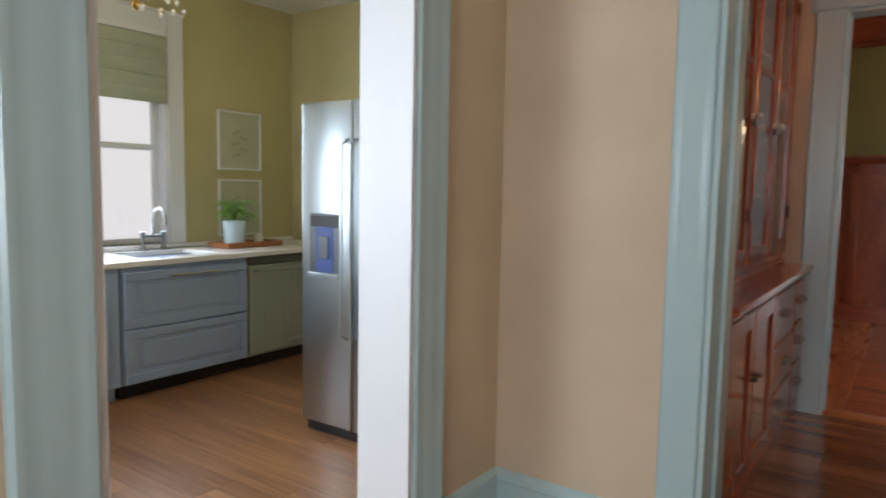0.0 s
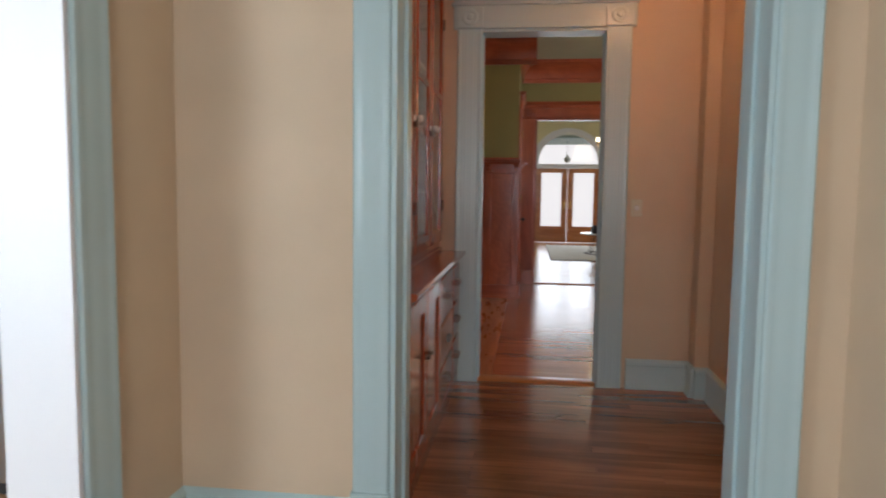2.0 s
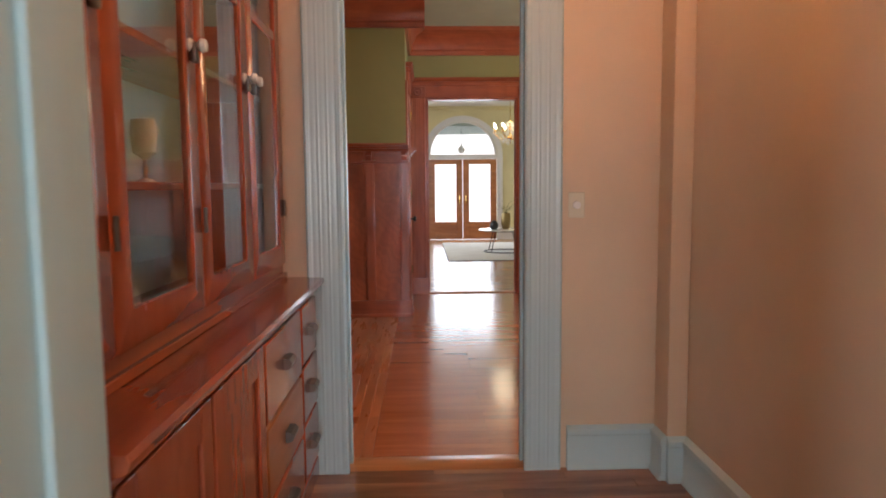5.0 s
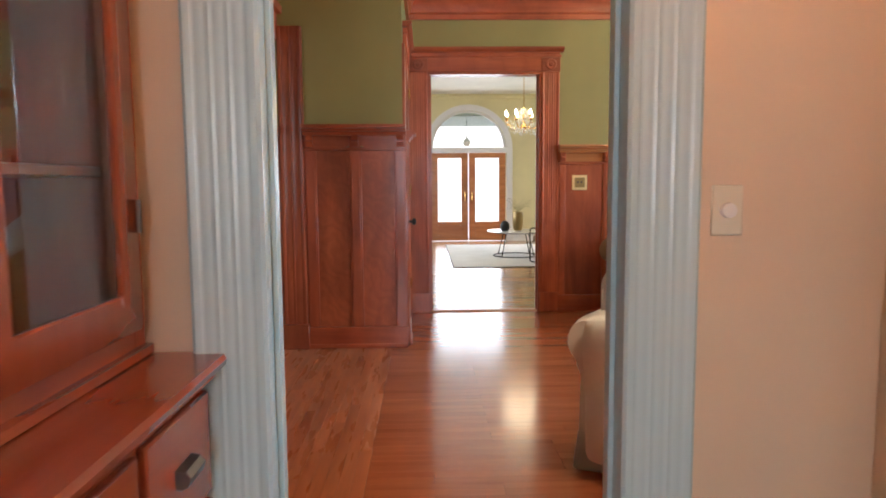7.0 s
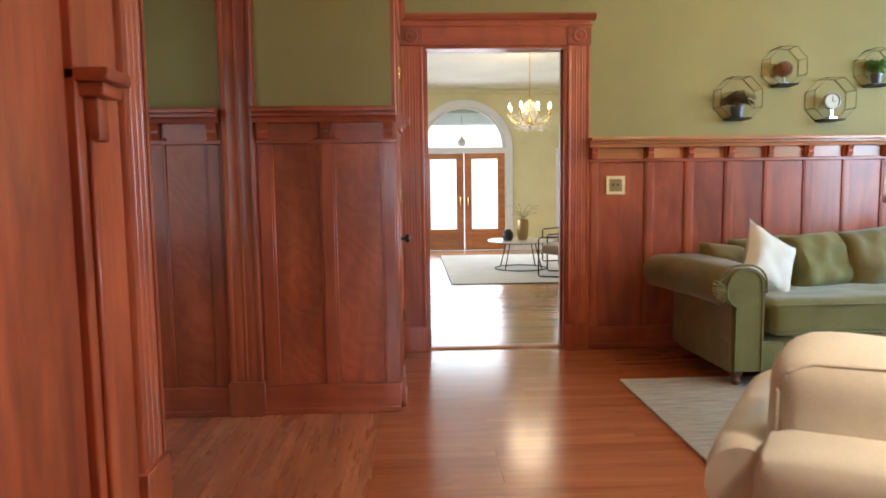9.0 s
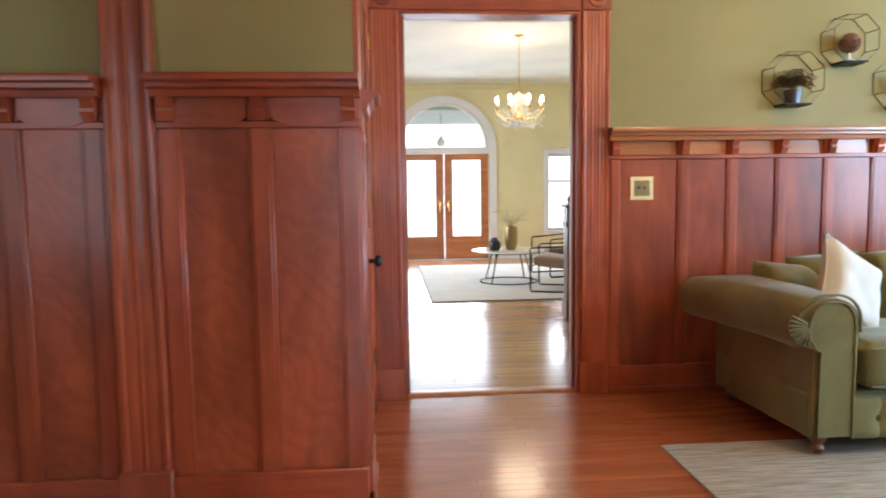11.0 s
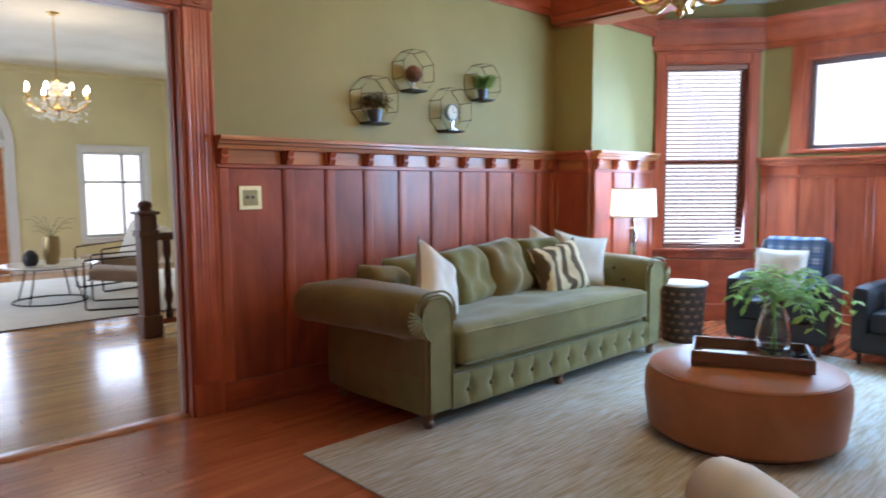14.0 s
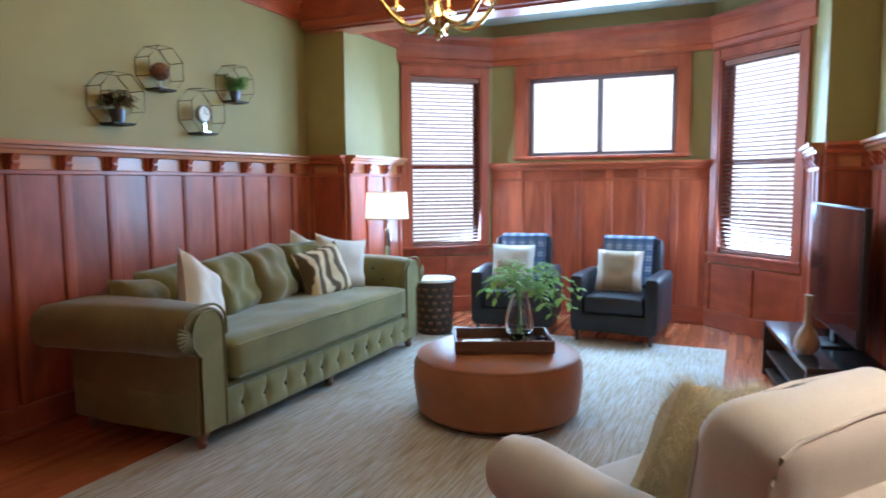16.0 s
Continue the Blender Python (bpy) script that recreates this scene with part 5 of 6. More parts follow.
def candle_chandelier(name, m, label, arms, r, drop, mat, bulb, crystals=0, rod=0.4, seed=1, thick=0.0085):
    c = thing(name, m, label, "chandelier")
    part("stem", lathe([(0, -0.13), (0.012, -0.12), (0.022, -0.10), (0.012, -0.08), (0.05, -0.05), (0.06, -0.02), (0.035, 0.02), (0.018, 0.06), (0.03, 0.10), (0.045, 0.13), (0.02, 0.17), (0.014, 0.24), (0.024, 0.27), (0.008, 0.30), (0, 0.30)], 18), mat, c)
    part("rod", tube([(0, 0, 0.29), (0, 0, 0.29 + rod)], 0.006, 8), mat, c)
    part("canopy", lathe([(0, 0.29 + rod), (0.065, 0.29 + rod), (0.06, 0.27 + rod), (0.02, 0.255 + rod), (0, 0.25 + rod)], 18), mat, c)
    am = bmesh.new()
    tube([(0.03, 0, 0.0)] + [(0.03 + (r - 0.03) * t, 0, -drop * math.sin(math.pi * t) + 0.05 * t) for t in (0.15, 0.3, 0.45, 0.6, 0.75, 0.88)] + [(r, 0, 0.05), (r, 0, 0.075)], thick, 8, am)
    lathe([(0, 0.07), (0.024 + thick, 0.075), (0.036, 0.085), (0.012, 0.09), (0.012, 0.16), (0, 0.16)], 12, pose(r, 0, 0), am)
    arm_mesh = finish("arm", am, M[mat])
    bulb_mesh = finish("bulb", lathe([(0, 0.16), (0.012, 0.165), (0.02, 0.19), (0.014, 0.22), (0.0, 0.25)], 10, pose(r, 0, 0)), M[bulb])
    for i in range(arms):
        piece("arm", arm_mesh, c, pose(0, 0, 0, 0, 0, 360 * i / arms + 12))
        piece("bulb", bulb_mesh, c, pose(0, 0, 0, 0, 0, 360 * i / arms + 12))
    if crystals:
        rnd = random.Random(seed)
        bm = bmesh.new()
        for i in range(crystals):
            a, q, z = rnd.uniform(0, 6.28), r * rnd.uniform(0.1, 1.05), rnd.uniform(-0.14, 0.27)
            if z > 0.08:
                q *= 0.35
            s = rnd.uniform(0.008, 0.017)
            lathe([(0, -s * 1.6), (s, 0), (0, s)], 5, pose(q * math.cos(a), q * math.sin(a), z), bm)
        tagged(part("crystals", bm, "knob_glass", c), kind="stuff")
    return c


candle_chandelier("kitchen_chandelier", pose(-3.11, 1.45, 2.23), "gilt kitchen chandelier hung with crystals", 6, 0.22, 0.05, "brass", "dim_bulb", 70, 0.30)

# ---- pantry things ----
buf = thing("pantry_cabinet", pose(0, 0, 0), "built-in red-brown fir sideboard with drawers and doors", "cabinet")
part("body", solid((-1.325, -0.79, 2.365, 4.39, 0.0, 0.885), bev=0.003), "cabinet", buf)
part("base_rail", solid((-0.79, -0.778, 2.365, 4.39, 0.0, 0.09), bev=0.003), "cabinet_y", buf)
part("counter", prism([(-1.325, 0.887), (-0.745, 0.887), (-0.735, 0.895), (-0.732, 0.908), (-0.738, 0.92), (-1.325, 0.92)], 2.03, Matrix(((0, 1, 0, 0), (1, 0, 0, 2.365), (0, 0, 1, 0), (0, 0, 0, 1)))), "cabinet_y", buf)
part("counter_moulding", solid((-0.79, -0.76, 2.365, 4.39, 0.862, 0.886), bev=0.006), "cabinet_y", buf)


for y0, y1, cuts in ((4.02, 4.36, (0.11, 0.36, 0.60, 0.85)), (3.40, 3.99, (0.11, 0.33, 0.58, 0.85))):
    for i in range(3):
        amber = y0 < 3.6 and i == 1
        d = part("drawer", solid((-0.79, -0.772, y0, y1, cuts[i] + 0.008, cuts[i + 1] - 0.008), bev=0.005), "drawer_light" if amber else "cabinet_y", buf, "unstained amber drawer front" if amber else "")
        ym, zm = (y0 + y1) / 2, (cuts[i] + cuts[i + 1]) / 2
        part("cup_pull", prism([(0.0, -0.018), (0.012, -0.02), (0.026, -0.012), (0.03, 0.004), (0.02, 0.016), (0.0, 0.02)], 0.09, pose(-0.772, ym + 0.045, zm, 0, 0, -90)), "pewter", d)
for y0, y1 in ((2.40, 2.87), (2.89, 3.37)):
    d = part("door", solid((-0.79, -0.781, y0, y1, 0.11, 0.85), (-0.781, -0.77, y0, y0 + 0.07, 0.11, 0.85), (-0.781, -0.77, y1 - 0.07, y1, 0.11, 0.85), (-0.781, -0.77, y0 + 0.07, y1 - 0.07, 0.11, 0.19), (-0.781, -0.77, y0 + 0.07, y1 - 0.07, 0.77, 0.85), bev=0.003), "cabinet", buf)
    part("latch", lathe([(0, 0), (0.014, 0), (0.009, 0.012), (0.015, 0.02), (0, 0.026)], 12, pose(-0.77, y1 - 0.035 if y0 < 2.8 else y0 + 0.035, 0.55, 0, 90)), "pewter", d)


def ring_frame(x0, x1, y0, y1, z0, z1, w):
    bm = bmesh.new()
    out = ((y0, z0), (y1, z0), (y1, z1), (y0, z1))
    inn = ((y0 + w, z0 + w), (y1 - w, z0 + w), (y1 - w, z1 - w), (y0 + w, z1 - w))
    a, b, c, d = ([bm.verts.new((x, y, z)) for y, z in q] for x, q in ((x1, out), (x1, inn), (x0, inn), (x0, out)))
    for p, q in ((a, b), (b, c), (c, d), (d, a)):
        for i in range(4):
            bm.faces.new((p[i], p[(i + 1) % 4], q[(i + 1) % 4], q[i]))
    bmesh.ops.recalc_face_normals(bm, faces=bm.faces[:])
    bmesh.ops.bevel(bm, geom=bm.edges[:], offset=0.004, segments=1, affect="EDGES")
    return bm


hut = thing("pantry_hutch", pose(0, 0, 0), "tall built-in red-brown glass-doored china cabinet on the sideboard", "cabinet")
part("back_board", solid((-1.325, -1.31, 2.365, 4.39, 0.921, 2.75), bev=0), "bay_ceiling", hut)
part("carcass", solid((-1.31, -0.94, 2.365, 2.385, 0.921, 2.75), (-1.31, -0.94, 4.37, 4.39, 0.921, 2.75), (-1.31, -0.94, 2.385, 4.37, 2.70, 2.75), (-1.31, -0.94, 2.385, 4.37, 0.921, 0.945), bev=0.002), "cabinet", hut)
part("face_frame", solid((-0.94, -0.918, 4.335, 4.39, 0.921, 2.75), (-0.94, -0.918, 2.365, 2.42, 0.921, 2.75), (-0.94, -0.918, 2.42, 4.335, 0.921, 0.985), (-0.94, -0.918, 2.42, 4.335, 2.66, 2.75), (-0.925, -0.90, 2.365, 4.39, 0.921, 0.945), bev=0.003), "cabinet_y", hut)
part("cornice", prism([(-0.918, 2.75), (-0.87, 2.78), (-0.86, 2.83), (-1.325, 2.83), (-1.325, 2.75)], 2.03, Matrix(((0, 1, 0, 0), (1, 0, 0, 2.365), (0, 0, 1, 0), (0, 0, 0, 1)))), "cabinet_y", hut)
for z in (1.33, 1.705, 2.12):
    part("shelf", solid((-1.31, -0.99, 2.385, 4.37, z - 0.011, z + 0.011), bev=0.003), "drawer_light", hut)
for y0, y1, kx in ((3.79, 4.33, -1), (3.245, 3.785, 1), (2.70, 3.24, 1), (2.425, 2.695, 1)):
    st = 0.085
    d = part("door", ring_frame(-0.917, -0.895, y0, y1, 0.99, 2.65, st), "cabinet", hut)
    part("muntin", solid((-0.915, -0.897, y0 + st, y1 - st, 1.93, 1.97), bev=0.004), "cabinet_y", d)
    g = part("pane", solid((-0.908, -0.904, y0 + st - 0.008, y1 - st + 0.008, 1.062, 2.578), bev=0), "glass", d)
    g.visible_shadow = False
    yk = y0 + 0.035 if kx < 0 else y1 - 0.035
    part("latch", solid((-0.895, -0.875, yk - 0.012, yk + 0.012, 1.655, 1.71), bev=0.006, seg=2), "pewter", d)
    part("knob", lathe([(0, 0), (0.02, 0), (0.012, 0.01), (0.008, 0.018), (0.019, 0.03), (0.016, 0.042), (0, 0.046)], 14, pose(-0.895, yk, 1.70, 0, 90)), "knob_glass", d)
    ya = y1 - 0.012 if kx < 0 else y0 + 0.012
    for z in (1.2, 2.4):
        part("hinge", tube([(-0.89, ya, z), (-0.89, ya, z + 0.07)], 0.006, 8), "pewter", d)
for i, (y, z, r) in enumerate(((3.0, 1.342, 0.06), (3.45, 1.342, 0.05), (2.75, 1.717, 0.055), (3.2, 0.946, 0.07), (2.85, 0.946, 0.05))):
    v = thing("glass_goblet", pose(-1.13, y, z), "clear glass goblet on a shelf of the china cabinet", "glassware", "goblets in the cabinet")
    part("bowl", lathe([(0, 0), (r * 0.6, 0), (r * 0.55, 0.006), (0.006, 0.015), (0.006, 0.07), (r * 0.7, 0.09), (r * 0.8, 0.15), (r * 0.72, 0.19), (r * 0.68, 0.19), (r * 0.74, 0.15), (r * 0.62, 0.095), (0, 0.08)], 16), "knob_glass", v)

sw = thing("light_switch", pose(0.412, 4.40, 1.234), "ivory light switch plate with a rotary knob", "switch")
part("plate", solid((-0.037, 0.037, -0.007, -0.001, -0.058, 0.058), bev=0.004), "plate", sw)
part("knob", lathe([(0, 0), (0.018, 0), (0.017, 0.014), (0, 0.016)], 18, pose(0, -0.007, 0, 90)), "ceramic", sw)
cl = thing("ceiling_lamp", pose(0.35, 3.25, 2.95), "round flush pantry ceiling lamp", "ceiling lamp")
part("canopy", lathe([(0, 0), (0.09, 0), (0.09, -0.02), (0.07, -0.03), (0, -0.03)], 24), "brass", cl)
part("socket", lathe([(0, -0.03), (0.03, -0.03), (0.03, -0.09), (0, -0.09)], 16), "ceramic", cl)
part("bulb", lathe([(0, -0.09), (0.02, -0.1), (0.036, -0.13), (0.03, -0.16), (0, -0.175)], 16), "dim_bulb", cl)
pw = thing("strike_plates", pose(-0.644, 4.532, 0), "pair of painted-over strike plates in the door jamb", "door hardware")
for z in (0.99, 1.03, 1.27, 1.305):
    part("strike_plate", solid((0.0, 0.003, -0.008, 0.008, z, z + 0.018), bev=0.001), "trim", pw)

# ---- den things ----
den_rug = built("rug", box(bmesh.new(), 1.02, 5.05, 5.92, 8.62, 0.001, 0.013, 0.004, 2), "rug", "large woven grey and gold rug under the sofa", "rug", "")


def sofa():
    s = thing("sofa", pose(1.65, 8.385, 0.013), "olive green velvet rolled-arm sofa with tufted front rail", "sofa")
    L, D = 2.56, 0.94
    part("base", solid((0.0, L, 0.02, D, 0.085, 0.31), bev=0.02, seg=3), "velvet", s)
    spots = [0.346 + 0.196 * i for i in range(11)]
    fr = bmesh.new()
    nx, nz = 132, 12
    grid = []
    for k in range(nz + 1):
        z = 0.085 + 0.2 * k / nz
        row = []
        for i in range(nx + 1):
            x = 0.2 + (L - 0.4) * i / nx
            dip = 0.0
            for c in spots:
                e = ((x - c) / 0.035) ** 2 + ((z - 0.178) / 0.045) ** 2
                dip += 0.026 * math.exp(-e)
                dip += 0.007 * math.exp(-((x - c) / 0.009) ** 2) * min(1, abs(z - 0.178) / 0.05)
            edge = 0.012 * (2 * k / nz - 1) ** 6
            row.append(fr.verts.new((x, -0.018 + dip + edge, z)))
        grid.append(row)
    for a, b in zip(grid, grid[1:]):
        for i in range(nx):
            fr.faces.new((a[i], a[i + 1], b[i + 1], b[i]))
    back_top = [fr.verts.new((v.co.x, 0.05, 0.285)) for v in grid[-1]]
    for i in range(nx):
        fr.faces.new((grid[-1][i], grid[-1][i + 1], back_top[i + 1], back_top[i]))
    part("front_rail", fr, "velvet", s)
    # buttons in darkened velvet, so the shade of the dimples sits in their colour
    bt = finish("tuft_button", lathe([(0, 0.012), (0.010, 0.010), (0.016, 0.004), (0.017, 0.0)], 12, pose(0, 0, 0, 90)), M["velvet_dark"])
    for x in spots:
        piece("tuft_button", bt, s, pose(x, 0.008, 0.178))
    for y in (0.2, 0.38, 0.56):
        for z in (0.6, 0.69):
            piece("tuft_button", bt, s, pose(L - 0.235, y + (0.09 if z > 0.65 else 0), z, 0, 0, -90))
    prof = [(0.23, 0.085), (0.23, 0.60)] + arc(0.11, 0.66, 0.12, 0, 90, 6) + arc(0.05, 0.65, 0.13, 90, 250, 12) + [(0.0, 0.50), (0.0, 0.085)]
    for side in (0, 1):
        pts = prof if side == 0 else [(L - u, v) for u, v in prof][::-1]
        bm = bmesh.new()
        n = 12
        rings = []
        for k in range(n + 1):
            y = 0.0 + D * k / n
            grow = 1 - 0.06 * (2 * k / n - 1) ** 4
            ring = []
            for u, v in pts:
                cu = 0.1 if side == 0 else L - 0.1
                w = 0.006 * noise.noise(Vector((u * 6, y * 6, v * 6 + side)))
                flare = -0.17 * (k / n) ** 0.7 if (side == 0 and u < 0.05 and v > 0.515) else (0.08 * (k / n) if (side and u > L - 0.05 and v > 0.515) else 0)
                ring.append(bm.verts.new((cu + (u - cu) * grow + flare + w, y, 0.4 + (v - 0.4) * grow + w)))
            rings.append(ring)
        m = len(pts)
        for a, b in zip(rings, rings[1:]):
            for i in range(m):
                bm.faces.new((a[i], b[i], b[(i + 1) % m], a[(i + 1) % m]))
        bm.faces.new(rings[0])
        bm.faces.new(rings[-1][::-1])
        bmesh.ops.recalc_face_normals(bm, faces=bm.faces[:])
        # left arm browner than the right: warm lamplight put into its velvet
        arm = part("arm", bm, "velvet_brown" if side == 0 else "velvet", s)
        part("piping", tube([(u, -0.004, v) for u, v in (pts[1:-2] if side == 0 else pts[2:-1])], 0.007, 6), "velvet", arm)
        mid = 0.115 if side == 0 else L - 0.115
        face = [(mid + (u - mid) * 0.74, 0.1 + (v - 0.085) * 0.93) for u, v in pts]
        part("arm_panel", prism(face, 0.016, Matrix(((0, 1, 0, 0), (1, 0, 0, -0.012), (0, 0, 1, 0), (0, 0, 0, 1)))), "velvet", arm)
        part("panel_welt", tube([(u, -0.014, v) for u, v in face], 0.006, 6, closed=True), "velvet", arm)
        hub = (-0.03 if side == 0 else L + 0.03, 0.64)
        for k in range(9):
            a = radians(150 + 15 * k) if side == 0 else radians(30 - 15 * k)
            part("pleat", tube([(hub[0] + q * math.cos(a), -0.006 - 0.01 * math.sin(math.pi * q / 0.1), hub[1] + q * math.sin(a)) for q in (0.012, 0.04, 0.07, 0.095)], 0.0085, 6), "velvet", arm)
    back = bmesh.new()
    prism([(0.70, 0.3), (0.66, 0.62), (0.70, 0.72), (0.78, 0.78), (0.90, 0.77), (0.97, 0.70), (0.95, 0.6), (D, 0.5), (D, 0.13), (0.70, 0.13)], L - 0.3, pose(0.15, 0, 0), back)
    part("back", back, "velvet_brown", s)
    cushion = soft_box(L - 0.49, 0.78, 0.225, 0.05, 0.008, 30, 5, pose(L / 2, 0.35, 0.322))
    for v in cushion.verts:
        if v.co.z > 0.45:
            u = (v.co.x - L / 2) / (L / 2 - 0.24)
            v.co.z += 0.018 * (1 - u * u) - 0.02 * math.exp(-((v.co.x - L / 2) / 0.03) ** 2) * max(0, v.co.y - 0.15)
            v.co.z += 0.006 * noise.noise(Vector((v.co.x * 3, v.co.y * 9, 2)))
    sc = part("seat_cushion", cushion, "velvet", s)
    for z in (0.345, 0.525):
        part("welt", tube([(0.27 + (L - 0.54) * k / 12, -0.04 + 0.004 * math.sin(k * 1.7), z) for k in range(13)], 0.0055, 6), "velvet", sc)
    leg = finish("leg", lathe([(0, 0), (0.02, 0), (0.034, 0.03), (0.024, 0.05), (0.042, 0.075), (0.042, 0.09), (0, 0.09)], 14), M["tray"])
    for x in (0.07, L / 2, L - 0.07):
        for y in (0.05, D - 0.07):
            piece("leg", leg, s, pose(x, y, 0))
    return s


sofa()


def pillow(x, y, z, w, h, t, mat, label, yaw=0, lean=18, tilt=0, name="throw_pillow", group="", seed=0, lump=0.026, piping="", pinch=0.07):
    p = thing(name, pose(x, y, z, 0, 0, yaw) @ pose(0, 0, 0, lean, 0, 0) @ pose(0, 0, h / 2, 0, tilt, 0), label, "pillow", group)
    c = part("cover", puff(w, h, t, 16, pinch, lump, seed=seed), mat, p)
    rim = []
    for k in range(40):
        q = k / 10
        u, v = ((2 * q - 1, -1), (1, 2 * (q - 1) - 1), (1 - 2 * (q - 2), 1), (-1, 1 - 2 * (q - 3)))[int(q)]
        rim.append((u * w / 2 * (1 - pinch * (1 - v * v)), 0, v * h / 2 * (1 - pinch * (1 - u * u))))
    part("piping", tube(rim, 0.0045, 6, closed=True), piping or mat, c)
    return p


SP = "pillows along the sofa back"
GP = "plump green velvet back pillow on the sofa"
pillow(1.98, 9.06, 0.53, 0.42, 0.34, 0.26, "velvet_brown", GP, 14, -20, 8, group=SP, seed=1, lump=0.05, pinch=0.01)
pillow(2.24, 9.08, 0.54, 0.46, 0.38, 0.26, "velvet", GP, 0, -18, -4, group=SP, seed=2, lump=0.05, pinch=0.02)
pillow(2.57, 8.92, 0.53, 0.46, 0.43, 0.30, "velvet", GP, 8, -22, -4, group=SP, seed=3, lump=0.06, pinch=0.02)
pillow(2.96, 8.91, 0.53, 0.46, 0.46, 0.32, "velvet_brown", GP, 6, -22, -5, group=SP, seed=4, lump=0.06, pinch=0.03)
pillow(3.50, 8.98, 0.53, 0.50, 0.44, 0.28, "velvet", GP, -6, -18, 0, group=SP, seed=5, lump=0.05, pinch=0.02)
pillow(2.10, 8.68, 0.54, 0.46, 0.46, 0.18, "white_cloth", "white cotton throw pillow leaning on the sofa arm", 24, -16, 30, seed=6, pinch=0.17)
pillow(3.40, 8.72, 0.53, 0.50, 0.42, 0.19, "tiger", "brown and cream animal-striped throw pillow", -10, -20, -8, seed=7, pinch=0.1)
pillow(3.74, 8.80, 0.53, 0.48, 0.47, 0.18, "white_cloth", "white cotton throw pillow with a tan edge", -28, -16, 10, seed=8, piping="beige_cloth", pinch=0.15)
pillow(3.62, 9.02, 0.56, 0.44, 0.44, 0.15, "white_cloth", "white cotton throw pillow behind the others", -18, -18, 24, seed=9, pinch=0.14)

ot = thing("ottoman", pose(2.90, 7.18, 0.013), "round cognac leather ottoman", "ottoman")
R0 = 0.505
part("body", lathe([(0, 0.02), (R0 - 0.05, 0.02), (R0 - 0.01, 0.05), (R0, 0.12), (R0 + 0.012, 0.22), (R0 + 0.008, 0.32), (R0 - 0.02, 0.375), (R0 - 0.09, 0.405), (0.2, 0.415), (0, 0.415)], 56), "leather", ot)
part("seam", tube([((R0 - 0.014) * math.cos(2 * math.pi * i / 56), (R0 - 0.014) * math.sin(2 * math.pi * i / 56), 0.366) for i in range(56)], 0.005, 6, closed=True), "leather", ot)
part("foot_ring", lathe([(0, 0), (R0 - 0.08, 0), (R0 - 0.08, 0.025), (0, 0.025)], 40), "black", ot)
ty = thing("serving_tray", pose(2.87, 7.14, 0.43, 0, 0, -66), "brown wooden tray with raised sides on the ottoman", "tray")
part("base", solid((-0.29, 0.29, -0.19, 0.19, 0, 0.012), bev=0.003), "tray", ty)
for b in ((-0.29, 0.29, -0.19, -0.176, 0.012, 0.075), (-0.29, 0.29, 0.176, 0.19, 0.012, 0.075), (-0.29, -0.276, -0.176, 0.176, 0.012, 0.075), (0.276, 0.29, -0.176, 0.176, 0.012, 0.075)):
    part("side", solid(b, bev=0.004), "tray", ty)
bk = thing("book", pose(2.76, 7.22, 0.443, 0, 0, -60), "grey-white book lying in the tray", "book")
part("cover", solid((-0.11, 0.11, -0.08, 0.08, 0, 0.003), (-0.11, 0.11, -0.08, 0.08, 0.027, 0.03), (-0.113, -0.109, -0.08, 0.08, 0, 0.03), bev=0.001), "book", bk)
part("pages", solid((-0.108, 0.105, -0.076, 0.076, 0.003, 0.027), bev=0), "white_cloth", bk)
bw = thing("wreath", pose(2.94, 6.94, 0.443), "small dark twig wreath lying in the tray", "ornament")
bmw = bmesh.new()
rw = random.Random(3)
for i in range(26):
    a0 = rw.uniform(0, 6.28)
    tube([((0.075 + rw.uniform(-0.02, 0.02)) * math.cos(a0 + k * 0.3), (0.075 + rw.uniform(-0.02, 0.02)) * math.sin(a0 + k * 0.3), rw.uniform(0.006, 0.045)) for k in range(5)], 0.004, 5, bmw)
part("twigs", bmw, "basket", bw)
vs = thing("glass_vase", pose(3.02, 7.08, 0.443), "clear glass vase of green fern fronds on the ottoman", "vase")
part("vase", lathe([(0, 0), (0.06, 0), (0.085, 0.05), (0.09, 0.13), (0.07, 0.22), (0.05, 0.28), (0.058, 0.31), (0.053, 0.31), (0.045, 0.28), (0.064, 0.22), (0.083, 0.13), (0.078, 0.055), (0, 0.012)], 24), "glass", vs)
part("fronds", leaves(26, 0.40, 0.34, 0.11, 0.20, 11, 0.55, centre=(0, 0, 0.26)), "leaf", vs)
part("stems", tube([(0.0, 0.01, 0.03), (0.01, 0, 0.15), (0, 0, 0.28)], 0.006, 6, tube([(0.03, -0.01, 0.03), (0.015, 0, 0.15), (0, 0.01, 0.28)], 0.005, 6)), "leaf", vs)


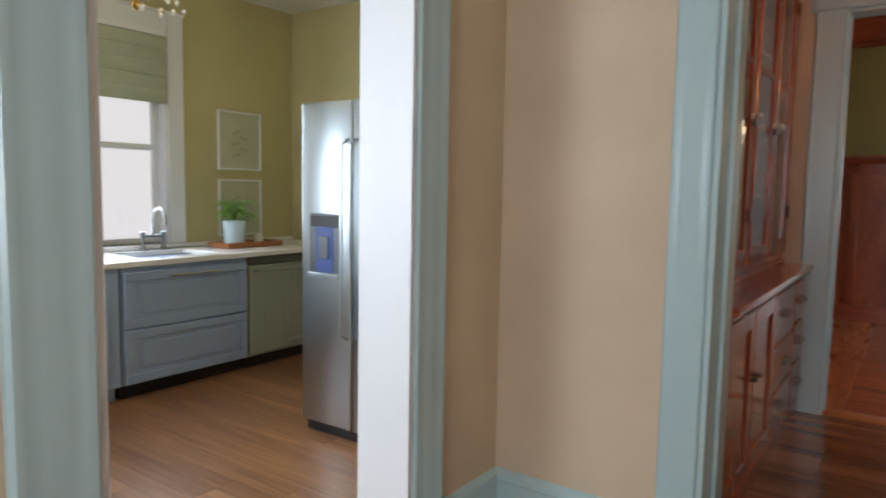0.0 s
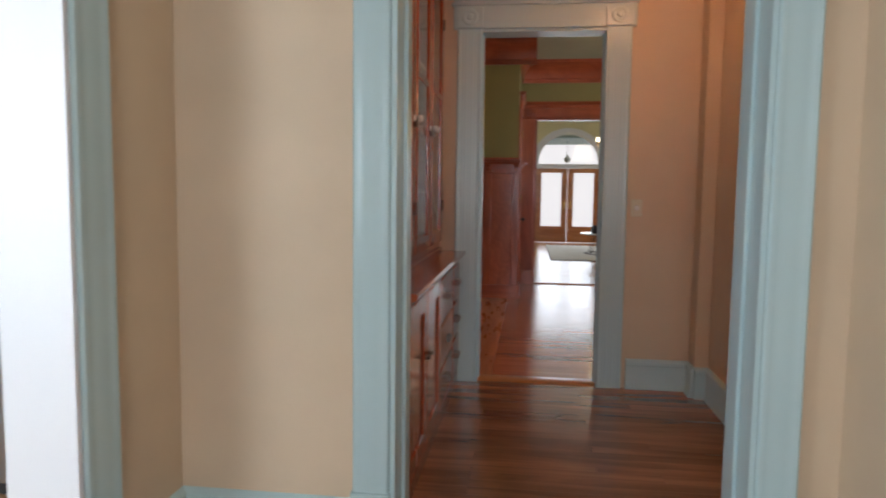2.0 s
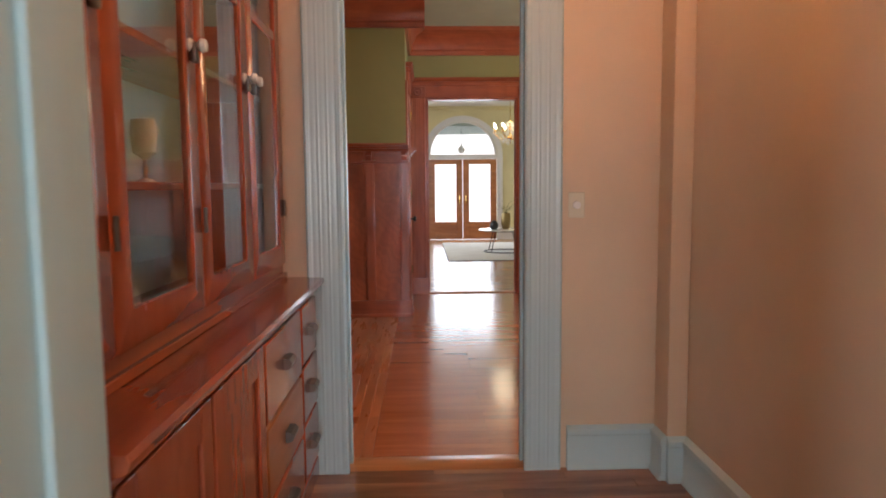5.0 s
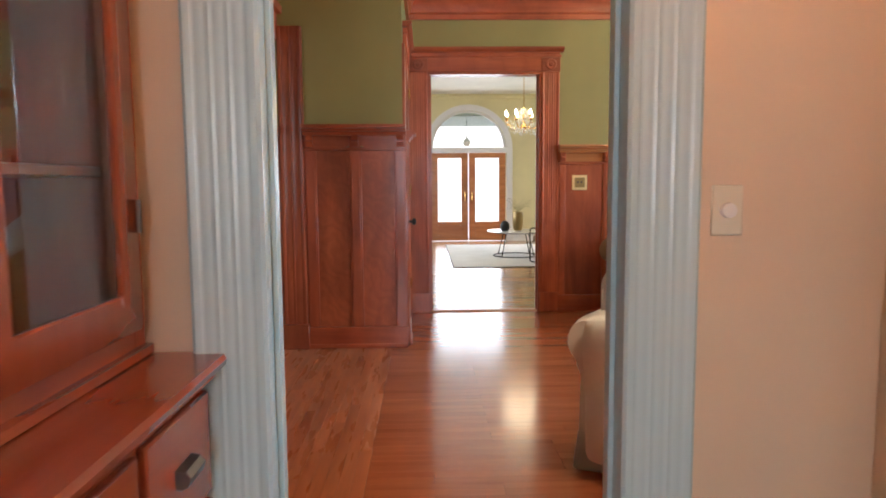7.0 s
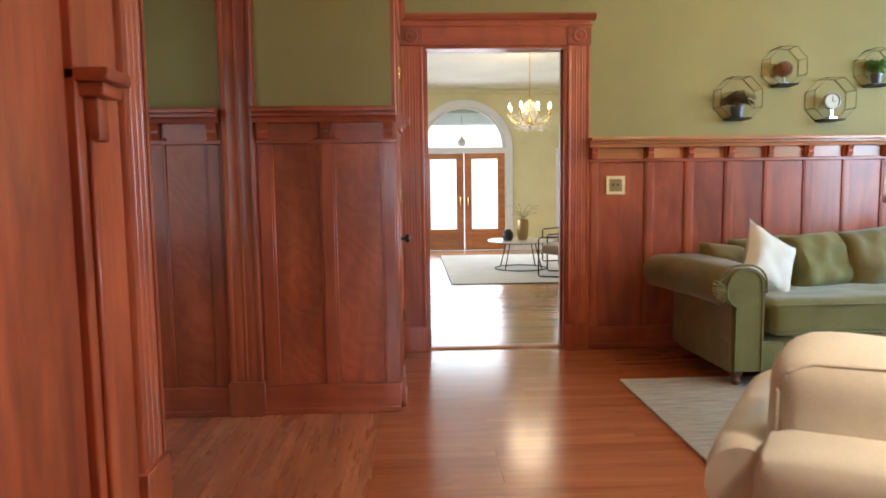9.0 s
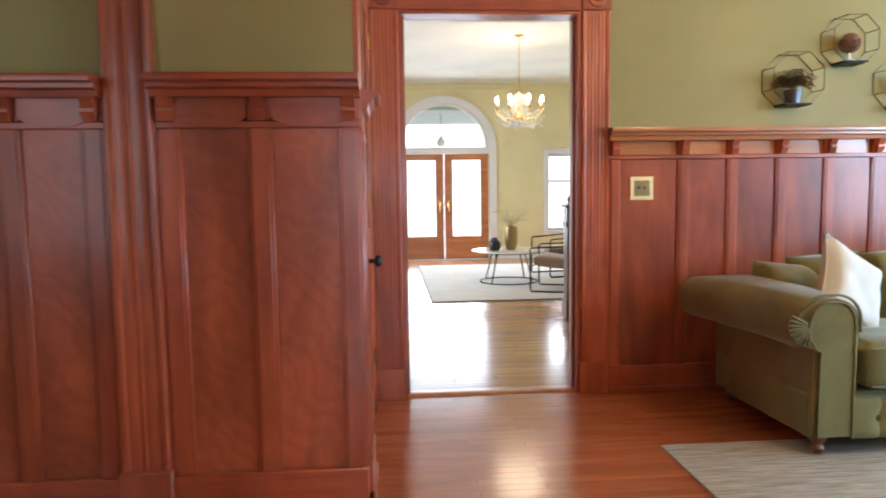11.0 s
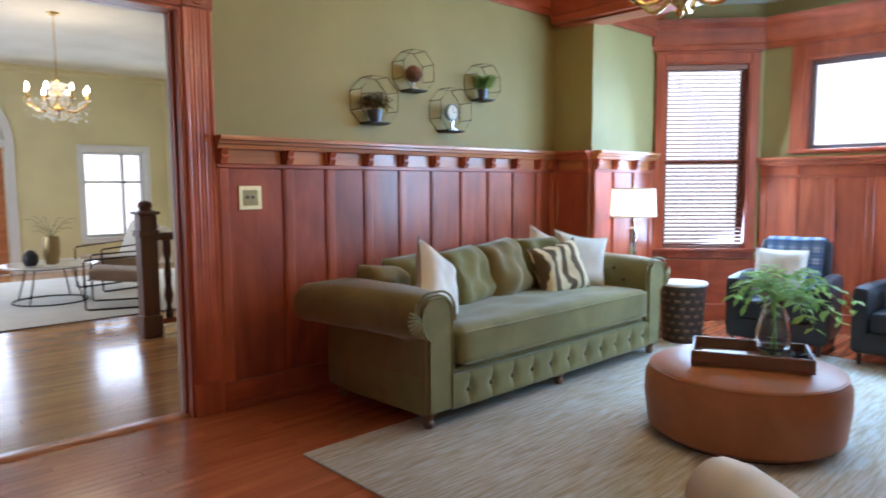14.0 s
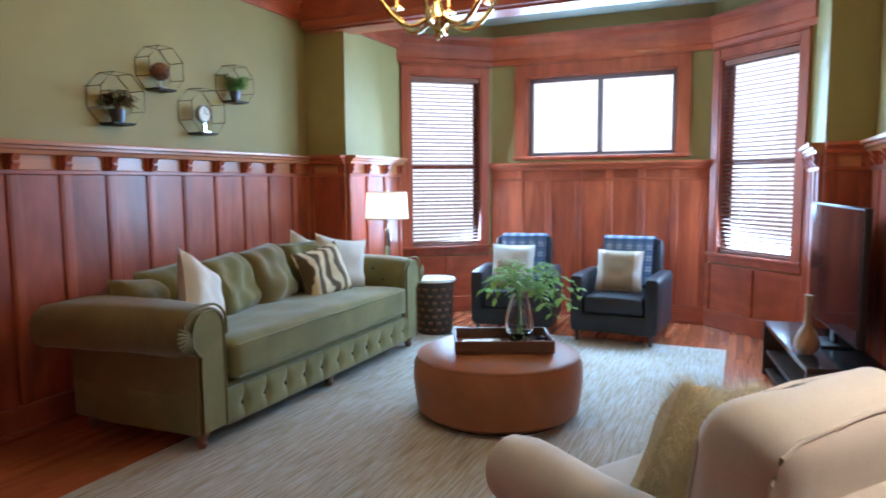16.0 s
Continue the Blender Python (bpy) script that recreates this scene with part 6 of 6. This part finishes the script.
def club_chair(name, m, label, throw):
    c = thing(name, m, label, "armchair", "dark chairs in the bay")
    part("base", solid((-0.36, 0.36, -0.38, 0.36, 0.10, 0.26), bev=0.02, seg=3), "dark_leather", c)
    part("seat_cushion", soft_box(0.52, 0.62, 0.16, 0.04, 0.006, 8, 2, pose(0, -0.07, 0.262)), "dark_leather", c)
    for sg in (-1, 1):
        part("arm", soft_box(0.13, 0.72, 0.50, 0.045, 0.004, 8, sg, pose(sg * 0.325, -0.02, 0.10)), "dark_leather", c)
    part("back", soft_box(0.56, 0.16, 0.66, 0.05, 0.006, 8, 7, pose(0, 0.30, 0.22, -9)), "dark_leather", c)
    for x in (-0.32, 0.32):
        for y in (-0.34, 0.33):
            part("leg", lathe([(0, 0), (0.014, 0), (0.022, 0.1), (0, 0.1)], 10, pose(x, y, 0)), "basket", c)
    t = thing("throw_blanket", m, "blue and white woven throw draped over the chair back", "blanket", "throws on the chairs")
    bm = bmesh.new()
    path = [(0.165, 0.46), (0.175, 0.60), (0.205, 0.75), (0.235, 0.885), (0.29, 0.905), (0.36, 0.90), (0.45, 0.865), (0.475, 0.70), (0.475, 0.5)]
    rows = []
    for i in range(15):
        x = throw[0] + (throw[1] - throw[0]) * i / 14
        rows.append([bm.verts.new((x + 0.006 * noise.noise(Vector((x * 5, z * 5, 1))), y - 0.012 * noise.noise(Vector((x * 9, z * 7, 4))), z + 0.008 * noise.noise(Vector((x * 8, y * 3, 2))))) for y, z in path])
    for a, b in zip(rows, rows[1:]):
        for k in range(len(path) - 1):
            bm.faces.new((a[k], b[k], b[k + 1], a[k + 1]))
    bmesh.ops.solidify(bm, geom=bm.faces[:], thickness=0.012)
    part("blanket", bm, "plaid", t)
    return c


club_chair("club_chair", pose(5.25, 7.80, 0.002, 0, 0, -82), "charcoal leather club chair with a blue throw", (-0.2, 0.24))
club_chair("club_chair", pose(5.27, 6.81, 0.002, 0, 0, -94), "charcoal leather club chair with a blue throw", (-0.24, 0.22))
pillow(5.18, 7.84, 0.43, 0.42, 0.40, 0.13, "white_cloth", "white pillow with a tan medallion on the dark chair", -84, -14, 0, seed=12)
md = thing("throw_pillow", pose(5.06, 7.84, 0.56, 0, 0, -84) @ pose(0, 0, 0, -14), "tan round medallion pillow on the dark chair", "pillow")
part("cover", puff(0.2, 0.24, 0.06, 10, -0.12), "beige_cloth", md)
pillow(5.18, 6.84, 0.43, 0.42, 0.38, 0.13, "bordered", "beige linen pillow with white side bands on the dark chair", -94, -14, 0, seed=13, piping="white_cloth")

dt = thing("drum_table", pose(4.76, 8.47, 0.001), "dark carved wooden drum side table", "side table")
part("drum", lathe([(0, 0), (0.16, 0), (0.165, 0.03), (0.175, 0.25), (0.185, 0.47), (0.19, 0.5), (0, 0.5)], 28), "basket", dt)
part("top", lathe([(0, 0.501), (0.2, 0.501), (0.205, 0.512), (0.2, 0.525), (0, 0.525)], 32), "marble", dt)
st = finish("stud", solid((-0.022, 0.022, 0, 0.009, -0.012, 0.012), bev=0.004), M["tray"])
for r in range(7):
    for k in range(14):
        a = 360 * (k + 0.5 * (r % 2)) / 14
        rr = 0.166 + 0.02 * (0.06 + r * 0.065) / 0.47
        piece("stud", st, dt, pose(rr * math.cos(radians(a)), rr * math.sin(radians(a)), 0.06 + r * 0.063, 0, 0, a - 90))

et = thing("end_table", pose(4.57, 8.86, 0.001), "small dark round end table behind the sofa arm", "side table")
part("tabletop", lathe([(0, 0.53), (0.17, 0.53), (0.175, 0.545), (0.17, 0.56), (0, 0.56)], 24), "basket", et)
part("pedestal", lathe([(0, 0), (0.12, 0), (0.1, 0.03), (0.025, 0.06), (0.02, 0.3), (0.03, 0.5), (0.06, 0.529), (0, 0.529)], 18), "basket", et)


def lamp_shade(parent, z0, z1, r0, r1, mat, trim):
    sh = part("shade", lathe([(r0, z0), (r1, z1), (r1 - 0.004, z1), (r0 - 0.004, z0), (r0, z0)], 40), mat, parent)
    for r, z in ((r0, z0 + 0.001), (r1, z1 - 0.010)):
        part("trim", lathe([(r + 0.002, z), (r + 0.002, z + 0.010), (r - 0.006, z + 0.010), (r - 0.006, z), (r + 0.002, z)], 40), trim, sh)
    part("spider", tube([(-r1, 0, z1 - 0.03), (r1, 0, z1 - 0.03)], 0.003, 6, tube([(0, -r1, z1 - 0.03), (0, r1, z1 - 0.03)], 0.003, 6)), "brass", sh)
    return sh


tl = thing("table_lamp", pose(4.57, 8.86, 0.562), "lit table lamp with a glass column and white drum shade", "lamp")
part("column", lathe([(0, 0), (0.07, 0), (0.07, 0.015), (0.03, 0.02), (0.034, 0.2), (0.03, 0.42), (0.012, 0.44), (0.012, 0.56), (0, 0.56)], 20), "chrome", tl)
lamp_shade(tl, 0.525, 0.775, 0.2, 0.185, "shade_bright", "white_cloth")
part("finial", lathe([(0, 0.745), (0.004, 0.745), (0.004, 0.78), (0.01, 0.79), (0, 0.805)], 10), "brass", tl)

fl = thing("floor_lamp", pose(0.70, 5.3, 0.001), "brass floor lamp with a large lit cream drum shade", "lamp")
part("base", lathe([(0, 0), (0.13, 0), (0.13, 0.018), (0.03, 0.03), (0, 0.03)], 28), "brass", fl)
part("pole", tube([(0, 0, 0.025), (0, 0, 1.585)], 0.011, 10), "brass", fl)
lamp_shade(fl, 1.266, 1.596, 0.252, 0.24, "shade", "shade_trim")
part("finial", lathe([(0, 1.57), (0.005, 1.58), (0.005, 1.61), (0.014, 1.625), (0.008, 1.65), (0, 1.655)], 12), "brass", fl)


def slip_chair():
    c = thing("slipcover_chair", pose(0.95, 5.85, 0.013, 0, 0, -35), "cream slipcovered rolled-arm armchair seen from behind", "armchair")
    W = 0.94
    part("seat_base", soft_box(W - 0.12, 0.78, 0.30, 0.03, 0.006, 8, 1, pose(0, 0.02, 0.05)), "linen", c)
    part("seat_cushion", soft_box(W - 0.34, 0.66, 0.17, 0.05, 0.01, 10, 3, pose(0, 0.12, 0.345)), "linen", c)
    for sg in (-1, 1):
        bm = bmesh.new()
        pts = [(0.30, 0.06), (0.30, 0.575)] + arc(0.385, 0.59, 0.1, 150, -60, 12) + [(0.43, 0.48), (0.41, 0.44), (0.42, 0.06)]
        if sg < 0:
            pts = [(-u, v) for u, v in pts][::-1]
        rings = []
        for k in range(11):
            y = -0.36 + 0.80 * k / 10
            ring = []
            for u, v in pts:
                wv = 0.007 * noise.noise(Vector((u * 8, y * 7, v * 8 + sg)))
                bulge = 1 + 0.02 * math.sin(math.pi * k / 10) - (0.1 if k in (0, 10) else 0)
                cu = sg * 0.37
                ring.append(bm.verts.new((cu + (u - cu) * bulge + wv, y, 0.3 + (v - 0.3) * (1 - (0.03 if k in (0, 10) else 0)) + wv)))
            rings.append(ring)
        n = len(pts)
        for a, b in zip(rings, rings[1:]):
            for i in range(n):
                bm.faces.new((a[i], b[i], b[(i + 1) % n], a[(i + 1) % n]))
        bm.faces.new(rings[0])
        bm.faces.new(rings[-1][::-1])
        bmesh.ops.recalc_face_normals(bm, faces=bm.faces[:])
        part("arm", bm, "linen", c)
    bm = soft_box(W - 0.24, 0.20, 0.66, 0.045, 0.010, 12, 5, pose(0, -0.36, 0.07, 5))
    part("back", bm, "linen", c)
    bc = part("back_cushion", soft_box(W - 0.25, 0.23, 0.44, 0.088, 0.012, 18, 9, pose(0, -0.20, 0.485, 7)), "linen", c)
    w2 = (W - 0.25) / 2
    seat = pose(0, -0.20, 0.485, 7)
    q = 0.031
    for y in (-0.089, 0.089):
        loop = [(-w2 + q - 0.012, y, 0.06), (-w2 + q - 0.014, y, 0.2), (-w2 + q - 0.01, y, 0.345), (-w2 + q + 0.012, y, 0.395), (-w2 + q + 0.06, y, 0.419), (0, y, 0.432), (w2 - q - 0.06, y, 0.419), (w2 - q - 0.012, y, 0.395), (w2 - q + 0.01, y, 0.345), (w2 - q + 0.014, y, 0.2), (w2 - q + 0.012, y, 0.06)]
        part("piping", tube([seat @ Vector(p) for p in loop], 0.0055, 6), "linen", bc)
    bs = bmesh.new()
    n = 60
    lo, hi = [], []
    for i in range(n):
        t = i / n * 4
        u, v = ((2 * t - 1, -1), (1, 2 * (t - 1) - 1), (1 - 2 * (t - 2), 1), (-1, 1 - 2 * (t - 3)))[int(t)]
        k = 0.012 * math.sin(i * 1.9)
        lo.append(bs.verts.new((u * (W / 2 - 0.04 + k), 0.02 + v * (0.40 + k), 0.005)))
        hi.append(bs.verts.new((u * (W / 2 - 0.055), 0.02 + v * 0.385, 0.17)))
    for i in range(n):
        bs.faces.new((lo[i], lo[(i + 1) % n], hi[(i + 1) % n], hi[i]))
    bmesh.ops.solidify(bs, geom=bs.faces[:], thickness=0.006)
    part("skirt", bs, "linen", c)


slip_chair()
fp = thing("fur_pillow", pose(1.11, 5.955, 0.44, 0, 0, -35) @ pose(0, 0, 0, 14) @ pose(0, 0, 0.2, 0, 14), "shaggy tan fur pillow in the slipcovered chair", "pillow")
cov = part("cover", puff(0.48, 0.44, 0.17, 16, 0.03, 0.02, seed=21), "fur", fp)
hb = bmesh.new()
rf = random.Random(8)
for i in range(7000):
    u, v, sd = rf.uniform(-1, 1), rf.uniform(-1, 1), rf.choice((-1, 1))
    k = max(0, (1 - u ** 4) * (1 - v ** 4)) ** 0.55
    p = Vector((u * 0.235, sd * 0.085 * k, v * 0.215))
    nrm = Vector((u * 0.9, sd * (0.35 + k), v * 0.9)).normalized()
    tip = p + nrm * rf.uniform(0.03, 0.062) + Vector((rf.uniform(-1, 1), rf.uniform(-1, 1), rf.uniform(-1.4, 0.6))) * 0.016
    sdv = nrm.cross(Vector((0.3, 0.2, 1))).normalized() * 0.0016
    hb.faces.new((hb.verts.new(p - sdv), hb.verts.new(p + sdv), hb.verts.new(tip)))
tagged(part("fur", hb, "fur", cov), kind="stuff")

candle_chandelier("den_chandelier", pose(2.2, 7.25, 2.25), "polished brass candle-arm chandelier", 6, 0.29, 0.09, "brass", "dim_bulb", 0, 0.635, thick=0.013)

# hexagon wire shelves on the green wall
SH = "wire wall shelves"


def wire_shelf(x, z, s, label):
    w = thing("wall_shelf", pose(x, 9.578, z), label, "wall shelf", SH)
    k = 0.41
    octa = [(k * s, -s), (s, -k * s), (s, k * s), (k * s, s), (-k * s, s), (-s, k * s), (-s, -k * s), (-k * s, -s)]
    for y in (-0.004, -0.13):
        part("ring", tube([(u, y, v) for u, v in octa], 0.0028, 6, closed=True), "wire", w)
    for u, v in octa:
        part("strut", tube([(u, -0.004, v), (u, -0.13, v)], 0.0026, 6), "wire", w)
    part("shelf_board", solid((-k * s - 0.02, k * s + 0.02, -0.135, -0.004, -s + 0.004, -s + 0.016), bev=0.003), "iron", w)
    return w


def potted(x, z, pot, r, h, mat, label, seed):
    p = thing("potted_plant", pose(x, 9.51, z), label, "plant", "plants on the wall shelves")
    part("pot", lathe([(0, 0), (r * 0.7, 0), (r, h), (r * 0.88, h), (r * 0.82, h * 0.85), (0, h * 0.85)], 16), pot, p)
    part("foliage", leaves(40, r * 2.4, 0.17, 0.055, 0.05, seed, 0.7, centre=(0, 0, h * 0.8)), mat, p)


SL = "octagonal gold wire wall shelf with a dark board"
wire_shelf(2.21, 1.962, 0.163, SL)
wire_shelf(2.575, 2.203, 0.147, SL)
wire_shelf(2.955, 1.948, 0.165, SL)
wire_shelf(3.318, 2.193, 0.142, SL)
potted(2.21, 1.816, "steel_dark", 0.055, 0.085, "russet_leaf", "russet-leaved plant in a dark pot on the wall shelf", 31)
potted(3.318, 2.068, "steel_dark", 0.045, 0.075, "leaf", "green plant in a small dark pot on the wall shelf", 32)
wr = thing("twig_ball", pose(2.575, 9.51, 2.073), "brown twig ball on a white stand", "ornament")
part("stand", lathe([(0, 0), (0.04, 0), (0.035, 0.01), (0.008, 0.02), (0.008, 0.06), (0, 0.06)], 14), "ceramic", wr)
tb = bmesh.new()
rt = random.Random(5)
for i in range(30):
    ax = Vector((rt.uniform(-1, 1), rt.uniform(-1, 1), rt.uniform(-1, 1))).normalized()
    q = ax.to_track_quat("Z", "Y")
    tube([q @ Vector((0.058 * math.cos(a * 0.7), 0.058 * math.sin(a * 0.7), 0.01)) + Vector((0, 0, 0.115)) for a in range(9)], 0.005, 5, tb, closed=True)
part("ball", tb, "tray", wr)
ck = thing("desk_clock", pose(2.955, 9.50, 1.80), "small round white-faced clock on the wall shelf", "clock")
part("case", lathe([(0, -0.02), (0.06, -0.02), (0.066, -0.01), (0.066, 0.018), (0.058, 0.022), (0.056, 0.012), (0, 0.012)], 28, pose(0, 0, 0.135, 90)), "clock_rim", ck)
part("dial", lathe([(0, 0.0125), (0.055, 0.0125), (0.055, 0.0128), (0, 0.0132)], 28, pose(0, 0, 0.135, 90)), "plate", ck)
part("clock_hand", solid((-0.002, 0.002, -0.016, -0.0145, 0.135, 0.175), (0, 0.028, -0.016, -0.0145, 0.133, 0.137), bev=0), "black", ck)
part("foot", solid((-0.035, 0.035, -0.03, 0.03, 0, 0.012), (-0.012, 0.012, -0.012, 0.012, 0.012, 0.075), bev=0.003), "chrome", ck)

op = thing("outlet_plate", pose(1.264, 9.565, 1.302), "square brass switch plate on the wainscot", "switch")
part("plate", solid((-0.076, 0.076, -0.012, -0.004, -0.074, 0.074), bev=0.003), "bright_brass", op)
part("inset", solid((-0.05, 0.05, -0.014, -0.012, -0.048, 0.048), bev=0.001), "ochre", op)
for x in (-0.018, 0.018):
    part("push_button", lathe([(0, 0.006), (0.009, 0.005), (0.011, 0)], 14, pose(x, -0.014, 0.004, 90)), "pewter", op)

# television corner
cn = thing("media_console", pose(3.85, 5.36, 0.001, 0, 0, 8), "low dark media console", "cabinet")
part("top", solid((-0.65, 0.65, -0.2, 0.22, 0.36, 0.395), bev=0.004), "gloss_black", cn)
part("side", solid((-0.65, -0.62, -0.2, 0.22, 0, 0.36), bev=0.003), "basket", cn)
part("side", solid((0.62, 0.65, -0.2, 0.22, 0, 0.36), bev=0.003), "basket", cn)
part("shelf", solid((-0.62, 0.62, -0.2, 0.2, 0.16, 0.185), (-0.62, 0.62, -0.2, 0.2, 0.02, 0.05), bev=0.003), "basket", cn)
tv = thing("television", pose(3.85, 5.30, 0.397, 0, 0, 8), "flat black television on a stand, switched off", "television")
part("stand", solid((-0.14, 0.14, -0.09, 0.09, 0, 0.015), (-0.04, 0.04, -0.03, 0.0, 0.015, 0.12), bev=0.004), "black", tv)
part("housing", solid((-0.55, 0.55, -0.03, 0.012, 0.09, 0.87), bev=0.006), "black", tv)
part("screen", solid((-0.538, 0.538, 0.012, 0.015, 0.103, 0.857), bev=0), "screen", tv)
wv = thing("wooden_vase", pose(3.52, 5.462, 0.397), "turned pale wooden bottle vase on the media console", "vase")
part("vase", lathe([(0, 0), (0.04, 0), (0.066, 0.035), (0.07, 0.075), (0.05, 0.13), (0.024, 0.17), (0.017, 0.28), (0.024, 0.35), (0, 0.35)], 22), "pale_wood", wv)

# ---- parlour things ----
parlour_rug = built("rug", box(bmesh.new(), 0.16, 3.7, 13.18, 16.95, 0.001, 0.013, 0.004, 2), "rug_pale", "pale wool rug in the front parlour with dark binding", "rug", "")
part("binding", solid((0.145, 3.715, 13.16, 13.18, 0.001, 0.012), (0.145, 0.16, 13.18, 16.95, 0.001, 0.012), (3.7, 3.715, 13.18, 16.95, 0.001, 0.012), (0.145, 3.715, 16.95, 16.97, 0.001, 0.012), bev=0.003), "basket", parlour_rug)
ct = thing("coffee_table", pose(1.33, 14.72, 0.013), "round white marble coffee table on a black wire frame", "coffee table")
part("tabletop", lathe([(0, 0.43), (0.5, 0.43), (0.515, 0.44), (0.51, 0.452), (0, 0.454)], 48), "marble", ct)
for r, z in ((0.40, 0.010), (0.40, 0.42)):
    part("frame_ring", tube([(r * math.cos(2 * math.pi * i / 40), r * math.sin(2 * math.pi * i / 40), z) for i in range(40)], 0.009, 6, closed=True), "iron", ct)
for i in range(4):
    a = radians(45 + 90 * i)
    part("leg", tube([(0.40 * math.cos(a), 0.40 * math.sin(a), 0.01), (0.27 * math.cos(a), 0.27 * math.sin(a), 0.43)], 0.009, 8), "iron", ct)
vz = thing("brass_vase", pose(1.36, 14.7, 0.468), "tall aged brass vase with dry branches", "vase")
part("vase", lathe([(0, 0), (0.07, 0), (0.09, 0.1), (0.095, 0.25), (0.085, 0.32), (0.078, 0.32), (0.085, 0.25), (0, 0.03)], 22), "ochre", vz)
part("branches", leaves(14, 0.3, 0.34, 0.03, 0.05, 41, 0.8, centre=(0.0, 0, 0.28)), "dry_leaf", vz)
bb = thing("ceramic_bottle", pose(1.12, 14.62, 0.468), "round black ceramic bottle on the coffee table", "vase")
part("bottle", lathe([(0, 0), (0.06, 0), (0.085, 0.05), (0.08, 0.12), (0.04, 0.17), (0.02, 0.18), (0, 0.18)], 18), "black", bb)


def lounge(m, label):
    c = thing("lounge_chair", m, label, "armchair", "metal-framed parlour chairs")
    for sg in (-1, 1):
        x = sg * 0.33
        part("side_frame", tube([(x, 0.30, 0.012), (x, -0.32, 0.012), (x, -0.34, 0.03), (x, -0.34, 0.54), (x, -0.32, 0.56), (x, 0.34, 0.60), (x, 0.30, 0.012)], 0.011, 8), "iron", c)
    for y, z in ((-0.30, 0.34), (0.25, 0.28), (0.38, 0.7)):
        part("cross_bar", tube([(-0.33, y, z), (0.33, y, z)], 0.011, 8), "iron", c)
    part("seat_cushion", soft_box(0.6, 0.6, 0.13, 0.045, 0.006, 8, 2, pose(0, -0.02, 0.30, -6)), "sand", c)
    part("back_cushion", soft_box(0.58, 0.15, 0.56, 0.05, 0.008, 8, 5, pose(0, 0.27, 0.36, -24)), "white_cloth", c)
    return c


LC2 = "black metal framed lounge chair with tan seat and white back"
lounge(pose(1.86, 13.86, 0.013, 0, 0, -112), LC2)
lounge(pose(2.25, 15.35, 0.013, 0, 0, -78), LC2)
ch = candle_chandelier("parlour_chandelier", pose(1.37, 14.1, 2.25), "gilt crystal chandelier with lit candle bulbs", 8, 0.31, 0.07, "brass", "bulb", 420, 0.73, 6)

bal = thing("stair_rail", pose(1.5, 12.0, 0.001), "dark carved newel post and stair balustrade", "railing")
part("newel_post", solid((-0.075, 0.075, -0.075, 0.075, 0, 1.12), (-0.09, 0.09, -0.09, 0.09, 0, 0.2), (-0.09, 0.09, -0.09, 0.09, 0.92, 0.98), (-0.1, 0.1, -0.1, 0.1, 1.12, 1.15), bev=0.008), "dark_wood", bal)
part("newel_cap", lathe([(0.07, 1.151), (0.05, 1.17), (0.065, 1.2), (0.05, 1.235), (0, 1.25)], 20), "dark_wood", bal)
part("handrail", solid((0.06, 1.6, -0.035, 0.035, 0.88, 0.95), bev=0.015, seg=2), "dark_wood", bal)
part("bottom_rail", solid((0.06, 1.6, -0.03, 0.03, 0.10, 0.15), bev=0.008), "redwood", bal)
bl = finish("baluster", lathe([(0, 0.15), (0.034, 0.15), (0.034, 0.22), (0.02, 0.26), (0.044, 0.36), (0.028, 0.46), (0.036, 0.56), (0.02, 0.68), (0.036, 0.76), (0.034, 0.88), (0, 0.88)], 12), M["dark_wood"])
for i in range(11):
    piece("baluster", bl, bal, pose(0.18 + i * 0.13, 0, 0))
stp = thing("staircase", pose(3.1, 12.1, 0), "dark wooden stair against the parlour wall", "stairs", kind="structure")
for i in range(6):
    part("step", solid((0.16 * i - 0.3, 0.94, 0.0, 1.1, 0.18 * i + 0.001, 0.18 * (i + 1)), (0.16 * i - 0.33, 0.94, -0.02, 1.1, 0.18 * (i + 1), 0.18 * (i + 1) + 0.03), bev=0.004), "redwood_x", stp)


# ---- floor boards, last ----
lay(-1.45, 0.9, 2.36, 4.47, 0.083, 0, "pantry_floor", 3)
lay(-0.55, 1.55, 4.47, 9.66, 0.0605, 0, "den_floor", 5, (0.7, 1.05, 1.4))
lay(-1.45, -0.55, 4.55, 8.17, 0.06, 90, "den_floor_y", 7, (0.9, 1.2, 1.6))
lay(1.55, 4.5, 4.55, 9.58, 0.0605, 0, "", 9, (0.9, 1.4, 2.0), "den_floor_far")
lay(4.5, 6.3, 5.0, 9.4, 0.0605, 0, "", 10, (0.9, 1.4, 2.0), "den_floor_far")
lay(-3.2, -1.45, 5.6, 8.17, 0.06, 90, "", 11, (0.9, 1.4, 2.0), "den_floor_far")
lay(-2.5, 4.05, 9.66, 18.0, 0.0605, 0, "", 13, (0.9, 1.4, 2.0), "parlour_boards")
lay(-4.78, -1.58, -2.0, 3.84, 0.11, 0, "", 15, (1.2, 1.8, 2.4), "kitchen_boards")
lay(-1.58, 0.9, -2.2, 2.36, 0.083, 0, "", 17, (0.9, 1.4, 2.0), "pantry_boards")
